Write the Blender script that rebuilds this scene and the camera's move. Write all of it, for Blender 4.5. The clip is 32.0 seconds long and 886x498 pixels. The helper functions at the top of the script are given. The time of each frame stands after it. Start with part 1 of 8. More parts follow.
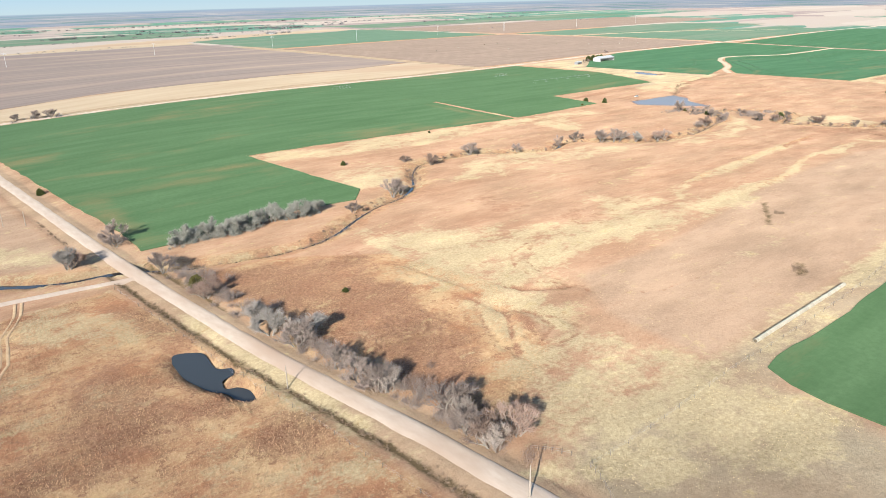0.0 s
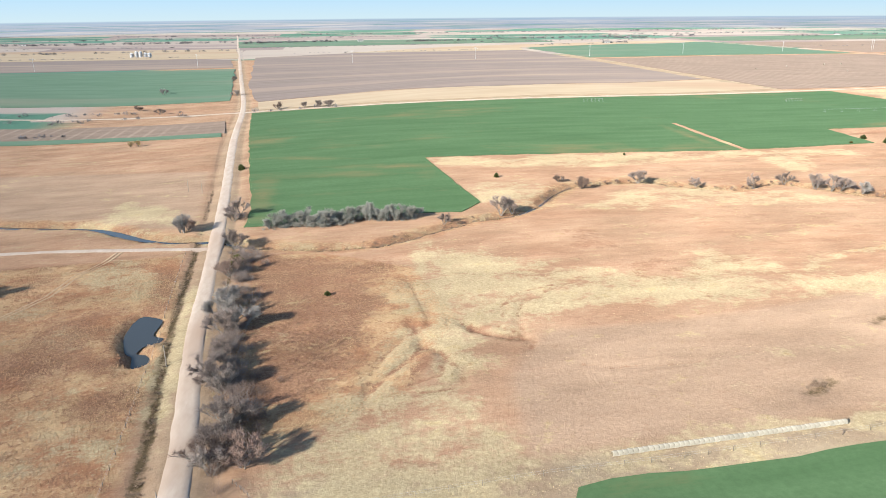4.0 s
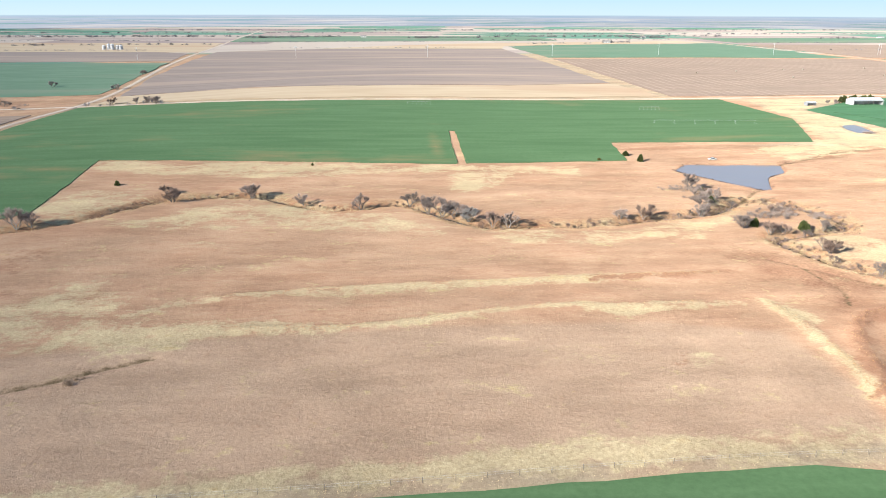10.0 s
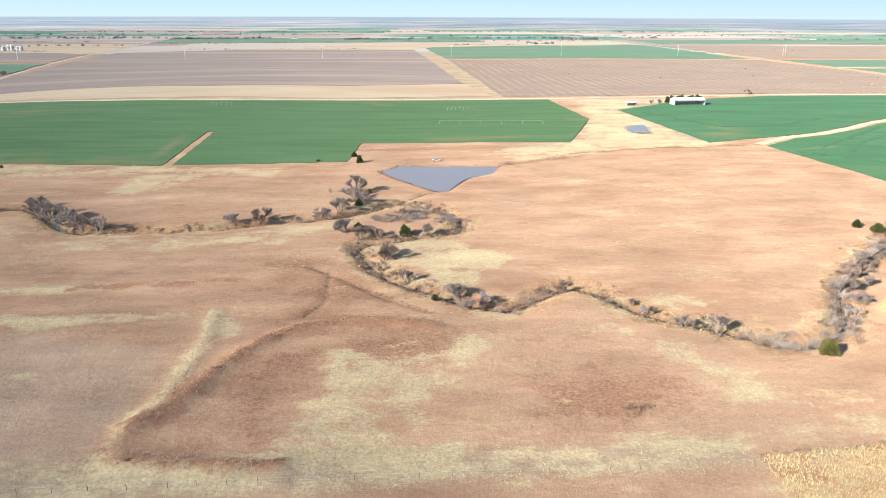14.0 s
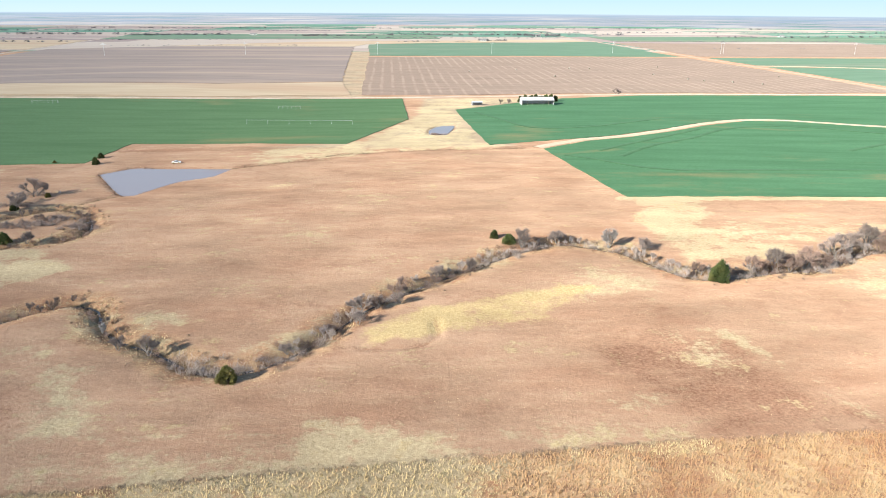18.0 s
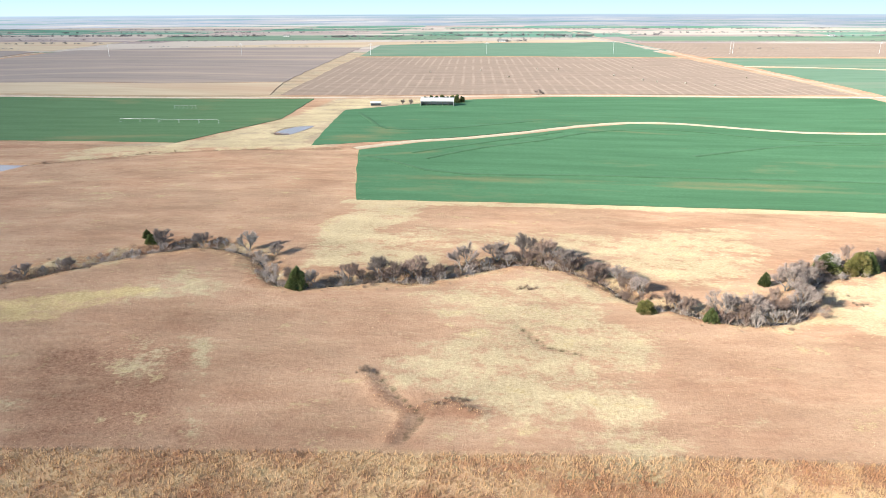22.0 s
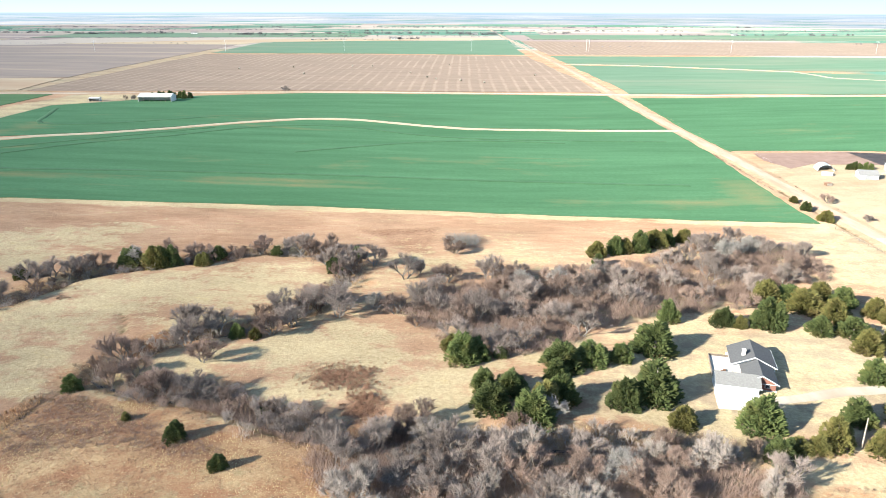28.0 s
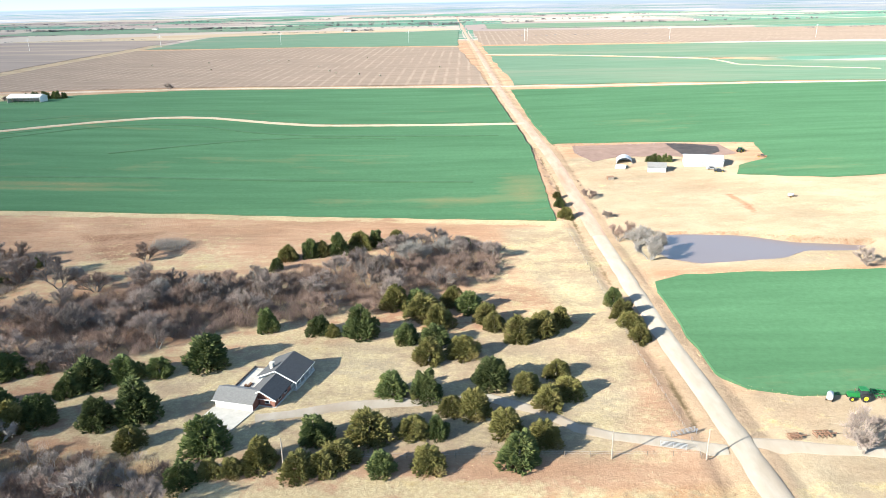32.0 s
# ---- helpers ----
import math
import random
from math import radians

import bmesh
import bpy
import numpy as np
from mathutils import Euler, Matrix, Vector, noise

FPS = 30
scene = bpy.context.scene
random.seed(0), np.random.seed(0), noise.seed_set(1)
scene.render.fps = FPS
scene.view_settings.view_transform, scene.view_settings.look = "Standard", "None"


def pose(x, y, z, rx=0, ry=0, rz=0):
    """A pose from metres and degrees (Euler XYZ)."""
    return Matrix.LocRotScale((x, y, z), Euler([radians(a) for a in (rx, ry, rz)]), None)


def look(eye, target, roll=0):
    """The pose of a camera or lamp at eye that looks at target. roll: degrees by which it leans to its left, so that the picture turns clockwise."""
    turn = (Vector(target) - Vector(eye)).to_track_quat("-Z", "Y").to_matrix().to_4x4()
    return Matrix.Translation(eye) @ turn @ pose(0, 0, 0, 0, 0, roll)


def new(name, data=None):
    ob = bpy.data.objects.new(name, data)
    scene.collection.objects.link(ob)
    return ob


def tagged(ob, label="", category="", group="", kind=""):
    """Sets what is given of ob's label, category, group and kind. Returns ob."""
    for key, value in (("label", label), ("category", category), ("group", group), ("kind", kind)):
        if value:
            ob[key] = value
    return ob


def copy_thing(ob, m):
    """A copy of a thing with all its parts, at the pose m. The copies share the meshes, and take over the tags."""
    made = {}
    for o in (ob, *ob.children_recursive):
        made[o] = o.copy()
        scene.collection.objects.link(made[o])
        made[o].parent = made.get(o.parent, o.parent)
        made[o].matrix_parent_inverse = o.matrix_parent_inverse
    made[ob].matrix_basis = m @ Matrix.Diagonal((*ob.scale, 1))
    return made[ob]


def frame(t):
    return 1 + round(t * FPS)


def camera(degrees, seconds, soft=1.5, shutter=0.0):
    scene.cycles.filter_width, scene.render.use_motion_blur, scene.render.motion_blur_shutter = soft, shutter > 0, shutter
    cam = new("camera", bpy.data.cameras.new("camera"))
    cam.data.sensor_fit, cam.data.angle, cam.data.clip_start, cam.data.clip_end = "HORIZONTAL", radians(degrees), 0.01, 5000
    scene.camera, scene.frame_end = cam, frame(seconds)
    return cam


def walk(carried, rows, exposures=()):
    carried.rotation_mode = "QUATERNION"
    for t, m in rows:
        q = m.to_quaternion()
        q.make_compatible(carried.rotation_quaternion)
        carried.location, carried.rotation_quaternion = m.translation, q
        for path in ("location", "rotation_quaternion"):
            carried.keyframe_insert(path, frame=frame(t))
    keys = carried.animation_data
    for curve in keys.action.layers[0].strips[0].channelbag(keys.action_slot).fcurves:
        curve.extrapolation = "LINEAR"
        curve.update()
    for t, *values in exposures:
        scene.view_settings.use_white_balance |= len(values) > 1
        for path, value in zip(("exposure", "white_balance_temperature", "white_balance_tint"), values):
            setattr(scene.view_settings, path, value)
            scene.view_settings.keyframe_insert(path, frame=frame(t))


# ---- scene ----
cam = camera(63.98, 32.0, 0.5)

# seconds, place, heading, pitch and roll of the drone
PATH = [
    (0, -128.35, 34.76, 76.23, -39.28, -19.65, -1.37),
    (0.5, -119.51, 30.45, 74.45, -32.80, -19.39, -1.64),
    (1, -110.67, 25.91, 73.69, -26.87, -19.24, -1.72),
    (1.5, -101.15, 21.88, 73.54, -21.09, -19.16, -1.78),
    (2, -91.40, 18.74, 73.79, -16.94, -19.18, -1.62),
    (2.5, -80.89, 15.97, 73.56, -13.76, -19.09, -1.90),
    (4.5, -17.76, 0.29, 76.47, -10.58, -18.58, -0.17),
    (5, 0.57, 0.20, 76.09, -10.58, -18.60, 0.03),
    (5.5, 19.07, 0.49, 75.99, -10.47, -18.59, -0.04),
    (6, 37.18, 1.11, 75.89, -9.10, -18.61, -0.05),
    (6.5, 54.96, 1.92, 75.52, -6.91, -18.67, -0.01),
    (7, 72.99, 3.56, 75.55, -5.09, -18.78, -0.05),
    (7.5, 90.61, 5.58, 75.63, -4.56, -18.82, -0.09),
    (8, 109.09, 7.46, 75.45, -4.48, -18.82, 0.04),
    (8.5, 127.42, 9.04, 75.42, -4.38, -18.85, -0.09),
    (9, 145.63, 10.01, 75.22, -4.45, -18.76, -0.09),
    (9.5, 163.77, 10.12, 74.92, -4.61, -18.80, -0.01),
    (10, 181.02, 9.98, 74.70, -4.38, -18.82, 0.19),
    (10.5, 197.70, 10.43, 75.28, -4.74, -18.88, 0.16),
    (11, 215.84, 10.50, 75.61, -4.91, -18.94, 0.13),
    (11.5, 234.90, 10.88, 75.43, -4.97, -18.95, 0.06),
    (12, 253.77, 11.24, 74.51, -5.02, -18.88, 0.02),
    (12.5, 272.26, 11.24, 73.48, -5.11, -18.79, 0.16),
    (13, 290.17, 11.35, 72.79, -5.18, -18.75, 0.19),
    (13.5, 307.97, 11.73, 72.14, -5.24, -18.68, 0.21),
    (15.5, 375.24, 18.42, 69.68, -6.03, -18.49, 0.21),
    (16, 392.61, 17.41, 70.68, -6.23, -18.61, 0.21),
    (16.5, 409.95, 16.16, 71.45, -6.40, -18.68, 0.38),
    (17, 427.91, 15.91, 72.11, -6.26, -18.77, 0.32),
    (17.5, 446.02, 16.09, 72.30, -6.23, -18.81, 0.33),
    (18, 464.01, 14.80, 72.63, -4.33, -18.89, 0.34),
    (18.5, 482.32, 12.94, 73.10, -1.81, -18.95, 0.38),
    (19, 501.06, 11.75, 73.31, 0.95, -18.98, 0.27),
    (19.5, 519.80, 11.91, 73.44, 2.44, -19.02, 0.25),
    (20, 538.49, 13.52, 72.91, 2.59, -18.96, 0.31),
    (20.5, 557.03, 16.11, 72.44, 2.69, -18.90, -0.20),
    (21, 575.38, 17.42, 72.01, 2.63, -18.84, -0.22),
    (21.5, 593.65, 17.94, 71.67, 2.56, -18.82, -0.24),
    (22, 611.77, 18.44, 71.66, 2.48, -18.82, -0.20),
    (22.5, 629.85, 19.41, 71.45, 2.47, -18.81, -0.20),
    (23, 648.42, 20.44, 71.22, 2.55, -18.80, -0.21),
    (23.5, 666.88, 21.14, 71.11, 2.61, -18.78, -0.23),
    (24, 685.16, 21.71, 70.98, 2.61, -18.80, -0.24),
    (24.5, 703.45, 22.25, 70.80, 2.55, -18.79, -0.12),
    (25, 721.48, 24.08, 70.57, 2.58, -18.81, -0.12),
    (25.5, 739.19, 25.70, 70.22, 2.51, -18.78, -0.14),
    (27.5, 808.55, 27.81, 68.87, 1.86, -18.82, -0.11),
    (28, 825.72, 27.46, 69.11, 1.68, -18.91, 0.06),
    (28.5, 842.04, 27.63, 69.48, 1.16, -19.12, 0.33),
    (29, 859.08, 33.99, 69.01, 2.43, -19.43, -1.18),
    (29.5, 870.82, 34.74, 68.63, 2.45, -19.41, -1.27),
    (30, 881.81, 33.93, 69.17, 2.37, -19.46, -1.21),
    (30.5, 893.05, 33.95, 69.87, 2.22, -19.55, -1.15),
    (31, 904.21, 34.55, 70.54, 2.07, -19.63, -1.20),
    (31.5, 915.80, 35.56, 70.61, 1.94, -19.66, -1.14),
    (32, 927.31, 36.41, 70.78, 2.10, -19.69, -1.11),
]


def aim(x, y, z, yaw, pitch, roll):
    a, p = radians(yaw), radians(pitch)
    way = Vector((-math.sin(a) * math.cos(p), math.cos(a) * math.cos(p), math.sin(p)))
    return look((x, y, z), Vector((x, y, z)) + way * 100, roll)


walk(cam, [(r[0], aim(*r[1:])) for r in PATH], exposures=[(0, 1.13, 6400, 10), (2.5, 1.23, 6400, 10), (5, 1.32, 6400, 10), (8, 1.38, 6400, 10), (12, 1.42, 6400, 10), (16, 1.42, 6400, 10), (20, 1.56, 6400, 9), (23, 1.58, 6400, 9), (25.5, 1.64, 6400, 8), (27.5, 1.86, 6400, 6), (32, 1.86, 6400, 6)])

# ---- light: low winter afternoon sun from the south-west ----
SUN_AZ, SUN_EL = radians(235.5), radians(24)
world = bpy.data.worlds.new("sky")
scene.world = world
world.use_nodes = True
wn = world.node_tree
sky = wn.nodes.new("ShaderNodeTexSky")
sky.sky_type, sky.sun_disc = "NISHITA", False
sky.sun_elevation, sky.sun_rotation = SUN_EL, SUN_AZ
sky.air_density, sky.dust_density, sky.ozone_density = 1.0, 0.2, 4.0
tint = wn.nodes.new("ShaderNodeMix")
tint.data_type, tint.blend_type = "RGBA", "MULTIPLY"
tint.inputs[0].default_value, tint.inputs[7].default_value = 1.0, (1.0, 0.90, 0.79, 1)
wn.links.new(sky.outputs[0], tint.inputs[6])
wn.links.new(tint.outputs[2], wn.nodes["Background"].inputs[0])
wn.nodes["Background"].inputs[1].default_value = 0.105
sun = new("sun", bpy.data.lights.new("sun", "SUN"))
sun.data.energy, sun.data.angle, sun.data.color = 3.45, radians(0.6), (1.0, 0.94, 0.84)
sun_from = Vector((math.sin(SUN_AZ) * math.cos(SUN_EL), math.cos(SUN_AZ) * math.cos(SUN_EL), math.sin(SUN_EL)))
sun.matrix_world = look(sun_from * 500, (0, 0, 0))

# ---- materials ----
def node_material(name):
    m = bpy.data.materials.new(name)
    m.use_nodes = True
    return m, m.node_tree, m.node_tree.nodes["Principled BSDF"]


def add(nt, kind, **values):
    n = nt.nodes.new("ShaderNode" + kind)
    for key, value in values.items():
        n.inputs[key].default_value = value
    return n


def noise_of(nt, scale, detail=4.0, rough=0.6, stretch=(1, 1, 1), turn=0.0, coord="Object"):
    co = nt.nodes.new("ShaderNodeTexCoord")
    mp = nt.nodes.new("ShaderNodeMapping")
    mp.inputs["Scale"].default_value = stretch
    mp.inputs["Rotation"].default_value = (0, 0, turn)
    tx = add(nt, "TexNoise", Scale=scale, Detail=detail, Roughness=rough)
    nt.links.new(co.outputs[coord], mp.inputs[0])
    nt.links.new(mp.outputs[0], tx.inputs["Vector"])
    return tx.outputs["Fac"]


def remap(nt, value, a, b, lo=0.0, hi=1.0):
    n = nt.nodes.new("ShaderNodeMapRange")
    n.inputs[1].default_value, n.inputs[2].default_value = a, b
    n.inputs[3].default_value, n.inputs[4].default_value = lo, hi
    nt.links.new(value, n.inputs[0])
    return n.outputs[0]


def math_of(nt, op, a, b):
    n = nt.nodes.new("ShaderNodeMath")
    n.operation = op
    for i, v in enumerate((a, b)):
        if isinstance(v, (int, float)):
            n.inputs[i].default_value = v
        else:
            nt.links.new(v, n.inputs[i])
    return n.outputs[0]


def blend(nt, fac, a, b, mode="MIX"):
    n = nt.nodes.new("ShaderNodeMix")
    n.data_type, n.blend_type = "RGBA", mode
    for sock, v in ((n.inputs[0], fac), (n.inputs[6], a), (n.inputs[7], b)):
        if isinstance(v, (int, float)):
            sock.default_value = v
        elif isinstance(v, tuple):
            sock.default_value = (*v, 1)
        else:
            nt.links.new(v, sock)
    return n.outputs[2]


def bump(nt, bs, value, strength, distance):
    n = add(nt, "Bump", Strength=strength, Distance=distance)
    nt.links.new(value, n.inputs["Height"])
    nt.links.new(n.outputs[0], bs.inputs["Normal"])


def attribute(nt, name):
    n = nt.nodes.new("ShaderNodeAttribute")
    n.attribute_name = name
    return n.outputs["Fac"]


def surface(name, a, b, scale=1.0, detail=5.0, rough=0.9, metal=0.0, bump_size=0.0, second=None, stretch=(1, 1, 1), turn=0.0, vary=0.0):
    """Two colours broken by noise, a third in larger patches, fine relief."""
    m, nt, bs = node_material(name)
    n1 = noise_of(nt, scale, detail, 0.65, stretch, turn)
    col = blend(nt, remap(nt, n1, 0.32, 0.68), a, b)
    if second:
        n2 = noise_of(nt, scale * 0.13, 3.0, 0.55, stretch, turn)
        col = blend(nt, remap(nt, n2, 0.5, 0.72), col, second)
    if vary:
        info = nt.nodes.new("ShaderNodeObjectInfo")
        hs = add(nt, "HueSaturation")
        nt.links.new(remap(nt, info.outputs["Random"], 0, 1, 1 - vary, 1 + vary), hs.inputs["Value"])
        nt.links.new(col, hs.inputs["Color"])
        col = hs.outputs[0]
    nt.links.new(col, bs.inputs["Base Color"])
    bs.inputs["Diffuse Roughness"].default_value = 0.9 if rough > 0.8 else 0.0
    bs.inputs["Roughness"].default_value = rough
    bs.inputs["Metallic"].default_value = metal
    bs.inputs["Specular IOR Level"].default_value = 0.2
    if bump_size:
        bump(nt, bs, n1, 0.6, bump_size)
    return m


def ground_material():
    m, nt, bs = node_material("pasture")
    grain = noise_of(nt, 3.5, 5.0, 0.8)
    fine = noise_of(nt, 1.3, 6.0, 0.8)
    tuft = noise_of(nt, 0.42, 7.0, 0.75)
    mid = noise_of(nt, 0.15, 8.0, 0.74)
    mow = noise_of(nt, 0.07, 8.0, 0.70, (0.45, 1.25, 1), 0.10)
    streak = noise_of(nt, 0.3, 7.0, 0.78, (0.35, 1.1, 1), 0.07)
    big = noise_of(nt, 0.018, 5.0, 0.6)
    # mown bluestem pasture, rust to tan
    col = blend(nt, remap(nt, mow, 0.36, 0.64), (0.288, 0.166, 0.103), (0.375, 0.243, 0.156))
    col = blend(nt, remap(nt, big, 0.42, 0.64, 0, 0.6), col, (0.372, 0.245, 0.160))
    col = blend(nt, remap(nt, streak, 0.52, 0.66, 0, 0.3), col, (0.45, 0.335, 0.215))
    col = blend(nt, remap(nt, mid, 0.53, 0.61, 0, 0.5), col, (0.260, 0.145, 0.092))
    # hay stubble
    col = blend(nt, attribute(nt, "stubble"), col, blend(nt, remap(nt, mow, 0.3, 0.7), (0.305, 0.207, 0.140), (0.372, 0.262, 0.180)))
    col = blend(nt, remap(nt, tuft, 0.55, 0.70, 0, 0.45), col, (0.25, 0.145, 0.092))
    # tall standing grass
    tall = blend(nt, remap(nt, noise_of(nt, 0.07, 8.0, 0.75), 0.40, 0.62), (0.315, 0.162, 0.09), (0.48, 0.34, 0.19))
    tall = blend(nt, remap(nt, tuft, 0.53, 0.60, 0, 0.8), tall, (0.245, 0.132, 0.078))
    tall = blend(nt, remap(nt, fine, 0.56, 0.66, 0, 0.7), tall, (0.50, 0.39, 0.23))
    col = blend(nt, attribute(nt, "tall"), col, tall)
    # dark russet rank growth
    r = math_of(nt, "ADD", attribute(nt, "russet"), remap(nt, mid, 0.3, 0.7, -0.25, 0.25))
    r = math_of(nt, "ADD", r, remap(nt, tuft, 0.3, 0.7, -0.2, 0.2))
    col = blend(nt, remap(nt, r, 0.25, 0.8, 0, 0.85), col, blend(nt, remap(nt, fine, 0.38, 0.62), (0.17, 0.085, 0.052), (0.30, 0.175, 0.11)))
    # pale yard and worn ground
    col = blend(nt, attribute(nt, "pale"), col, blend(nt, remap(nt, mid, 0.3, 0.7), (0.265, 0.212, 0.142), (0.345, 0.288, 0.202)))
    # bleached straw patches with ragged edges
    rag = math_of(nt, "ADD", remap(nt, mid, 0.25, 0.75, -0.62, 0.62), remap(nt, mow, 0.25, 0.75, -0.5, 0.5))
    rag = math_of(nt, "ADD", rag, remap(nt, tuft, 0.25, 0.75, -0.4, 0.4))
    s = math_of(nt, "ADD", attribute(nt, "straw"), rag)
    pale_straw = blend(nt, remap(nt, fine, 0.35, 0.65), (0.345, 0.270, 0.157), (0.468, 0.388, 0.242))
    col = blend(nt, remap(nt, s, 0.30, 0.74, 0, 0.88), col, pale_straw)
    # yellowed grass on damp ground
    w = math_of(nt, "ADD", attribute(nt, "yellow"), rag)
    col = blend(nt, remap(nt, w, 0.3, 0.9, 0, 0.85), col, blend(nt, remap(nt, fine, 0.35, 0.65), (0.39, 0.285, 0.13), (0.50, 0.395, 0.20)))
    # rust-red soil showing
    e = math_of(nt, "ADD", attribute(nt, "soil"), remap(nt, mid, 0.3, 0.7, -0.4, 0.4))
    e = math_of(nt, "ADD", e, remap(nt, tuft, 0.3, 0.7, -0.3, 0.3))
    col = blend(nt, remap(nt, e, 0.35, 0.8), col, blend(nt, fine, (0.21, 0.108, 0.066), (0.325, 0.188, 0.117)))
    # dark brown along creek beds, road ditches and small cuts
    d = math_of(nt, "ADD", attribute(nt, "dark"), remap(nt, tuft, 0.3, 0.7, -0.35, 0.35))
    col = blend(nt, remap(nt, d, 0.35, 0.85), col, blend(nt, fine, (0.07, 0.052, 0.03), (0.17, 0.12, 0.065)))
    # blades and thatch, light and dark
    g = math_of(nt, "ADD", remap(nt, fine, 0.3, 0.7, -0.13, 0.13), remap(nt, grain, 0.3, 0.7, -0.10, 0.10))
    g = math_of(nt, "ADD", g, remap(nt, noise_of(nt, 0.045, 6.0, 0.62, (0.6, 1.3, 1), 0.05), 0.3, 0.7, 0.80, 1.20))
    vary = nt.nodes.new("ShaderNodeVectorMath")
    vary.operation = "SCALE"
    nt.links.new(col, vary.inputs[0])
    nt.links.new(g, vary.inputs["Scale"])
    col = vary.outputs[0]
    # distant farmland: strips and blocks of crops, some haze put into their colours
    co = nt.nodes.new("ShaderNodeTexCoord")
    mp = nt.nodes.new("ShaderNodeMapping")
    mp.inputs["Scale"].default_value = (1 / 520, 1 / 270, 1)
    br = nt.nodes.new("ShaderNodeTexVoronoi")
    br.distance, br.inputs["Scale"].default_value, br.inputs["Randomness"].default_value = "CHEBYCHEV", 1.0, 0.55
    nt.links.new(co.outputs["Object"], mp.inputs[0])
    nt.links.new(mp.outputs[0], br.inputs["Vector"])
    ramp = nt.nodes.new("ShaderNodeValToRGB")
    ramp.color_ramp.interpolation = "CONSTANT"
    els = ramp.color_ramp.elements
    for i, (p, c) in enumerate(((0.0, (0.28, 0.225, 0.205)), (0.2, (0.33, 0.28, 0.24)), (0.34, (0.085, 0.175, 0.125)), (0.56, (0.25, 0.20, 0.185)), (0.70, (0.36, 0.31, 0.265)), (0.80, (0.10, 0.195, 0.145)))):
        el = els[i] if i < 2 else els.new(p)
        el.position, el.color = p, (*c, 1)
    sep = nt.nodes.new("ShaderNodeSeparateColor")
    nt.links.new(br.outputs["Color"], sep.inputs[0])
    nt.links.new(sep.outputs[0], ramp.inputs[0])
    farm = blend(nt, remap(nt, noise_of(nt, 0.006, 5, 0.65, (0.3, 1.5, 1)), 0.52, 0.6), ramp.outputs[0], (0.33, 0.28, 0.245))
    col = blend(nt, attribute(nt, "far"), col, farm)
    nt.links.new(col, bs.inputs["Base Color"])
    bs.inputs["Roughness"].default_value = 0.95
    bs.inputs["Diffuse Roughness"].default_value = 1.0
    bs.inputs["Specular IOR Level"].default_value = 0.05
    bump(nt, bs, math_of(nt, "ADD", fine, math_of(nt, "MULTIPLY", tuft, 3.0)), 0.42, 0.4)
    return m


# thin spots in the wheat, where red soil shows: x, y, half length, half width, turn in degrees
THIN_SPOTS = [(-20, 362, 42, 7, -14), (-57, 330, 7, 40, 0), (10, 372, 26, 5, -12), (-35, 405, 30, 4, -20), (543, 440, 16, 13, 25), (556, 462, 12, 16, 0), (618, 341, 48, 5, 1),
    (740, 348, 40, 5, 3), (925, 319, 46, 7, 0), (951, 330, 10, 26, 0), (717, 478, 30, 3, -6), (865, 409, 24, 2, -4), (383, 441, 40, 6, 8), (578, 396, 22, 3, 25), (738, 340, 60, 3, 0), (208, 420, 4, 36, 0)]


def wheat_material(name, low, high, thin):
    m, nt, bs = node_material(name)
    fine = noise_of(nt, 0.7, 5.0, 0.75)
    rows = noise_of(nt, 0.05, 6.0, 0.65, (0.25, 2.0, 1))
    mid = noise_of(nt, 0.07, 7.0, 0.7, (0.45, 1.3, 1))
    big = noise_of(nt, 0.009, 4.0, 0.6, (0.6, 1.6, 1))
    col = blend(nt, remap(nt, rows, 0.35, 0.65), low, high)
    col = blend(nt, remap(nt, fine, 0.35, 0.7, 0, 0.5), col, tuple(c * 0.75 for c in low))
    co = nt.nodes.new("ShaderNodeTexCoord")
    total = remap(nt, big, 0.50, 0.74, -0.25, thin)
    for x, y, a, b, turn in THIN_SPOTS:
        mp = nt.nodes.new("ShaderNodeMapping")
        mp.vector_type = "TEXTURE"
        mp.inputs["Location"].default_value = (x, y, 0)
        mp.inputs["Rotation"].default_value = (0, 0, radians(turn))
        mp.inputs["Scale"].default_value = (a, b, 1e6)
        nt.links.new(co.outputs["Object"], mp.inputs[0])
        ln = nt.nodes.new("ShaderNodeVectorMath")
        ln.operation = "LENGTH"
        nt.links.new(mp.outputs[0], ln.inputs[0])
        total = math_of(nt, "MAXIMUM", total, remap(nt, ln.outputs["Value"], 0.0, 1.9, 0.68, -0.2))
    total = math_of(nt, "ADD", total, remap(nt, mid, 0.3, 0.7, -0.42, 0.42))
    soil = blend(nt, remap(nt, fine, 0.35, 0.65), (0.16, 0.135, 0.062), (0.27, 0.19, 0.10))
    col = blend(nt, remap(nt, total, 0.1, 0.9, 0, 0.62), col, soil)
    nt.links.new(col, bs.inputs["Base Color"])
    bs.inputs["Roughness"].default_value = 0.85
    bs.inputs["Diffuse Roughness"].default_value = 0.8
    bs.inputs["Specular IOR Level"].default_value = 0.06
    bump(nt, bs, fine, 0.4, 0.15)
    return m


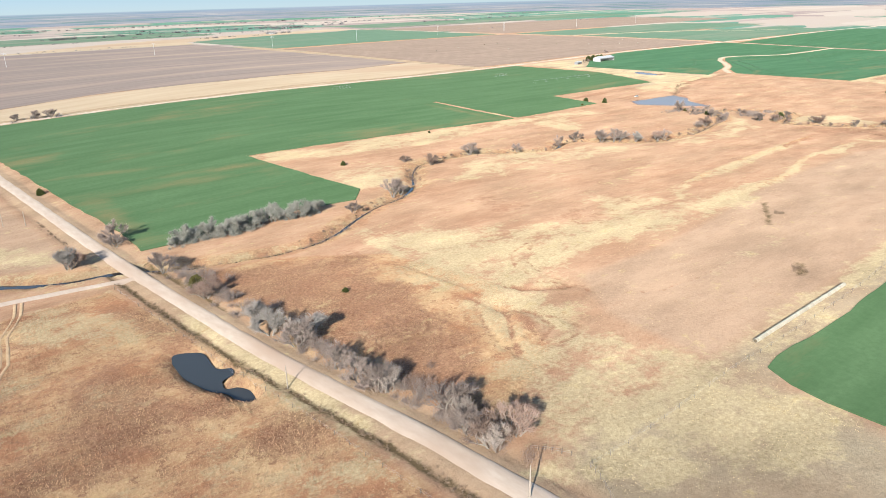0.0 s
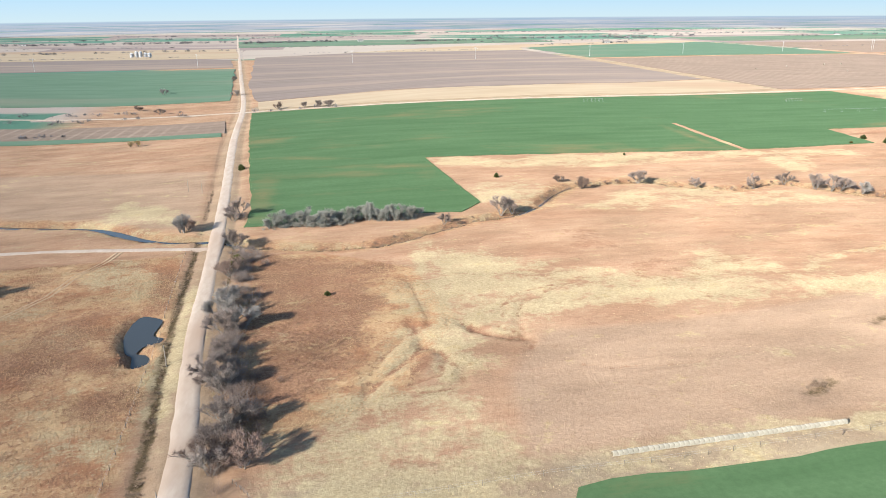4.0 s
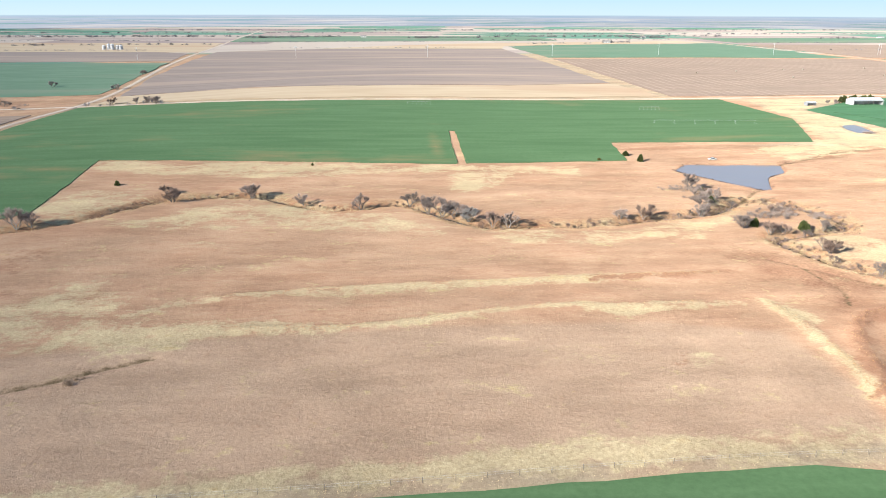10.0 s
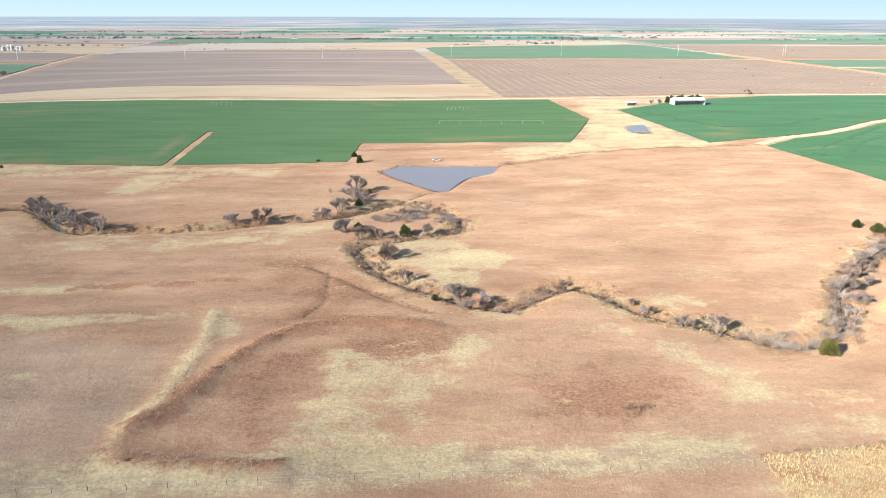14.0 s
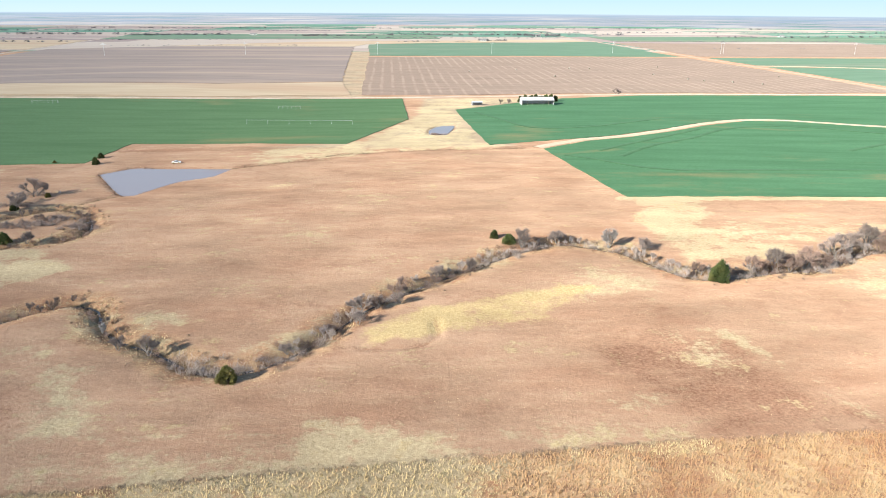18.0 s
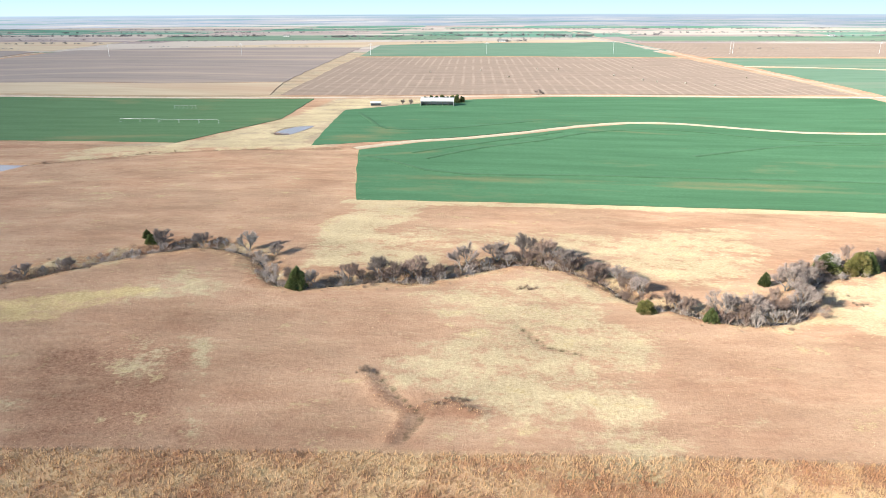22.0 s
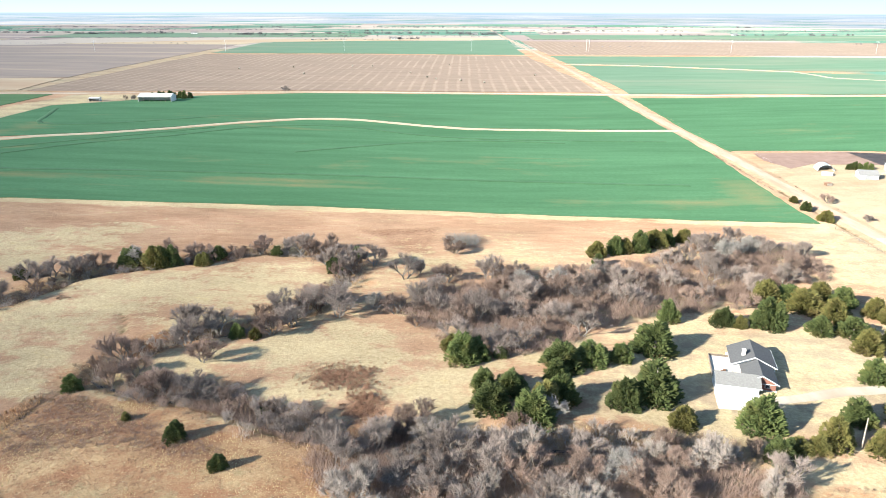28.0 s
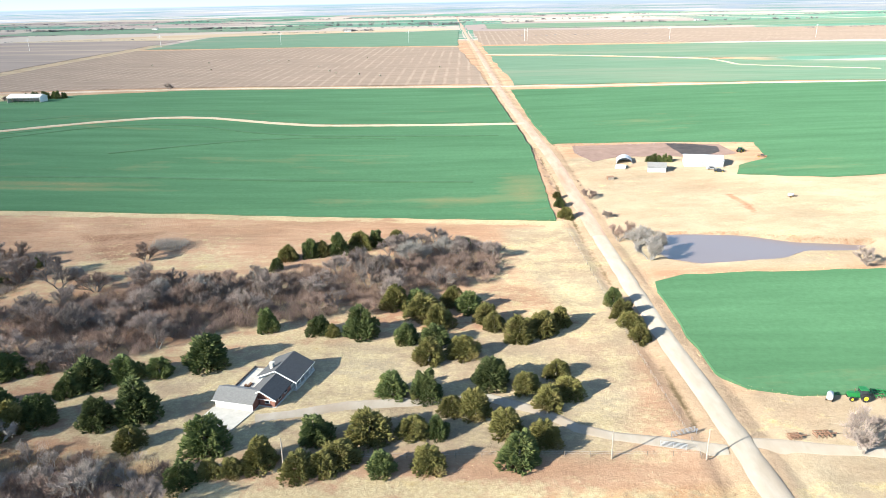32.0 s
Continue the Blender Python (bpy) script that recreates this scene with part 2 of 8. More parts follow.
def windrow_material(name, a, b, row, period):
    """Harvested soil with pale straw rows running north to south."""
    m, nt, bs = node_material(name)
    n1 = noise_of(nt, 0.05, 7.0, 0.68, (0.3, 2.0, 1))
    fine = noise_of(nt, 0.25, 6.0, 0.7)
    col = blend(nt, remap(nt, n1, 0.32, 0.68), a, b)
    co = nt.nodes.new("ShaderNodeTexCoord")
    wv = nt.nodes.new("ShaderNodeTexWave")
    wv.bands_direction = "X"
    for key, value in (("Scale", 0.314 / period), ("Distortion", 1.3), ("Detail", 3.0), ("Detail Scale", 0.6), ("Detail Roughness", 0.6)):
        wv.inputs[key].default_value = value
    nt.links.new(co.outputs["Object"], wv.inputs["Vector"])
    line = math_of(nt, "MULTIPLY", remap(nt, wv.outputs["Fac"], 0.7, 1.0), remap(nt, noise_of(nt, 0.012, 4.0, 0.6), 0.42, 0.56, 0.05, 0.42))
    col = blend(nt, line, col, row)
    col = blend(nt, remap(nt, fine, 0.5, 0.7, 0, 0.4), col, tuple(c * 0.7 for c in a))
    nt.links.new(col, bs.inputs["Base Color"])
    bs.inputs["Roughness"].default_value = 0.95
    bs.inputs["Diffuse Roughness"].default_value = 1.0
    bs.inputs["Specular IOR Level"].default_value = 0.05
    return m


def water_material(name, tint, rough):
    m, nt, bs = node_material(name)
    bs.inputs["Base Color"].default_value = (*tint, 1)
    bs.inputs["Roughness"].default_value = rough
    bs.inputs["IOR"].default_value = 1.33
    bump(nt, bs, noise_of(nt, 0.8, 3.0, 0.6), 0.15, 0.05)
    return m


PASTURE = ground_material()
WHEAT = wheat_material("winter_wheat", (0.068, 0.126, 0.056), (0.096, 0.163, 0.078), 0.85)
# east wheat: a greener stand, with a little blue haze put into its colour
WHEAT_LUSH = wheat_material("lush_winter_wheat", (0.054, 0.125, 0.061), (0.078, 0.168, 0.086), 0.35)
POND = water_material("muddy_water", (0.25, 0.20, 0.19), 0.22)
CREEK_WATER = water_material("creek_water", (0.05, 0.05, 0.05), 0.08)
DARK_POND = water_material("dark_pond_water", (0.055, 0.06, 0.062), 0.25)
WORN = surface("worn_wheel_track", (0.36, 0.25, 0.15), (0.48, 0.35, 0.22), 0.6, 6, 0.95, 0, 0.05)
# far wheat, paled and blued: haze put into its base colour
WHEAT_HAZED = surface("hazed_far_wheat", (0.085, 0.148, 0.092), (0.12, 0.185, 0.122), 0.05, 6, 0.9, 0, 0.05, (0.18, 0.19, 0.135), (0.3, 1.8, 1))
WHEAT_DARK = surface("dark_wheat", (0.040, 0.096, 0.044), (0.060, 0.128, 0.060), 0.15, 6, 0.9)
GRAVEL = surface("gravel", (0.39, 0.312, 0.248), (0.475, 0.395, 0.328), 0.5, 6, 0.95, 0, 0.05, (0.37, 0.275, 0.21), (1, 0.3, 1))
GRAVEL_WHITE = surface("white_gravel", (0.30, 0.258, 0.207), (0.365, 0.322, 0.268), 0.5, 6, 0.95, 0, 0.05, (0.285, 0.222, 0.164), (1, 0.3, 1))
TRACK = surface("farm_track", (0.36, 0.295, 0.205), (0.44, 0.37, 0.27), 0.4, 5, 0.95, 0, 0.05)
PLOUGH = windrow_material("fallow_soil", (0.19, 0.142, 0.112), (0.26, 0.195, 0.152), (0.36, 0.285, 0.215), 11.0)
PLOUGH_GREY = surface("grey_fallow_soil", (0.168, 0.135, 0.118), (0.24, 0.19, 0.163), 0.06, 8, 0.95, 0, 0.1, (0.30, 0.23, 0.18), (0.2, 2.4, 1))
HAYLAND = surface("dry_hayland", (0.335, 0.255, 0.168), (0.405, 0.322, 0.222), 0.04, 6, 0.95, 0, 0.1, (0.315, 0.20, 0.13), (0.25, 1.6, 1))
PEN_DIRT = surface("pen_dirt", (0.165, 0.11, 0.09), (0.22, 0.15, 0.125), 0.2, 5, 0.95, 0, 0.1)
MUD = surface("dark_mud", (0.06, 0.05, 0.045), (0.11, 0.085, 0.075), 0.3, 5, 0.7, 0, 0.1)
BARK = surface("grey_bark", (0.19, 0.16, 0.135), (0.32, 0.285, 0.25), 2.0, 4, 0.9, 0, 0.02, None, (1, 1, 0.2), 0, 0.15)
TWIG = surface("bare_twigs", (0.225, 0.172, 0.146), (0.36, 0.294, 0.255), 0.6, 3, 0.9, vary=0.3)
TWIG_LIGHT = surface("light_brown_twigs", (0.27, 0.222, 0.19), (0.42, 0.355, 0.307), 0.6, 3, 0.9, vary=0.25)
TWIG_GREY = surface("silver_twigs", (0.27, 0.265, 0.225), (0.40, 0.39, 0.34), 0.6, 3, 0.9, vary=0.15)
TWIG_BROWN = surface("russet_twigs", (0.225, 0.150, 0.116), (0.35, 0.25, 0.198), 0.6, 3, 0.9, vary=0.3)
TWIG_PALE = surface("pale_twigs", (0.275, 0.245, 0.218), (0.395, 0.358, 0.322), 0.6, 3, 0.9, vary=0.15)
BRUSH = surface("dry_brush", (0.19, 0.13, 0.09), (0.33, 0.24, 0.165), 0.5, 4, 0.9)
CEDAR = surface("cedar_foliage", (0.048, 0.070, 0.023), (0.116, 0.131, 0.043), 1.3, 4, 0.8, vary=0.35, second=(0.165, 0.15, 0.050))
# far tree belts, the grey-blue of distance haze put into their colour
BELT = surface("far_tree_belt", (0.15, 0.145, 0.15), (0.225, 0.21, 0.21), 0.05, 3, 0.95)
CEDAR_RUST = surface("bronzed_cedar_foliage", (0.088, 0.088, 0.026), (0.165, 0.142, 0.045), 1.3, 4, 0.8, vary=0.25, second=(0.19, 0.14, 0.058))
GRASS = surface("standing_dry_grass", (0.36, 0.175, 0.085), (0.58, 0.395, 0.205), 0.07, 8, 0.9)
GRASS_RUST = surface("rust_dry_grass", (0.34, 0.175, 0.10), (0.52, 0.36, 0.21), 0.07, 8, 0.9)
GRASS_PALE = surface("pale_dry_grass", (0.50, 0.37, 0.185), (0.64, 0.51, 0.28), 0.16, 7, 0.9)
# house shingles darkened: the shade of the far slopes is in the colour
SHINGLE_SHADED = surface("shaded_shingles", (0.074, 0.074, 0.077), (0.112, 0.111, 0.113), 3.0, 5, 0.85, 0, 0.01)
BRICK = surface("red_brick", (0.22, 0.10, 0.075), (0.30, 0.15, 0.11), 4.0, 5, 0.9, 0, 0.01)
WHITE = surface("white_paint", (0.58, 0.57, 0.55), (0.68, 0.67, 0.65), 0.8, 4, 0.6)
METAL_WHITE = surface("white_sheet_metal", (0.52, 0.52, 0.51), (0.62, 0.62, 0.61), 0.5, 4, 0.45, 0.1, 0.01, None, (6, 0.2, 1))
METAL_GREY = surface("grey_sheet_metal", (0.34, 0.34, 0.35), (0.46, 0.46, 0.46), 0.5, 4, 0.45, 0.3)
CONCRETE = surface("concrete", (0.42, 0.395, 0.35), (0.53, 0.50, 0.455), 0.7, 5, 0.9, 0, 0.01)
POLE_WOOD = surface("weathered_pole", (0.30, 0.25, 0.20), (0.42, 0.37, 0.31), 2.0, 4, 0.9)
GLASS = surface("dark_window", (0.03, 0.035, 0.04), (0.05, 0.055, 0.06), 0.5, 2, 0.08)
BALE = surface("baled_hay", (0.30, 0.27, 0.21), (0.43, 0.40, 0.33), 1.5, 5, 0.95, 0, 0.04, vary=0.12)
BALE_END = surface("bale_end", (0.10, 0.08, 0.055), (0.19, 0.15, 0.10), 3.0, 5, 0.95, 0, 0.04)
RUBBER = surface("tyre_rubber", (0.02, 0.02, 0.02), (0.035, 0.035, 0.035), 3.0, 3, 0.8)
GREEN_PAINT = surface("green_machine_paint", (0.02, 0.16, 0.04), (0.03, 0.21, 0.06), 2.0, 3, 0.4)
YELLOW_PAINT = surface("yellow_machine_paint", (0.60, 0.45, 0.03), (0.68, 0.52, 0.05), 2.0, 3, 0.5)
FENCE_WOOD = surface("dark_fence_wood", (0.13, 0.10, 0.08), (0.22, 0.18, 0.14), 2.0, 4, 0.9)
ROAD_RED = surface("red_dirt_road", (0.31, 0.205, 0.15), (0.41, 0.30, 0.232), 0.3, 6, 0.95, 0, 0.05, (0.29, 0.17, 0.115), (1.2, 0.3, 1))
RUST_WEEDS = surface("rust_coloured_weeds", (0.27, 0.145, 0.092), (0.41, 0.25, 0.165), 0.5, 4, 0.9)
RUST = surface("rusty_iron", (0.16, 0.085, 0.055), (0.25, 0.15, 0.10), 2.0, 5, 0.9)

# ---- the lie of the land ----
HILLS = [3.47, -6.69, -5.38, -9.18, 4.53, -5.63, 8.38, -5.92, 8.36, -9.30, 1.95, 6.18, -1.96, 3.16, -5.65, -0.45, -7.38, 2.42, 3.34, -3.18, 8.11, -8.66, -0.83, 0.75, 0.33, -4.52, -4.09, -0.58, -2.71, 1.27, 1.83, -0.20]
HILL_X, HILL_Y, HILL_R = (-227.5, -32.5, 162.5, 357.5, 552.5, 747.5, 942.5, 1137.5), (97.5, 260.0, 455.0, 715.0), 169.0


def smooth_line(points, step=4.0):
    """A Catmull-Rom line through points, about step metres from point to point."""
    p = np.array(points, float)
    p = np.vstack([2 * p[0] - p[1], p, 2 * p[-1] - p[-2]])
    out = []
    for a, b, c, d in zip(p[:-3], p[1:-2], p[2:-1], p[3:]):
        n = max(1, int(np.linalg.norm(c - b) / step))
        for t in np.arange(n) / n:
            out.append(0.5 * (2 * b + (c - a) * t + (2 * a - 5 * b + 4 * c - d) * t * t + (3 * b - 3 * c + d - a) * t**3))
    out.append(p[-2])
    return np.array(out)


def line_distance(x, y, line):
    """How far places lie from a line (x, y: flat arrays)."""
    best = np.full(x.shape, 1e9)
    lo, hi = line.min(0) - 40, line.max(0) + 40
    near = (x > lo[0]) & (x < hi[0]) & (y > lo[1]) & (y < hi[1])
    px, py, b = x[near], y[near], best[near]
    for a, c in zip(line[:-1], line[1:]):
        d = c - a
        t = np.clip(((px - a[0]) * d[0] + (py - a[1]) * d[1]) / max(d @ d, 1e-9), 0, 1)
        b = np.minimum(b, np.hypot(px - a[0] - t * d[0], py - a[1] - t * d[1]))
    best[near] = b
    return best


def inside(x, y, poly):
    """Which places lie in a polygon."""
    res = np.zeros(x.shape, bool)
    p = np.array(poly, float)
    for a, c in zip(p, np.roll(p, -1, 0)):
        cross = (a[1] > y) != (c[1] > y)
        res ^= cross & (x < (c[0] - a[0]) * (y - a[1]) / (c[1] - a[1] + 1e-12) + a[0])
    return res


CREEK = smooth_line([(-178.8, 322.4), (-157.3, 313.3), (-140.4, 308.1), (-121.5, 300.3), (-102.7, 282.1), (-89, 273), (-72.2, 268.4), (-58.5, 256.8), (-43.6, 250.2), (-29.9, 246.3),
    (-15.6, 245.7), (-1.3, 250.9), (12.3, 260), (27.3, 268.4), (44.2, 273.7), (59.1, 284.7), (74.1, 304.2), (87.8, 316.6), (99.5, 317.2), (113.8, 318.5), (126.8, 315.2), (139.1, 304.9),
    (153.4, 295.8), (167.7, 295.8), (180.1, 301.6), (191.8, 295.8), (200.8, 284.1), (211.2, 271.1), (223, 263.9), (234, 266.5), (248.3, 264.6), (264.6, 266.5), (278.9, 269.8)])
CREEK_MID = smooth_line([(278.9, 269.8), (293.8, 273.7), (307.4, 276.9), (319.2, 284.1), (332.2, 296.9), (338, 294.4), (347.8, 286.4), (355.6, 266.2), (351, 252.6), (340.6, 249.3), (328.2, 245.6), (318.5, 240.5), (320.4, 226.2), (327.6, 208.4), (339.3, 196.4), (348.4, 187.6), (357.5, 183.1), (362.7, 185.7), (369.9, 192.2), (378.3, 197.3), (386.1, 193.5), (390.7, 183.1), (398.4, 174.6), (406.2, 170.1), (413.4, 164.2)])
CREEK_EAST = smooth_line([(413.4, 164.2), (419.9, 159), (425.8, 157.7), (432.9, 159.7), (442, 168.1), (449.8, 180.5), (460.2, 196.1), (476.4, 211.1), (491.4, 224.2), (510.2, 238.6), (525.2, 242.5), (540.8, 234), (548.6, 221), (555.8, 211.2), (566.8, 210.6), (583.7, 215.2), (597.4, 215.8), (607.1, 222.3), (619.5, 229.5), (631.1, 232.7), (640.2, 228.8), (650, 219.7), (657.1, 203.5), (668.2, 197), (679.2, 190.5), (689.6, 190.5), (700.7, 195), (707.2, 206.7), (715, 221.7), (728.6, 230.8), (743.6, 237.2), (759.2, 247), (774.1, 247), (785.9, 242.5), (791.1, 228.8), (789.1, 209.3), (780, 191.1), (769, 182.7), (758.6, 178.8), (752.1, 167.1), (747.5, 158), (764.4, 150.8), (778.7, 146.9), (796.2, 137.8), (819, 133.9), (845, 135.2), (874.2, 132.6)])
OUTLET = smooth_line([(332.2, 295.8), (339.3, 302.9), (345.2, 310.1), (351.7, 314.6)])
RIVULET = smooth_line([(385.4, 364), (399.8, 370.5), (430.3, 389.4), (460.2, 398.4), (495.9, 403), (538.9, 405.6)])
POND_SHORE = [(326.9, 355.6), (338, 368.6), (354.2, 366.6), (368.6, 366.6), (385.4, 364), (379.6, 348.4), (367.2, 339.3), (358.8, 323.1), (354.9, 314.6), (349.7, 316.6), (340.6, 330.9)]
SMALL_POND = [(-84.6, 188.5), (-82.9, 192.3), (-79.7, 191.2), (-77.2, 188.2), (-77.9, 179.8), (-75.2, 177.5), (-76, 174.4), (-79, 173.3), (-80, 169.6), (-77.8, 168.7), (-76.3, 165.7), (-77, 161.3), (-78.5, 160.4), (-79.9, 162.8), (-80.7, 167.7), (-82.5, 170), (-83.7, 173.8), (-85, 180.3)]
EAST_POND = [(986.7, 263.9), (997.1, 268.4), (1019.2, 267.2), (1034.8, 260), (1056.2, 256.1), (1047.8, 249.6), (1032.2, 250.2), (1023.8, 244.4), (998.4, 241.2), (990.6, 245.7)]
STOCK_POND = [(488, 453), (489.5, 468), (496, 482), (506, 484.5), (503.5, 469), (497.5, 450)]
FAR_POND = [(-3.2, 679.9), (19.5, 686.4), (42.9, 676), (45.5, 664.3), (22.8, 653.9), (6.5, 663)]

# ridges, terraces and cuts: line, half width, height, straw, soil
RIDGES = [
    ([
    (337.4, 171.6), (321.8, 175.5), (307.4, 172.9), (297.1, 163.2), (289.9, 149.5), (285.4, 137.2),
    (280.2, 128.7)], 2.6, 1.0, 0.0, 0.9),
    ([
    (280.8, 118.3), (291.9, 116.4), (300.9, 115), (307.4, 115)], 2.6, 1.0, 0.0, 0.75),
    ([
    (132, 194.3), (159.9, 198.2), (189.8, 201.5), (221.7, 202.8), (246.3, 205.4), (280.2, 206.7)], 2.2, 0.45, 0.8, 0.0),
    ([
    (143.7, 171), (176.2, 171), (201.5, 178.1), (222.3, 182), (244.4, 181.3), (264.6, 182.7)], 2.2, 0.45, 0.9, 0.0),
    ([
    (282.8, 182.7), (284.7, 163.2), (282.1, 140.4), (278.2, 124.8)], 2.2, 0.45, 0.9, 0.0),
    ([
    (588.2, 156.7), (592.1, 147.6), (598.6, 139.1), (596.1, 130)], 1.5, 0.5, 0.2, 0.7),
    ([
    (600, 141.1), (607.1, 144.3), (613.6, 140.4)], 2.0, 0.6, 0.0, 0.9),
    ([
    (304.2, 219.1), (313.9, 209.3), (325.7, 191.8), (336.7, 182)], 1.3, -0.6, 0.0, 0.8),
    ([
    (474.5, 181.3), (475.2, 172.9), (470.6, 167.7), (456.9, 167.1)], 1.0, -0.7, 0.0, 0.6),
    ([
    (11.1, 164.5), (13.7, 174.8), (21.4, 184), (35.1, 188.5)], 0.8, -0.25, 0.0, 0.6),
    ([
    (-26.7, 133.2), (-19.5, 143), (-11.7, 153.4), (-12.3, 169)], 1.0, -0.5, 0.0, 0.85),
    ([
    (-17.6, 134.6), (-10.4, 137.8), (-7.2, 147.6), (-12.3, 156)], 1.0, -0.5, 0.0, 0.85),
    ([
    (0.7, 159.2), (7.2, 163.2), (15, 150.2), (12.3, 145)], 0.9, -0.4, 0.0, 0.7),
    ([
    (1.3, 164.5), (2.6, 160.6), (5.2, 156.7), (13, 152.8)], 1.1, -0.8, 0.0, 0.9),
    ([
    (100.8, 141.1), (109.9, 145.6), (119, 151.5), (127.4, 156)], 1.5, -0.6, 0.0, 0.0),
    ([
    (60.5, 111.8), (64.4, 113.1), (68.2, 115.7)], 2.0, -0.5, 0.0, 0.0),
    ([(-27.8, 130.8), (-25.3, 140.6), (-21.7, 149.6), (-15.2, 160.2), (-7.7, 166.0), (-7.2, 183.3), (-8.5, 201.6)], 1.0, -0.4, 0.0, 0.0),
    ([(-19.2, 130.8), (-12.4, 130.4), (-7.0, 131.5), (-5.4, 139.1), (-9.7, 150.9), (-13.5, 153.7)], 1.0, -0.4, 0.0, 0.0),
    ([(0.1, 166.5), (8.6, 154.1), (13.4, 150.7), (14.3, 161.8), (19.7, 175.7), (28.3, 182.4), (39.1, 189.3)], 1.0, -0.4, 0.0, 0.0),
    ([(21.4, 135.2), (27.3, 131.5), (36.4, 131.0), (46.8, 130.3)], 1.0, -0.4, 0.0, 0.0),
    ([(303.4, 219.3), (315.6, 204.7), (329.8, 189.7), (338.6, 180.3)], 1.0, -0.4, 0.0, 0.0),
    ([(305.5, 179.6), (310.3, 189.5), (309.3, 214.1)], 1.0, -0.4, 0.0, 0.0),
    ([(591.2, 157.4), (596.5, 147.8), (602.4, 139.3), (599.6, 131.3)], 1.0, -0.4, 0.0, 0.0),
    ([(624.2, 182.9), (629.3, 171.8), (637.2, 167.6)], 1.0, -0.4, 0.0, 0.0),
    ([(738.2, 192.0), (744.3, 179.8), (745.8, 161.8), (743.8, 140.5), (740.3, 130.8)], 1.0, -0.4, 0.0, 0.0),
]
RIDGE_LINES = [smooth_line(r[0], 6.0) for r in RIDGES]
ROAD_WEST = smooth_line([(-57.2, 39), (-59.8, 91), (-61.8, 123.5), (-66.3, 171), (-70.2, 246.3), (-75.4, 351.7), (-81.9, 472.6), (-92.3, 708.5), (-115, 992.6), (-188.5, 1918.2), (-240.5, 2567.5)], 25)
ROAD_EAST = smooth_line([(977.6, 39), (976.3, 97.5), (975, 157.3), (973.7, 187.8), (973.1, 225.6), (972.4, 267.8), (971.8, 338), (970.5, 392.6), (964.6, 475.2), (955.5, 611), (945.1, 928.2), (927.6, 1454), (897, 2567.5)], 25)
# the middle road is bent so that it fits the camera's view
ROAD_MID = smooth_line([(-455, 698.8), (-260, 676), (-82.5, 651.3), (13, 627.2), (104, 611), (195, 609.7), (286, 617.5), (468, 640.9), (682.5, 656.5), (845, 655.2), (949.6, 650), (1101.1, 633.8), (1259.7, 625.3), (1690, 611)], 25)


def soft_noise(x, y, scale, seed=0.0, octaves=3):
    """Cheap smooth noise from turned sines."""
    v, amp = np.zeros(x.shape), 1.0
    for o in range(octaves):
        for k in range(3):
            a = 1.3 * k + 0.7 * o + seed
            v += amp * np.sin((x * math.cos(a) + y * math.sin(a)) / scale * (1 + 0.31 * k) + 5.1 * k + 2.3 * o + seed * 7)
        scale, amp = scale * 0.47, amp * 0.6
    return v / 4.0


def base_height(x, y):
    z = np.zeros(x.shape)
    i = 0
    for cx in HILL_X:
        for cy in HILL_Y:
            z += HILLS[i] * np.exp(-((x - cx) ** 2 + (y - cy) ** 2) / (2 * HILL_R**2))
            i += 1
    return z


def shore_distance(x, y, poly):
    d = line_distance(x, y, np.array(list(poly) + [poly[0]], float))
    return np.where(inside(x, y, poly), -d, d)


def water_level(poly):
    p = np.array(poly, float)
    return float(base_height(p[:, 0], p[:, 1]).min()) - 0.4


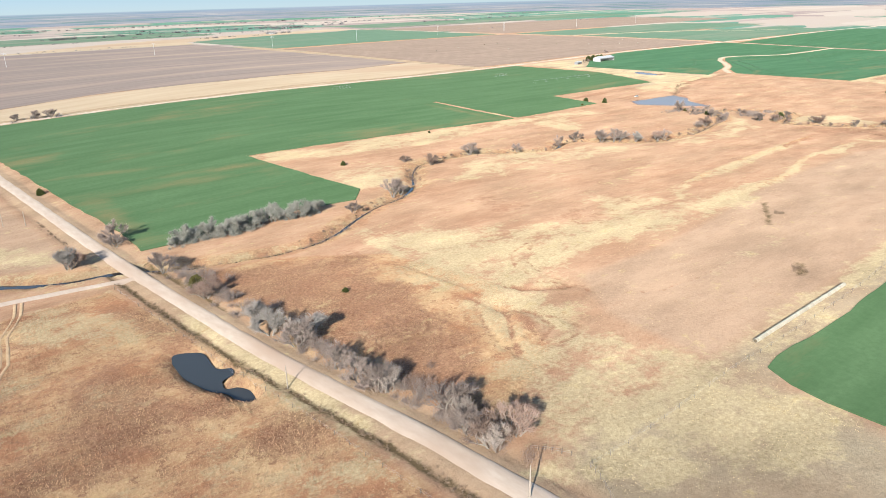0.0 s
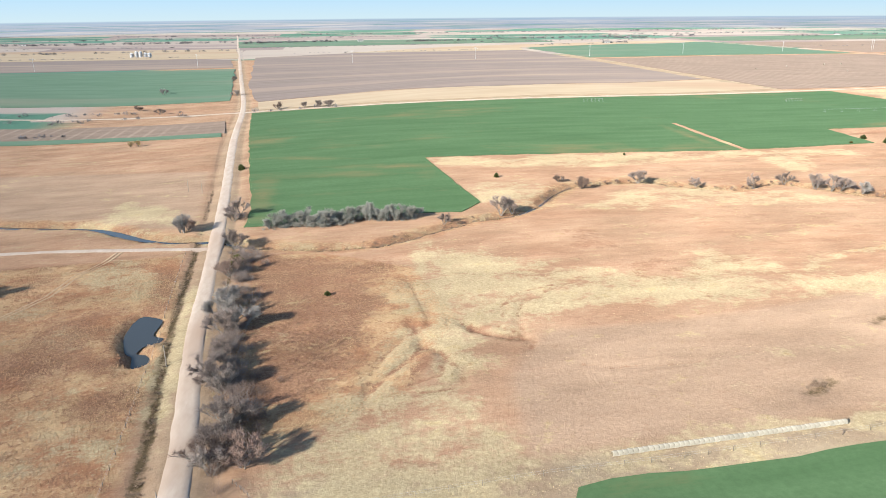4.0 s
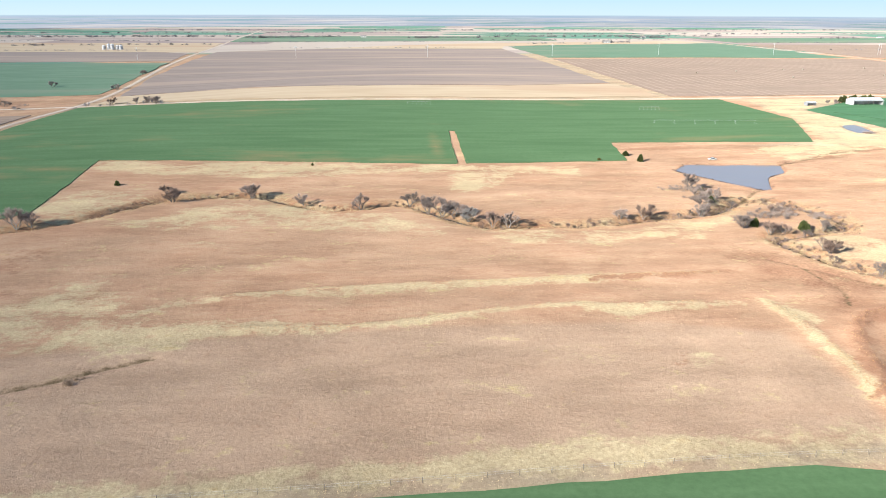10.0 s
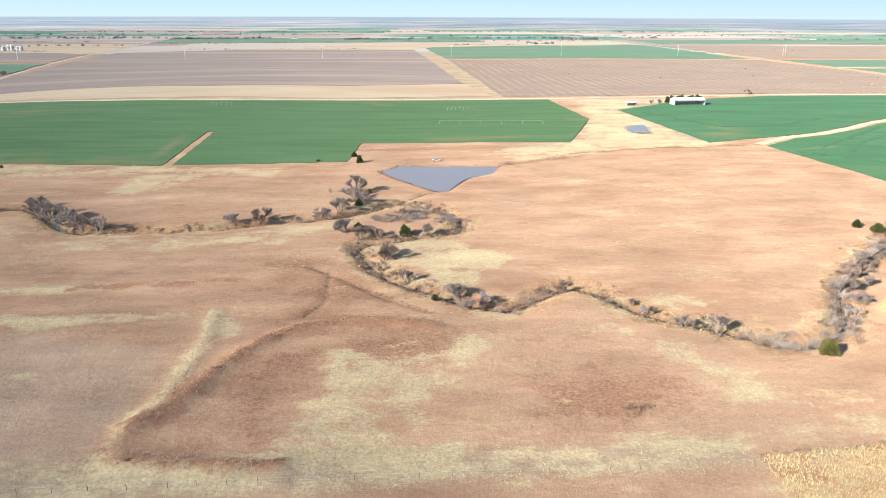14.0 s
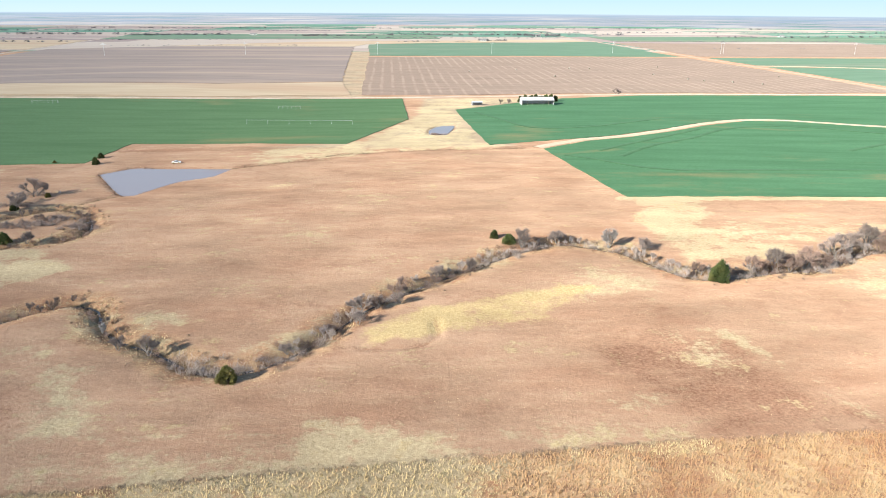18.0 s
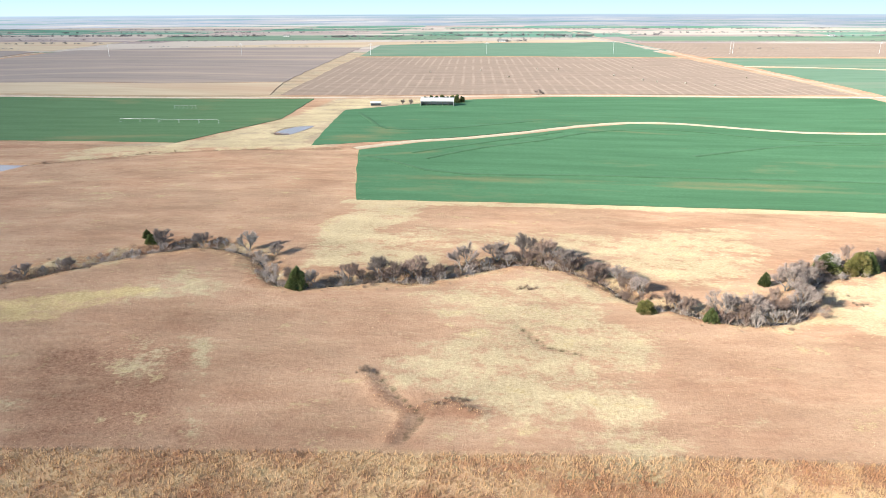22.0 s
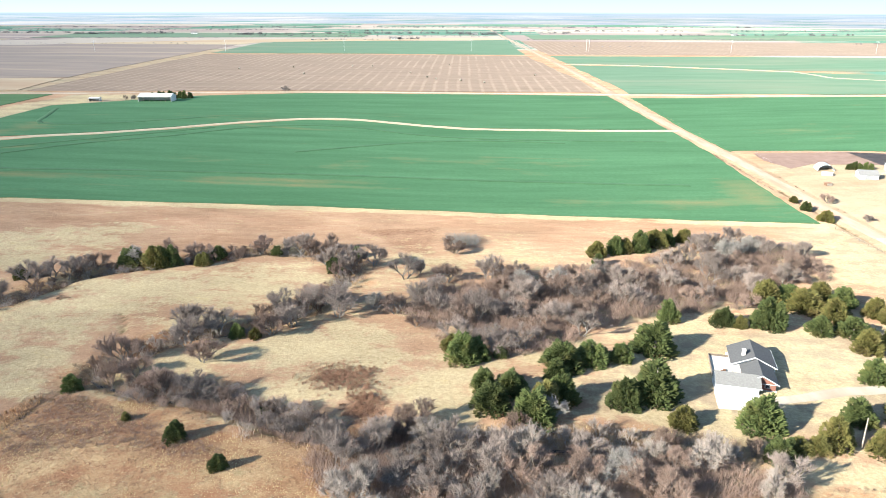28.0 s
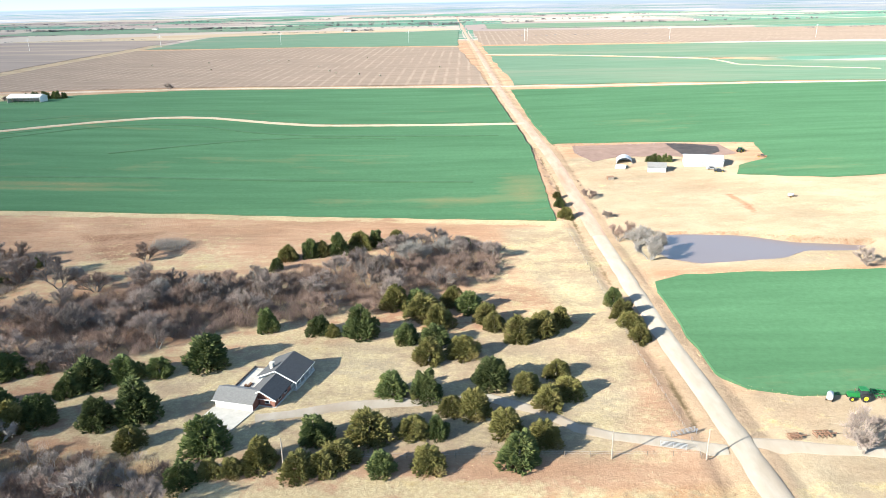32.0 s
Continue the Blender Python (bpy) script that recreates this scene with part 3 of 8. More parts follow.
def land(x, y, masks=False):
    """Height of the ground, and with masks the cover on it."""
    z = base_height(x, y)
    fields = {}
    dc = np.minimum(np.minimum(line_distance(x, y, CREEK), line_distance(x, y, CREEK_MID)), line_distance(x, y, CREEK_EAST))
    do = np.minimum(line_distance(x, y, OUTLET), line_distance(x, y, RIVULET))
    z = z - 1.7 * np.exp(-((dc / 2.4) ** 2)) - 0.5 * np.exp(-((dc / 8.0) ** 2)) - 0.8 * np.exp(-((do / 2.0) ** 2))
    z = z - 1.3 * np.exp(-((line_distance(x, y, CREEK[: len(CREEK) // 4]) / 3.6) ** 4))
    shores = []
    for poly in (POND_SHORE, SMALL_POND, EAST_POND, STOCK_POND, FAR_POND):
        d = shore_distance(x, y, poly)
        level = water_level(poly)
        k = 1 / (1 + np.exp(np.clip((d - 1.0) / 0.6, -30, 30)))
        z = z * (1 - k) + (level - 0.8) * k
        shores.append(d)
    straw, soil = np.zeros(x.shape), np.zeros(x.shape)
    dark = (0.72 + 0.5 * soft_noise(x, y, 6.0, 0.9)) * np.exp(-((dc / 1.7) ** 2)) + 0.7 * np.exp(-((do / 1.4) ** 2))
    for (pts, w, hgt, s, e), line in zip(RIDGES, RIDGE_LINES):
        g = np.exp(-((line_distance(x, y, line) / w) ** 2))
        x0 = pts[0][0]
        z = z + hgt * g
        straw, soil = np.maximum(straw, s * g), np.maximum(soil, e * g)
        # cuts without straw or soil: their shade is put in as dark colour
        if s == 0 and e == 0:
            dark = np.maximum(dark, (0.75 if x0 > 40 else 0.3) * g)
            soil = np.maximum(soil, (0.0 if x0 > 40 else 0.6) * g)
    for line, w in ((ROAD_WEST, 3.4), (ROAD_EAST, 3.4), (ROAD_MID, 3.0)):
        d = line_distance(x, y, line)
        z = z - 0.6 * np.exp(-(((d - w - 2.6) / 1.4) ** 2))
        fields.setdefault("verge", np.zeros(x.shape))
        fields["verge"] = np.maximum(fields["verge"], np.exp(-((d / (w + 4)) ** 4)))
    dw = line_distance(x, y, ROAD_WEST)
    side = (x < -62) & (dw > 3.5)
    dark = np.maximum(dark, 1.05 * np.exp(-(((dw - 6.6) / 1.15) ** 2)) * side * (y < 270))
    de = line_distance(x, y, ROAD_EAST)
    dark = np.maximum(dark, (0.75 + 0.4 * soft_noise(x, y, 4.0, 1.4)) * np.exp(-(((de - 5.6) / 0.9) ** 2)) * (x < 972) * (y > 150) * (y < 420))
    return (z, straw, soil, dark, dc, shores, fields["verge"]) if masks else z


def ground_z(x, y):
    return float(land(np.array([float(x)]), np.array([float(y)]))[0])


COVER = []


def cover(kind, amount, edge, *points):
    """A patch of ground cover: its kind, how dense it is, the width of its ragged edge, its outline."""
    COVER.append((kind, amount, edge, points))


# gully mouth and hay edge
cover("straw", 0.75, 4, (-5.1, 233.9), (4.9, 238.3), (14.6, 235.9), (23.2, 214.3), (39.4, 203.3), (45.3, 191.8), (63.6, 193.1), (69.9, 186.2), (89.4, 171.6), (115.4, 176.2), (109.1, 162.6), (84.3, 162), (54.4, 167.8), (30.7, 166.9), (23, 166.6), (16.6, 164.1), (12.7, 152.9), (7, 157), (0.3, 151.7), (-2.5, 140.1), (-7.9, 130.6), (-4.6, 112.2), (-1.3, 96), (-9.4, 95.9), (-44.7, 105.4), (-38.9, 123.9), (-31.7, 133.1), (-27.6, 137.7), (-22.7, 157.2), (-9.7, 170.4), (-17.8, 187.2), (-9.6, 205))
cover("straw", -0.55, 3, (-18.2, 135.5), (-17.3, 149.5), (-10.8, 154.3), (-9.5, 144.6), (-14.7, 134.7))
cover("soil", 0.75, 2, (-17.7, 135.9), (-17, 146.4), (-11.1, 153.1), (-10.2, 147.8), (-14.1, 138.6))
cover("soil", 0.7, 2, (1, 159.2), (3.4, 165.3), (5.7, 157.3), (14.3, 154.3), (13.6, 148), (6.3, 151))
cover("soil", 0.7, 2, (-13.2, 226.3), (-11.1, 222.6), (-12, 206.7), (-18.1, 205.5), (-19, 210.1))
cover("soil", 0.55, 3, (-10.7, 131.2), (-7.8, 133.1), (-4.3, 140.5), (-2.7, 137.3), (-6.3, 127.3))
cover("straw", -0.4, 6, (-27.5, 123.5), (-12.6, 121.2), (-9.7, 111.4), (-16.6, 104), (-28.2, 110))
# roadside scrub
cover("russet", 0.9, 4, (-54.9, 243.3), (-13.8, 224.5), (-13, 205.9), (-20.5, 199.9), (-17.8, 185), (-21.6, 163.8), (-28.8, 152.2), (-31.1, 138.5), (-41.6, 133.5), (-49.5, 135.3), (-57.7, 188.4), (-58, 228.6))
cover("straw", 0.55, 2, (-48.6, 174.1), (-45.8, 173.4), (-40.7, 161.5), (-45.1, 160.9))
# pasture north of the hay field
cover("straw", 0.62, 5, (-9.3, 212.6), (-6, 234.5), (5, 245.7), (25.7, 224.7), (46.3, 201), (60.7, 190.1), (70.7, 182.5), (78.9, 200.1), (88.8, 212.3), (102.8, 210.9), (107.9, 190), (112.6, 182.8), (105.2, 161.8), (91.5, 160.3), (64.5, 162.2), (37.2, 165.1), (24.1, 164.8), (15.3, 160.9), (3.8, 172.3))
cover("soil", 0.5, 4, (53.1, 246.9), (66.7, 249), (72.7, 219.6), (64.3, 214.8), (54.7, 221.5))
cover("soil", 0.5, 5, (53.7, 205.2), (76.9, 208), (82.6, 187.9), (71.2, 176.3), (56, 190.6))
cover("soil", 0.65, 2, (68.1, 178.6), (70.6, 179.6), (73.6, 168.4), (71.9, 166.4))
cover("soil", 0.5, 2, (92.2, 206.5), (106.3, 211.7), (103.9, 202.7), (98.3, 190.9), (94, 195.1))
cover("straw", 0.7, 3, (28.7, 386.9), (286.4, 367.9), (278.3, 352.1), (182, 358.8), (122.4, 347.1), (66.4, 358.6), (31.5, 367.8))
cover("straw", 0.65, 3, (214, 370.4), (245.9, 368.5), (234.9, 330.9), (207.9, 321.6))
cover("straw", 0.6, 3, (32.7, 295.9), (41.7, 333.2), (68, 330.9), (78.9, 314.8), (61, 291.3), (44.6, 277.7))
cover("straw", 0.5, 3, (75.6, 274.7), (108.8, 307.6), (165.5, 292), (202.9, 262.2), (199.7, 254.3), (137.4, 269.4), (93.2, 265.1))
# terrace lines in the mown pasture
cover("straw", 0.75, 2, (110.3, 183), (124.3, 192.3), (141.8, 196.2), (159.3, 197.8), (196.1, 201.7), (230, 203.5), (228, 200.3), (194.1, 197.6), (158, 193.8), (140.7, 191.8), (123.6, 187.6), (111.5, 179.8))
cover("straw", 0.45, 4, (110.4, 158.5), (133.9, 164.7), (178.3, 171.7), (177.6, 168.5), (132.6, 159.4), (112.7, 155.6))
cover("straw", 0.5, 3, (79.6, 134.6), (86.4, 137), (89.9, 133.7), (77.7, 128.9), (38.8, 129.3), (24.9, 132.5), (24.2, 134.2), (63.2, 130.9))
cover("straw", 0.5, 3, (44.8, 117.6), (49.5, 118.1), (50.2, 115.8), (45.4, 115.8))
cover("straw", 0.7, 3, (90.3, 165.3), (100.9, 169.7), (111.2, 177.5), (141.4, 179.1), (178.8, 172.2), (176, 168.8), (154.6, 166), (129.3, 162.4), (105.5, 159.1), (94.7, 156.4))
cover("straw", 0.6, 2, (112.2, 186.8), (121.2, 190.8), (135.1, 195.5), (165.8, 200), (181.9, 201.3), (215.3, 203.2), (249.6, 203.8), (248.3, 199.8), (214.6, 199.3), (181.9, 197), (136.1, 190.6), (115, 182.6))
cover("straw", 0.75, 2, (221.4, 184.4), (237.3, 185.3), (242.3, 181.2), (264.8, 182.6), (275.4, 184.6), (277.3, 182), (262.7, 177.8), (239, 175.8), (234, 179.2), (222.1, 180.6))
cover("straw", 0.6, 3, (285.4, 179.2), (289.1, 171.9), (288, 157.9), (285.2, 143.1), (280.6, 129.5), (275.3, 122), (280.4, 138), (285.2, 158), (284.6, 172.1))
cover("soil", 0.8, 2, (240.2, 207.4), (269, 208.9), (288.1, 211), (287.3, 205.7), (266.6, 202.8), (240.2, 201.3))
cover("soil", 0.6, 2, (240.5, 147.7), (248.4, 152.6), (246.9, 146), (243, 144.2))
cover("straw", 0.7, 2, (246.2, 147.4), (250.2, 153.8), (255.7, 152.3), (255.7, 148.2), (247, 144.6))
cover("straw", 0.7, 3, (209.8, 365), (233, 364.2), (230.6, 328.7), (213.3, 313.9), (208.3, 330))
cover("straw", 0.6, 3, (215.9, 258.3), (266.7, 256.9), (318.7, 274.6), (315.5, 263.2), (265, 239.1), (224.9, 237.9))
cover("straw", 0.5, 2, (101.3, 253.6), (127.9, 247.1), (131.5, 240.2), (111.5, 244.2))
cover("soil", 0.45, 3, (91.5, 191.7), (96.4, 209.8), (103.2, 199.7), (102.3, 182.7))
# land round the earth berm
cover("straw", 0.8, 2, (277, 123.1), (278.7, 133), (280.6, 142), (280.3, 164.3), (284.4, 182.4), (291.6, 170.3), (287.5, 163.9), (285, 152.1), (281.1, 132.8), (280.3, 123.8))
cover("soil", 0.85, 2, (336.5, 174.9), (322.5, 178.6), (307.4, 175.8), (298.5, 169.9), (291.3, 156.1), (285.2, 145.5), (281, 135), (278.9, 125.8), (281.5, 124.7), (286.5, 132.1), (291.1, 146.5), (298.7, 161.7), (308, 167.7), (321.1, 170.7), (334.9, 168.6))
cover("soil", 0.8, 2, (281.2, 119.6), (295.6, 119.4), (308.2, 115.3), (307.7, 112.5), (295.4, 114.2), (281.9, 115.4))
cover("straw", 0.7, 4, (331.6, 155.5), (345.7, 157.8), (339.4, 146.7), (326.3, 135), (323.1, 122.7), (329.3, 115.1), (320, 110.6), (316.6, 117.5), (305.8, 119.8), (310.7, 131.4), (315.2, 137.9), (309, 153.7), (312.4, 159.4), (326.8, 158.1))
cover("straw", 0.85, 3, (229.3, 111), (272.7, 113.8), (278, 116.8), (283.9, 113.7), (306.5, 110.9), (331.3, 115), (363.1, 115.6), (380.6, 114.4), (377.6, 110.2), (339.5, 110), (309.9, 108), (264.6, 108), (230.8, 107.7))
cover("russet", 0.75, 6, (286.5, 130.4), (299.2, 160.1), (316.9, 162.3), (309.9, 150.9), (306.8, 119.7), (291.7, 120.5))
cover("straw", 0.6, 2, (250.7, 258.9), (275.1, 253.1), (293.1, 253.6), (292.9, 241.4), (252.8, 243.5))
cover("straw", 0.7, 2, (318.2, 242.5), (329.3, 238.3), (337.7, 231.4), (352.4, 236.4), (368.6, 220.4), (356.3, 210.5), (339.5, 214.2), (330.5, 223.1))
cover("russet", 0.7, 5, (292.6, 228.9), (310.9, 227.5), (332.4, 182.7), (338.5, 171.2), (317, 181.6), (301.8, 176.8), (292.2, 202.5))
cover("soil", 0.6, 1.5, (347.2, 162.1), (356.6, 161), (363.4, 163.9), (361.8, 160.1), (354.3, 158.6))
# creek bends
cover("straw", 0.75, 3, (326.2, 244), (349.9, 241.6), (366.7, 218.4), (355, 210), (355.5, 189.5), (345.3, 198.1), (333.6, 221.4))
cover("straw", 0.75, 2, (395.9, 188.4), (405, 191.5), (411.8, 181.8), (401.4, 176.4))
cover("straw", 0.6, 4, (376.9, 171.2), (390.1, 167.2), (397.5, 158.3), (403.7, 143.2), (405.6, 129.8), (394.2, 130.6), (392.4, 144), (385.2, 156.5))
cover("straw", 0.75, 3, (329.4, 150.6), (347.1, 167.3), (351.9, 163.6), (340.5, 149.8), (335.2, 135.6), (330.9, 124), (325.2, 136.3))
cover("straw", 0.8, 4, (441.4, 127.2), (452.6, 135.3), (471.9, 131.7), (480.3, 123.1), (486.9, 121.6), (474.8, 105.4), (413.4, 110.4), (420, 118.4), (431.8, 121.2))
cover("yellow", 0.9, 2, (458.2, 178.5), (477.5, 192.2), (494.9, 197.2), (514.3, 198), (507.3, 189.2), (489.5, 180.5), (468.2, 171), (456.2, 168))
cover("soil", 0.7, 2, (351.4, 164.8), (363.9, 162.8), (363.8, 160.1), (352.8, 160.8))
cover("soil", 0.55, 2, (302.7, 219.4), (305.2, 225.1), (311.6, 213.8), (330.4, 187.8), (328.1, 184.5), (314.2, 204.8))
cover("russet", 0.8, 6, (308.4, 173.1), (338.7, 170.9), (349.5, 173.1), (348.5, 161.7), (331.6, 150.4), (321.5, 144.5))
cover("russet", 0.7, 6, (355.5, 146.5), (385.5, 149), (392.2, 131.7), (374.5, 125.8), (356.6, 128.7))
cover("russet", 0.55, 2, (442.1, 163.6), (447.4, 169.3), (454.3, 168.8), (469.3, 173.6), (470.1, 170.2), (453.7, 163.3), (443.5, 157.2))
cover("straw", 0.6, 2, (428.1, 170.7), (444.7, 179.5), (444.4, 171.1), (437.9, 165.4), (424.1, 164.3))
# saddle between the fields
cover("straw", 0.8, 3, (565.5, 297.1), (596.8, 300.3), (584.5, 266.5), (580.7, 228.6), (560.7, 221.3), (555.9, 244.9))
cover("straw", 0.85, 3, (441.4, 125.6), (447.7, 131.7), (462.8, 133.8), (469.4, 124.5), (481.1, 124.1), (481.7, 120.3), (421, 117), (419.3, 119.8))
cover("straw", 0.6, 1.5, (538.6, 179), (547.5, 173.7), (553.7, 157), (557.8, 144.8), (555.6, 143.6), (551.3, 153.1), (544.6, 167.4), (537.9, 175.6))
cover("straw", 0.65, 2, (506.8, 140.5), (512.8, 142.9), (526, 144.1), (526.7, 140.7), (512.5, 137.7))
cover("yellow", 0.7, 2, (474.5, 180.5), (477.6, 188.6), (500.6, 195.5), (513.8, 204.5), (525.2, 203.8), (508.2, 185.7), (499.3, 177.6), (477.9, 174.6))
cover("straw", 0.5, 4, (518.2, 220.9), (535.3, 216.9), (542.5, 199.6), (537.2, 187.7), (519.5, 194.5))
cover("straw", 0.45, 4, (592.5, 208.5), (636.9, 222.9), (614.5, 183.5), (598.6, 186.5))
cover("straw", 0.4, 4, (542.7, 159.4), (540.5, 174.1), (528.6, 170.5), (533.8, 153.8))
cover("soil", 0.5, 2, (387.5, 276.9), (399.6, 280.4), (401.8, 274), (392.1, 270.6))
# hollow with a red bank
cover("straw", 0.6, 4, (590.5, 159.7), (602.5, 174.6), (617, 181.7), (612.6, 196), (620.8, 213.3), (638.3, 219.1), (649, 201.9), (652.1, 186.7), (655.9, 176.7), (647.5, 151.4), (651.9, 144.7), (641, 135.2), (626, 138.7), (617.1, 137.1), (611.9, 139), (603.7, 147.8), (593.1, 149.8))
cover("straw", 0.55, 4, (648.7, 252.9), (714.5, 282), (708.9, 246.1), (683.8, 208.2), (664.2, 216), (647.4, 237.9))
cover("straw", 0.6, 3, (562.5, 291.1), (585, 295.7), (585.9, 266.9), (605.4, 240.3), (601.2, 225.5), (569.7, 223.5), (563.5, 245.9))
cover("straw", 0.6, 1.5, (545.5, 172.2), (549, 169.3), (555.2, 148.5), (560.2, 131.9), (558.1, 131.9), (552.9, 150.8))
cover("soil", 0.95, 1.5, (601, 139.5), (604, 143.8), (608.1, 145.2), (612.9, 142.5), (613, 139), (607.6, 139.7), (602.5, 138.1))
cover("soil", 0.8, 1.5, (588.9, 161), (590.8, 158.4), (593.7, 149.8), (598.8, 141.1), (600.2, 135.1), (598.4, 129.4), (597, 129.4), (597.8, 137), (592.6, 146.3))
cover("soil", 0.6, 2, (624.4, 193.5), (627.6, 194.8), (628.4, 190.7), (624.5, 189))
cover("russet", 0.7, 6, (512, 170.6), (544.8, 172.2), (559, 128.2), (519.5, 126.7))
cover("straw", 0.6, 1.5, (667.3, 141.2), (670, 141.3), (669.5, 139.2), (666.4, 138.3))
# long meadow
cover("straw", 0.5, 5, (601.6, 176.1), (630.6, 174.2), (648.2, 163.1), (641.7, 147.6), (639.5, 134.9), (650, 127.8), (640.3, 126.7), (626.6, 142.7), (604.8, 161.4))
cover("straw", 0.6, 4, (572.6, 263.6), (617, 267.9), (660.2, 258.8), (696.4, 249.7), (693.6, 226.7), (680.8, 215.7), (652.3, 239.6), (619.7, 247.3), (588.1, 239.9))
cover("straw", 0.75, 4, (704.1, 187.9), (718.5, 209.1), (739.9, 224.2), (777.9, 238.1), (790.2, 223.9), (778.2, 200.2), (755.2, 187.2), (739.4, 193), (738.4, 166.8), (743.8, 151.2), (742.3, 145.4), (728.7, 146), (724.5, 166.1), (712.3, 177.9))
cover("straw", 0.8, 2, (758.3, 166.3), (779.1, 177.5), (796.9, 169.8), (790, 157.1), (771.6, 159.5), (759.5, 159))
cover("russet", 0.6, 4, (744.3, 146.6), (749.4, 149.1), (764.2, 137), (769.6, 131.7), (758.8, 129.1), (742.4, 132.4))
cover("soil", 0.8, 1, (747, 176.4), (746, 164.3), (743.2, 146.6), (743, 138.1), (739.9, 130.5), (739.4, 132.3), (742, 138.1), (743, 151.2), (744.9, 170.1))
# glades among the woods
cover("straw", 0.7, 3, (701.7, 199.6), (715, 218.5), (759.8, 236.7), (781.5, 227.2), (785.2, 208.8), (772.4, 193), (755.4, 180.5), (739.3, 185.3), (723.5, 178.4), (717.5, 174.9))
cover("straw", 0.85, 3, (759.6, 163.9), (771.4, 173.3), (797.2, 192.8), (809.4, 185.9), (813.7, 166.8), (798, 145.6), (781.5, 149.4), (763.9, 153.6))
cover("straw", 0.8, 3, (813.6, 141.3), (818.7, 166.5), (831.1, 167.7), (830.5, 138.1), (820.3, 133.9))
cover("russet", 0.9, 2, (795.4, 158.4), (797.8, 164.7), (804.1, 164.1), (807.7, 159.7), (805.6, 153.3), (799.9, 153))
cover("russet", 0.8, 1.5, (802.8, 149.6), (805.9, 150.9), (812.7, 151.2), (812.7, 140.3), (807.7, 138.1), (805.1, 142))
cover("russet", 0.7, 2, (788.7, 274.4), (817.4, 281.3), (816.8, 244.9), (807.4, 247.4))
cover("russet", 0.7, 2, (812.8, 178.5), (818.1, 179.4), (817.3, 169.4), (813.7, 169.8))
cover("straw", 0.5, 5, (801.2, 173.8), (806.1, 186.1), (818, 173.8), (826.5, 145.4), (819, 145.4))
cover("russet", 0.5, 5, (875.5, 130.4), (897.7, 131.9), (898, 126), (876.6, 125.7))
# rough land beside the west road, and the house yard
cover("straw", 0.75, 3, (-103.4, 252.6), (-89.8, 240.5), (-80.8, 218.7), (-85.6, 205.7), (-109.8, 224.5))
cover("straw", 0.6, 4, (-105.7, 198.1), (-93.9, 188), (-97.7, 174), (-107.8, 184.1))
cover("straw", 0.8, 2, (-71.2, 236), (-70, 222.9), (-67.3, 165), (-65.8, 131.8), (-72.2, 133.3), (-75.3, 171.9))
cover("straw", 0.7, 3, (-121.3, 343), (-84.6, 306.5), (-89.3, 290.4), (-122.9, 308.6))
cover("straw", 0.75, 3, (-56.3, 101.4), (-47.9, 98.6), (-9.4, 100.1), (45.2, 99.5), (33.3, 93.6), (3.7, 92.2), (-1.8, 91.2), (-4.8, 81.2), (-8.1, 73.2), (-19.7, 67.6), (-56.5, 95.9))
cover("straw", 0.5, 5, (-31.4, 141.5), (-13.4, 133.5), (-8.1, 114.4), (-9.4, 100.1), (-47.9, 98.6), (-50.8, 106.9))
cover("straw", 0.45, 6, (-81.8, 131.8), (-67.3, 129.3), (-68.4, 109.1), (-72.9, 108.7), (-91.3, 123.2))
cover("straw", 0.5, 8, (835, 137), (968, 135), (968, 290), (945, 285), (940, 215), (880, 195), (850, 170))
cover("straw", 0.85, 3, (-40, 97), (0, 97), (60, 96.5), (112, 100), (175, 105), (237, 110), (300, 113), (390, 116), (390, 121), (300, 120), (237, 117), (175, 111), (112, 106), (60, 103), (0, 102), (-40, 104))
cover("straw", 0.7, 4, (392, 372), (430, 378), (462, 402), (536, 408), (516, 420), (512, 560), (540, 590), (600, 632), (500, 636), (480, 520), (440, 420), (392, 408))
cover("russet", 0.8, 3, (385, 362), (430, 376), (462, 396), (540, 401), (540, 407), (462, 402), (425, 384), (388, 370))
cover("straw", 1.0, 1.5, (558, 296), (564, 294), (666, 298), (760, 300.5), (821, 298), (880, 292), (922, 287), (962, 281), (962, 288), (922, 294.5), (880, 299.5), (821, 305.5), (760, 308), (666, 305.5), (560, 302))
cover("russet", 0.9, 4, (743, 134.9), (741.2, 148.5), (745.5, 151), (756.2, 145.6), (772.6, 137.8), (785.6, 129.9), (779.6, 127.7), (767.4, 131.1), (757.1, 129.9), (748.3, 126.7))
cover("straw", 0.42, 10, (750, 150), (762, 240), (800, 255), (870, 270), (960, 282), (968, 135), (880, 128), (800, 140))
cover("soil", 0.9, 1.2, (1032.2, 315), (1034.6, 314), (1035.4, 302), (1033.6, 287), (1031.4, 287), (1031.6, 300))
cover("russet", 0.8, 0.8, (-47.9, 91.6), (-18.7, 93.5), (32.7, 93.4), (30, 92), (-20.2, 91.9), (-47.2, 90.4))
STRAW_PATCHES = [(915, 127, 60, 6, 0), (930, 112, 60, 12, 0), (880, 205, 30, 10, 0)]
HAYFIELD = [(-1.3, 102.7), (3.9, 133.2), (19.5, 154.7), (58.5, 153.4), (97.5, 158.6), (139.8, 166.4), (195, 170.3), (247, 170.3), (276.2, 162.5), (278.2, 133.2), (273, 117), (214.5, 113.8), (156, 109.2), (97.5, 106), (39, 102.7)]
WEST_STUBBLE = [(-82, 283), (-84, 330), (-88, 392), (-200, 420), (-420, 450), (-420, 262), (-200, 285), (-150, 318), (-110, 296)]
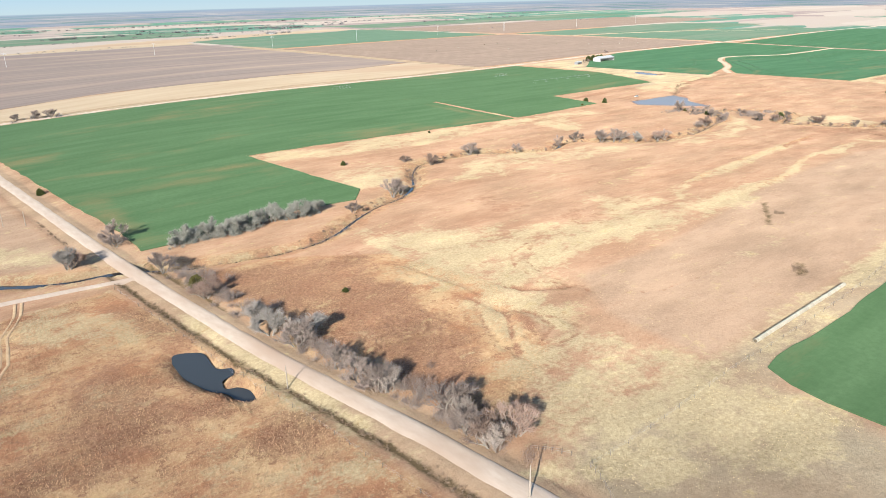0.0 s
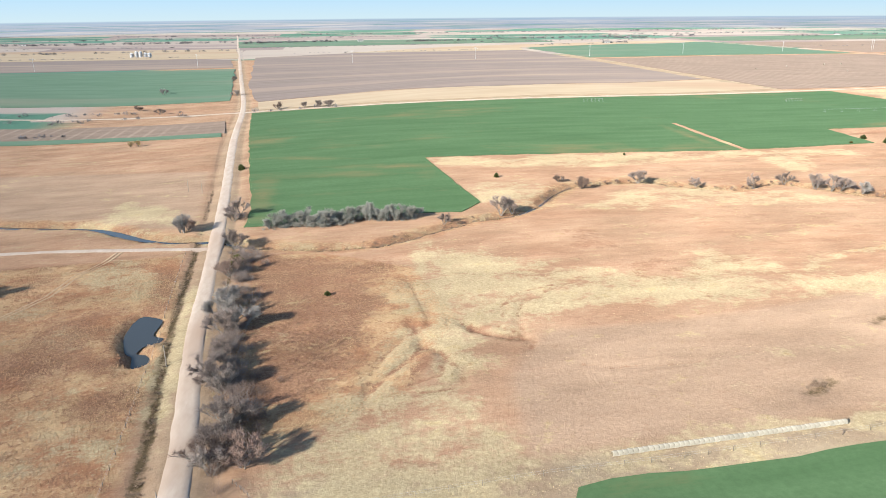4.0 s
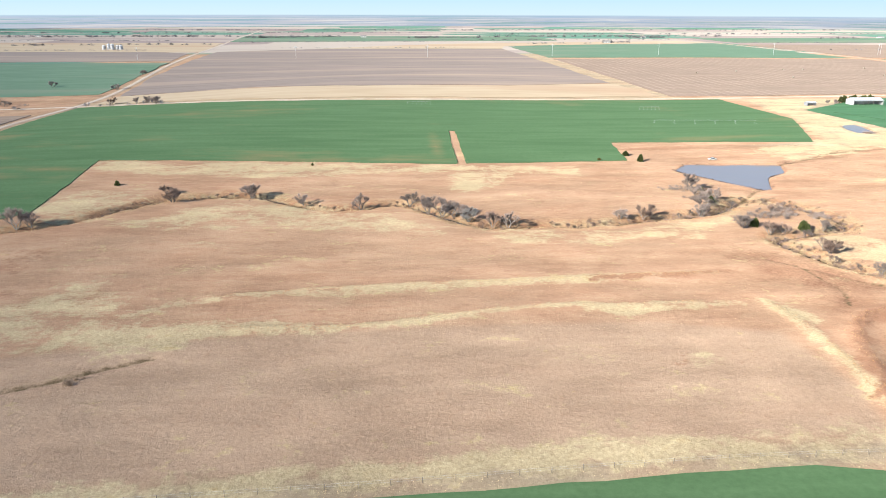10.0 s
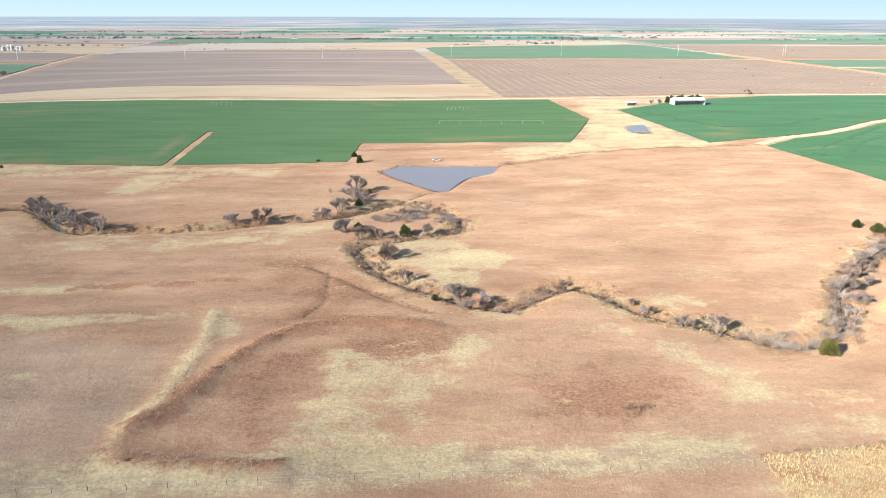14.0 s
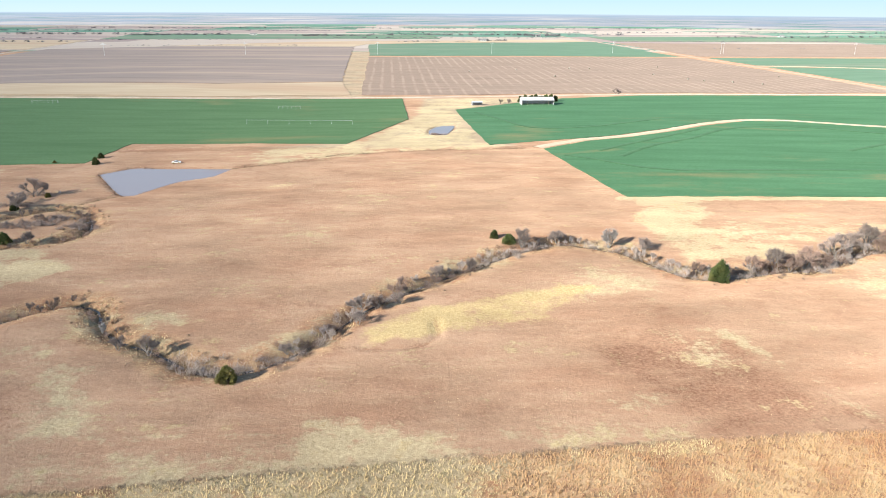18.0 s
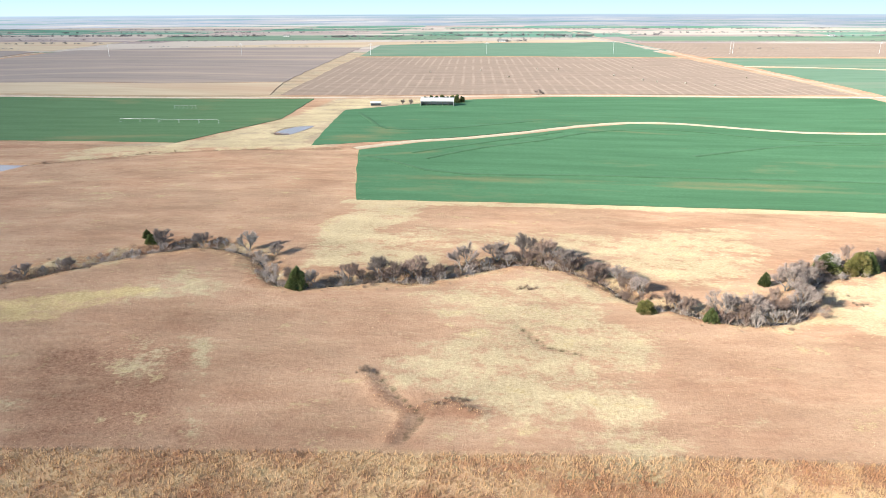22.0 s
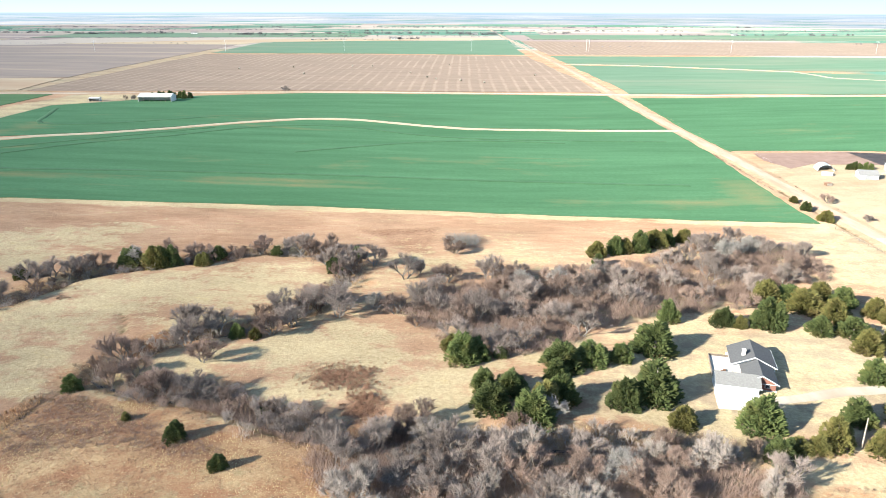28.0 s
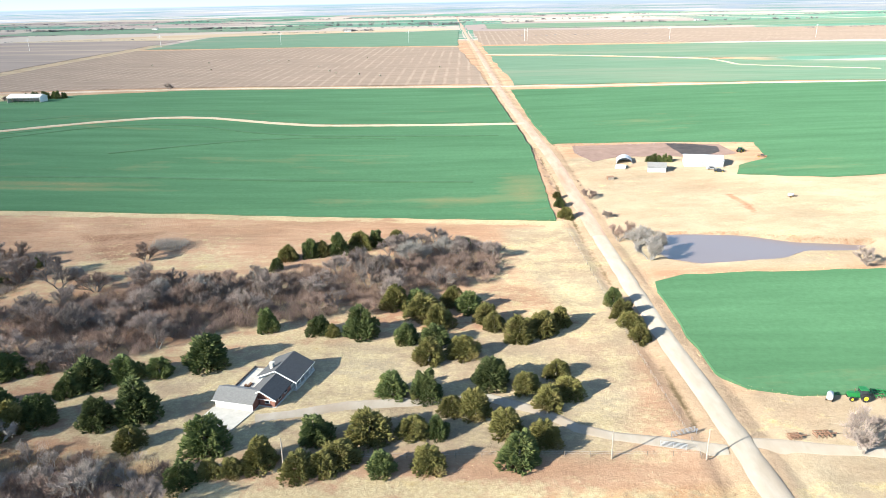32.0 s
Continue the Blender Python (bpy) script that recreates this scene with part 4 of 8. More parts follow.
TALL_AREAS = [
    [(-273, 39), (-68.9, 39), (-70.2, 104), (-72.8, 162.5), (-76.7, 214.5), (-81.2, 250.2), (-169, 247), (-273, 260)],
    [(-52, 113.8), (-19.5, 130), (0, 170.3), (-5.2, 214.5), (-35.8, 241.8), (-59.8, 241.8), (-59.8, 169)],
    [(390, 39), (390, 114.4), (455, 120.9), (520, 126.1), (585, 127.4), (650, 127.4), (689, 125.5), (734.5, 127.4), (742.3, 148.2), (767, 146.9), (802.8, 126.8), (845, 118.3), (877.5, 122.2), (975, 133.2), (975, 39)],
]
PALE_AREAS = [
    [(398, 1400), (414, 765), (426, 656), (442, 655), (439, 900), (436, 1120), (426, 1480)],
    [(-55.2, 39), (-53.3, 97.5), (-39, 104), (0, 101.4), (78, 102.7), (169, 109.2), (273, 115.7), (338, 118.3), (390, 119.6), (390, 111.8), (273, 107.9), (169, 97.5), (78, 87.8), (-2, 87.1), (-5.2, 65), (-5.2, 39)],
    [(874.2, 139.8), (955.5, 140.4), (968.5, 195), (967.2, 279.5), (939.2, 279.5), (943.8, 234), (955.5, 195), (923, 189.8), (900.2, 188.5), (874.2, 178.8), (851.5, 159.2), (851.5, 146.2)],
    [(978.9, 39), (978.9, 162.5), (1066, 165.8), (1235, 169), (1235, 39)],
    [(976.3, 235.3), (976.3, 390), (1053, 390), (1066, 334.8), (1235, 325), (1235, 234)],
    [(390, 416), (448.5, 423.8), (484.2, 526.5), (494, 633.8), (565.5, 637), (604.5, 624), (565.5, 572), (536.9, 539.5), (534.3, 410.8), (455, 408.2)],
    [(-81.2, 633.8), (-81.2, 692.2), (390, 689), (442, 650), (455, 643.5), (286, 620.8), (104, 616.2)],
]


def make_ground():
    xs = np.concatenate([np.linspace(-3700, -520, 16), np.linspace(-500, -195, 30), np.arange(-190, 1105, 1.4), np.linspace(1108, 1430, 40), np.linspace(1470, 5000, 24)])
    ys = np.concatenate([np.linspace(-3800, 26, 14), np.linspace(38, 70, 8), np.arange(73, 325, 1.4), np.arange(326, 507, 3.2), np.arange(510, 780, 8.0), np.linspace(786, 1430, 30), np.linspace(1500, 4400, 20)])
    gx, gy = [a.ravel() for a in np.meshgrid(xs, ys)]
    z, straw, soil, dark, dc, shores, verge = land(gx, gy, True)
    near = (gx > -260) & (gx < 1170) & (gy > 65) & (gy < 520)
    z = z + np.where(near, 0.07 * soft_noise(gx, gy, 6.0, 0.3), 0)
    for cx, cy, a, b, turn in STRAW_PATCHES:
        c, s = math.cos(radians(turn)), math.sin(radians(turn))
        u, v = ((gx - cx) * c + (gy - cy) * s) / a, (-(gx - cx) * s + (gy - cy) * c) / b
        straw = np.maximum(straw, 0.85 * np.exp(-0.7 * (u * u + v * v)))
    stub = np.clip(shore_distance(gx, gy, HAYFIELD) / -3.3 + 0.5, 0, 1)
    stub = np.maximum(stub, np.clip(shore_distance(gx, gy, WEST_STUBBLE) / -3.3 + 0.5, 0, 1))
    for cx, cy, a, b, e in ((-105, 195, 26, 22, 0.42), (-130, 150, 22, 26, 0.42), (-95, 120, 14, 24, 0.35), (-44, 215, 18, 24, 0.4), (340, 412, 34, 5, 1.1), (60, 366, 30, 7, 0.35)):
        soil = np.maximum(soil, e * np.exp(-(((gx - cx) / a) ** 2) - ((gy - cy) / b) ** 2))
    layers = {"straw": straw, "soil": soil, "russet": np.zeros(gx.shape), "yellow": np.zeros(gx.shape)}
    wx, wy = 1.1 * soft_noise(gx, gy, 8.0, 3.1, 4), 0.9 * soft_noise(gx, gy, 7.0, 4.7, 4)
    fill = 1.0 + 0.42 * soft_noise(gx, gy * 1.6, 9.0, 5.3, 4)
    for kind, amount, edge, points in COVER:
        p = np.array(points)
        sel = np.where((gx > p[:, 0].min() - 12) & (gx < p[:, 0].max() + 12) & (gy > p[:, 1].min() - 12) & (gy < p[:, 1].max() + 12))[0]
        x, y = gx[sel] + wx[sel] * min(edge, 5.0), gy[sel] + wy[sel] * min(edge, 5.0)
        v = amount * np.clip(0.5 - shore_distance(x, y, points) / (edge * 2.2), 0, 1) * (fill[sel] if kind != "soil" else 1.0)
        layers[kind][sel] = np.maximum(layers[kind][sel], v) if amount > 0 else layers[kind][sel] + v
    straw, soil, russet, yellow = layers["straw"], layers["soil"], layers["russet"], layers["yellow"]
    tall = np.zeros(gx.shape)
    for poly in TALL_AREAS:
        tall = np.maximum(tall, np.clip(shore_distance(gx, gy, poly) / -2.6 + 0.5, 0, 1))
    pale = 0.5 * verge
    for poly in PALE_AREAS:
        pale = np.maximum(pale, np.clip(shore_distance(gx, gy, poly) / -5 + 0.5, 0, 1) * (0.75 + 0.25 * soft_noise(gx, gy, 9.0, 1.1)))
    bank = np.exp(-((np.maximum(dc + 2.6 * soft_noise(gx, gy, 5.0, 0.8, 4), 0) / 7.0) ** 6))
    straw = np.maximum(straw, (0.34 + 0.3 * soft_noise(gx, gy, 4.0, 1.9, 3)) * bank)
    z = z + np.where(near, 0.45 * bank * soft_noise(gx, gy, 2.6, 2.7, 3), 0)
    meadow = np.clip(shore_distance(gx, gy, TALL_AREAS[0]) / -6 + 0.5, 0, 1)
    russet = np.maximum(russet, meadow * np.clip(0.3 + 0.9 * soft_noise(gx, gy, 13.0, 6.1, 4), 0, 0.75))
    straw = np.maximum(straw, meadow * np.clip(0.1 - 0.8 * soft_noise(gx, gy, 13.0, 6.1, 4), 0, 0.6))
    tall = np.maximum(tall, 0.85 * bank)
    soil = np.maximum(soil, 0.22 * bank)
    russet = np.maximum(russet, 0.55 * bank)
    straw = np.maximum(straw, 0.32 * np.clip((530 - gx) / 60, 0, 1) * (gx > 380) * (gy < 132) * np.clip((gx - 380) / 12, 0, 1))
    for d in shores:
        soil = np.maximum(soil, 0.6 * np.exp(-(((d - 1.4) / 1.3) ** 2)))
    straw = straw + 0.12 * soft_noise(gx, gy, 26.0, 2.2)
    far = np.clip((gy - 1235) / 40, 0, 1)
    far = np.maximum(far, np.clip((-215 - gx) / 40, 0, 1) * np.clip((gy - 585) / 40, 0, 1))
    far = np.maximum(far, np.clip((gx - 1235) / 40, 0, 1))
    me = bpy.data.meshes.new("ground")
    nx, ny = len(xs), len(ys)
    idx = np.arange(nx * ny).reshape(ny, nx)
    quads = np.stack([idx[:-1, :-1], idx[:-1, 1:], idx[1:, 1:], idx[1:, :-1]], -1).reshape(-1, 4)
    me.vertices.add(nx * ny)
    me.vertices.foreach_set("co", np.stack([gx, gy, z], -1).ravel())
    me.loops.add(quads.size)
    me.loops.foreach_set("vertex_index", quads.ravel())
    me.polygons.add(len(quads))
    me.polygons.foreach_set("loop_start", np.arange(len(quads)) * 4)
    me.polygons.foreach_set("loop_total", np.full(len(quads), 4))
    me.update(calc_edges=True)
    me.polygons.foreach_set("use_smooth", np.ones(len(quads), bool))
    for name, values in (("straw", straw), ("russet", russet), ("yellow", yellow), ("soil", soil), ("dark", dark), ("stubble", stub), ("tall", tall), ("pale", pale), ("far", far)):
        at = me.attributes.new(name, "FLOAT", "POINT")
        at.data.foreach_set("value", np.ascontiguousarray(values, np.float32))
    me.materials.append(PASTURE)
    return tagged(new("ground", me), "dry winter pasture of rust and straw grass", "ground", kind="structure")


make_ground()


# ---- helpers for meshes ----
def put_mesh(name, verts, faces, material, parent=None, label="", smooth=False):
    me = bpy.data.meshes.new(name)
    me.from_pydata([tuple(map(float, v)) for v in verts], [], faces)
    me.materials.append(material)
    if smooth:
        me.polygons.foreach_set("use_smooth", np.ones(len(me.polygons), bool))
    ob = new(name, me)
    if parent:
        ob.parent = parent
    return tagged(ob, label)


def part(name, bm, material, parent=None, label=""):
    me = bpy.data.meshes.new(name)
    bm.to_mesh(me)
    bm.free()
    me.materials.append(material)
    ob = new(name, me)
    if parent:
        ob.parent = parent
    return tagged(ob, label)


def ragged(poly, step=8.0, amount=1.0, seed=1):
    """A field's outline with small irregularities."""
    rnd = random.Random(seed)
    out = []
    for a, b in zip(poly, poly[1:] + poly[:1]):
        n = max(1, int(math.dist(a, b) / step))
        for i in range(n):
            t = i / n
            j = amount if i else amount * 0.3
            out.append((a[0] + (b[0] - a[0]) * t + rnd.uniform(-j, j), a[1] + (b[1] - a[1]) * t + rnd.uniform(-j, j)))
    return out


def draped(name, poly, material, rise, label, category, cell=16.0, kind="structure", amount=0.5, seed=1, step=6.0):
    """A sheet that follows the ground, rise metres above it, with a skirt round its edge."""
    pts = ragged(poly, step, amount, seed)
    bm = bmesh.new()
    f = bm.faces.new([bm.verts.new((x, y, 0)) for x, y in pts])
    bmesh.ops.triangulate(bm, faces=[f])
    for axis in (0, 1):
        lo, hi = min(p[axis] for p in pts), max(p[axis] for p in pts)
        v = lo + cell
        while v < hi:
            no = (1, 0, 0) if axis == 0 else (0, 1, 0)
            co = (v, 0, 0) if axis == 0 else (0, v, 0)
            bmesh.ops.bisect_plane(bm, geom=bm.verts[:] + bm.edges[:] + bm.faces[:], plane_co=co, plane_no=no)
            v += cell
    bmesh.ops.recalc_face_normals(bm, faces=bm.faces[:])
    if bm.faces and sum(f.normal.z for f in bm.faces) < 0:
        bmesh.ops.reverse_faces(bm, faces=bm.faces[:])
    rim = [e for e in bm.edges if e.is_boundary]
    res = bmesh.ops.extrude_edge_only(bm, edges=rim)
    low = {v for v in res["geom"] if isinstance(v, bmesh.types.BMVert)}
    bm.verts.ensure_lookup_table()
    xy = np.array([(v.co.x, v.co.y) for v in bm.verts])
    z = base_height(xy[:, 0], xy[:, 1])
    for v, h in zip(bm.verts, z):
        v.co.z = h + (-1.2 if v in low else rise)
    ob = part(name, bm, material)
    return tagged(ob, label, category, kind=kind)


def strip(name, line, width, material, rise, label, category, crown=0.12, wobble=0.25, seed=1, kind="structure"):
    """A road or track along a line, crowned, with sloping shoulders."""
    rnd = random.Random(seed)
    fine = [line[0]]
    for a, b in zip(line[:-1], line[1:]):
        n = max(1, int(np.linalg.norm(b - a) / 5.0)) if a[1] < 1000 else max(1, int(np.linalg.norm(b - a) / 40.0))
        fine += [a + (b - a) * (i + 1) / n for i in range(n)]
    p = np.array(fine)
    d = np.gradient(p, axis=0)
    d /= np.linalg.norm(d, axis=1)[:, None]
    nrm = np.stack([-d[:, 1], d[:, 0]], -1)
    base = base_height(p[:, 0], p[:, 1])
    verts, faces = [], []
    cuts = ((-0.64, 0, -0.5), (-0.46, 0, 0), (-0.2, 0, crown * 0.8), (0, 0, crown), (0.2, 0, crown * 0.8), (0.46, 0, 0), (0.64, 0, -0.5))
    for i in range(len(p)):
        for k, (u, _, hgt) in enumerate(cuts):
            w = width * u + (rnd.uniform(-wobble, wobble) if k in (1, 5) else 0) * 1.0
            verts.append((p[i, 0] + nrm[i, 0] * w, p[i, 1] + nrm[i, 1] * w, base[i] + rise + hgt))
    n = len(cuts)
    for i in range(len(p) - 1):
        for k in range(n - 1):
            faces.append((i * n + k + 1, i * n + k, (i + 1) * n + k, (i + 1) * n + k + 1))
    return tagged(put_mesh(name, verts, faces, material, smooth=True), label, category, kind=kind)


strip("road", ROAD_WEST, 4.5, GRAVEL, 0.2, "pale gravel county road between dry verges", "road", seed=2)
north = ROAD_EAST[:, 1] > 262
split = int(np.argmax(north))
strip("road", ROAD_EAST[: split + 1], 4.6, GRAVEL_WHITE, 0.2, "bleached white gravel county road", "road", seed=3)
strip("road", ROAD_EAST[split:], 5.2, ROAD_RED, 0.2, "red dirt county road between green fields", "road", seed=33)
strip("road", ROAD_MID, 4.4, GRAVEL, 0.2, "pale gravel section road, bent to fit the camera's view", "road", seed=4)
strip("farm_track", smooth_line([(952, 954), (1047, 927), (1191, 850), (1200, 780), (1307, 716)], 25), 5.0, TRACK, 0.5, "pale dirt track in a far wheat field", "track", 0.05, 0.5, 10)
strip("farm_track", smooth_line([(546, 405.6), (577.2, 429.7), (607.1, 442.7), (643.5, 466.7), (676.6, 492.1), (717.6, 513.5), (752.7, 514.8), (800.1, 498.6), (828.1, 490.8), (889.9, 488.8), (963.3, 484.9)], 15), 4.6, TRACK, 0.36, "pale dirt track across the green field", "track", 0.05, 0.5, 5)
strip("driveway", smooth_line([(886.6, 151.5), (893.1, 153.4), (903.5, 156.7), (914.6, 158), (922.4, 158.6), (931.5, 159.9), (941.2, 154.7), (947.1, 148.8), (953.6, 146.2), (962.6, 144.3), (972.4, 142.3)], 6), 3.0, GRAVEL_WHITE, 0.1, "white gravel house driveway", "driveway", 0.03, 0.3, 6)
strip("farm_track", smooth_line([(-72.2, 254.8), (-89.7, 258.7), (-113.8, 264.6), (-132, 268.4), (-149.5, 269.8), (-195, 271.7)], 10), 3.3, GRAVEL, 0.12, "narrow gravel field entrance track", "track", 0.03, 0.3, 7)
for off in (-0.85, 0.85):
    strip("wheel_rut", smooth_line([(-104, 260), (-106, 249.6), (-111.8, 235.3), (-114.4, 217.1), (-120.9, 202.8), (-128.1, 184.6), (-130.7, 170.3), (-130, 156), (-124.8, 130)], 8) + np.array([off, 0.0]), 0.75, WORN, 0.05, "worn wheel rut through tall grass", "track", 0.02, 0.15, 8)
strip("farm_track", smooth_line([(977.6, 144.3), (1001, 141.1), (1040, 140.4), (1105, 139.1)], 10), 3.3, GRAVEL_WHITE, 0.12, "white gravel farm lane", "track", 0.03, 0.3, 9)

# ---- fields ----
WHEAT_WEST = [(-62.4, 280.8), (-61.1, 308.8), (-67, 390), (-72.8, 481), (-80.6, 640.2), (13, 618.8), (104, 603.2), (195, 601.9), (286, 609.7), (383.5, 622.7), (475, 632), (477, 513), (462, 477), (439, 422), (390, 429), (315.9, 432.2), (309.4, 380.9), (221.5, 378), (223.6, 469), (219.4, 470), (216.5, 377), (28.6, 390), (37.1, 293.8), (26, 280.8), (0, 284.7), (-32.5, 279.5)]
WHEAT_EAST_TOP = [(520.5, 413.5), (516, 500), (514, 560), (540, 578), (603.2, 626), (689, 648.1), (845, 647.4), (946.4, 642.2), (956.8, 488.8), (889.9, 492.7), (828.1, 494.7), (800.1, 502.5), (752.7, 518.7), (717.6, 517.4), (676.6, 495.9), (643.5, 471.2), (607.1, 447.2), (577.2, 434.2)]
WHEAT_EAST_LOW = [(549.2, 401.1), (580.5, 425.8), (609.7, 438.8), (646.8, 462.8), (679.9, 487.5), (718.9, 509.6), (752.7, 510.9), (798.9, 494.7), (828.1, 486.9), (889.9, 484.9), (958.1, 481), (962, 416), (960, 287), (922, 293), (880, 298), (821, 304), (760, 306.5), (666, 304), (564, 300.5), (556, 350)]
WHEAT_NEAR = [(-2.6, 68.2), (-2, 78), (0, 85.8), (3.3, 92), (9.5, 93), (36, 92), (69, 93.5), (96, 95), (112, 96.5), (127, 98.8), (147, 100.6), (174, 101.8), (208, 104.2), (237, 106.3), (252, 107.3), (263, 105.4), (279.5, 91), (286, 39), (0, 39)]
WHEAT_FARM = [(980.2, 224.2), (990, 229.5), (1047.8, 230.1), (1144, 227.5), (1150.5, 170.3), (1040, 162.5), (1012.7, 161.8), (993.2, 160.6), (983.5, 163.2), (979.6, 170.3), (978.9, 188.5)]
WHEAT_NORTH_EAST = [(963.3, 627.2), (1105, 625.3), (1365, 614.2), (1378, 338), (1108.9, 335), (1081, 333), (1046, 345), (1052, 360), (1069, 371), (1076, 406), (1034, 417), (974, 425), (968.5, 494)]
draped("wheat_field", WHEAT_WEST, WHEAT, 0.25, "green winter wheat field with bare red patches", "field", seed=11)
draped("wheat_field", WHEAT_EAST_TOP, WHEAT_LUSH, 0.25, "green winter wheat field beyond the track", "field", seed=12)
draped("wheat_field", WHEAT_EAST_LOW, WHEAT_LUSH, 0.25, "broad green winter wheat field", "field", seed=13)
draped("wheat_field", WHEAT_NEAR, WHEAT, 0.25, "rich green wheat field with a rounded corner", "field", seed=14, amount=0.5)
TERRACES = [
    [(587, 382), (615, 413), (652, 441), (683, 471), (715, 487), (752, 487), (790, 470), (829, 460), (887, 456), (946, 451)],
    [(578, 396), (622, 433), (668, 472)],
    [(557, 384), (572, 373), (589, 356), (608, 350), (685, 357), (766, 361), (820, 359), (874, 355), (930, 349)],
    [(733, 410), (767, 430), (805, 448), (846, 453), (886, 448)],
    [(528, 543), (540, 510), (557, 472), (595, 476), (657, 514)],
]
for k, pts in enumerate(TERRACES):
    strip("wheat_terrace", smooth_line(pts, 12), 3.4, WHEAT_DARK, 0.40, "darker green contour terrace in the wheat", "field", 0.1, 0.4, 40 + k)
draped("wheat_field", WHEAT_FARM, WHEAT_LUSH, 0.25, "green wheat field beside the gravel road", "field", seed=15, amount=0.6)
draped("wheat_field", WHEAT_NORTH_EAST, WHEAT_LUSH, 0.25, "grazed green wheat field behind the farmstead", "field", seed=16)
FAR_FIELDS = [
    ("fallow_field", [(-80, 735), (-97, 860), (-112, 1310), (60, 1400), (400, 1400), (408, 1050), (416, 765), (300, 722), (156, 716), (40, 745)], PLOUGH_GREY, "grey-brown fallow field"),
    ("fallow_field", [(440, 655), (437, 900), (434, 1120), (690, 1125), (915, 1095), (938, 780), (946, 664), (685, 668)], PLOUGH, "brown harvested field with windrows"),
    ("hay_field", [(-75, 662), (-80, 730), (40, 740), (156, 712), (300, 718), (416, 757), (430, 656), (285, 626), (104, 622)], HAYLAND, "pale dry hay field"),
    ("wheat_field", [(434, 1150), (424, 1480), (705, 1560), (912, 1600), (915, 1120), (690, 1148)], WHEAT_HAZED, "far green wheat field"),
    ("wheat_field", [(968, 655), (956, 935), (1045, 918), (1190, 845), (1300, 800), (1420, 780), (1300, 630)], WHEAT_HAZED, "green wheat field east of the road"),
    ("wheat_field", [(955, 962), (950, 1100), (1500, 1080), (1500, 860), (1200, 860), (1050, 935)], WHEAT_HAZED, "distant green wheat field"),
    ("fallow_field", [(950, 1133), (942, 1560), (1800, 1500), (1800, 1110)], PLOUGH, "distant brown fallow field"),
    ("wheat_field", [(-110, 762), (-128, 1075), (-410, 1058), (-620, 1040), (-620, 760), (-303, 756)], WHEAT_HAZED, "green wheat field west of the road"),
    ("fallow_field", [(-92, 520), (-99, 593), (-256, 618), (-420, 640), (-420, 585), (-230, 552)], PLOUGH, "red-brown tilled strip"),
    ("fallow_field", [(-132, 1100), (-150, 1265), (-210, 1308), (-700, 1320), (-700, 1080), (-416, 1076)], PLOUGH_GREY, "grey distant fallow field"),
    ("wheat_field", [(-210, 587.5), (-96.7, 542), (-91.8, 501.8), (-185.1, 525.3), (-420, 560), (-420, 585)], WHEAT_HAZED, "narrow green wheat strip west of the road"),
    ("hay_field", [(-140, 1300), (-170, 1625), (-975, 1660), (-975, 1340)], HAYLAND, "pale distant hay field"),
    ("hay_field", [(60, 1420), (309, 1600), (871, 1720), (905, 1625), (700, 1585), (420, 1500), (400, 1412)], HAYLAND, "pale stubble strip in the distance"),
    ("wheat_field", [(-169, 1690), (-195, 2015), (585, 2015), (585, 1750)], WHEAT_HAZED, "far green field near the horizon"),
    ("wheat_field", [(975, 1640), (975, 1900), (2080, 1900), (2080, 1600)], WHEAT_HAZED, "far green field east"),
]
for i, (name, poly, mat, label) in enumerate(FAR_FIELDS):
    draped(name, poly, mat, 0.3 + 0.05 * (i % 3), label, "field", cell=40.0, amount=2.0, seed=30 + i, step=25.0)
draped("cattle_pen", [(983, 400), (984, 416.5), (1032, 414), (1058, 405), (1060, 384), (1043, 378), (1029, 384), (1003, 388.5), (989, 380)], PEN_DIRT, 0.1, "bare brown dirt livestock pen", "pen", amount=0.4, seed=60)
draped("feed_yard", [(1032.5, 413), (1043, 410), (1055.5, 400), (1053.5, 389.7), (1043.3, 380), (1034.2, 382.5)], MUD, 0.16, "black muddy feed yard", "pen", amount=0.6, seed=61)



# ---- water ----
def water_sheet(poly, material, label):
    line = smooth_line(list(poly) + [poly[0]], 0.8)[:-1]
    bm = bmesh.new()
    f = bm.faces.new([bm.verts.new((x, y, water_level(poly))) for x, y in line])
    if f.normal.z < 0:
        f.normal_flip()
    bmesh.ops.triangulate(bm, faces=[f])
    c = np.mean(line, 0)
    for v in bm.verts:
        v.co.x += (v.co.x - c[0]) * 0.02
        v.co.y += (v.co.y - c[1]) * 0.02
    bmesh.ops.recalc_face_normals(bm, faces=bm.faces[:])
    return tagged(part("water", bm, material), label, "pond", kind="structure")


water_sheet(POND_SHORE, POND, "muddy lilac-grey farm pond")
water_sheet(SMALL_POND, DARK_POND, "small dark pond in rust grass")
water_sheet(EAST_POND, POND, "muddy lilac pond beside the road")
water_sheet(STOCK_POND, POND, "small blue-grey stock pond")
water_sheet(FAR_POND, POND, "distant pale pond")


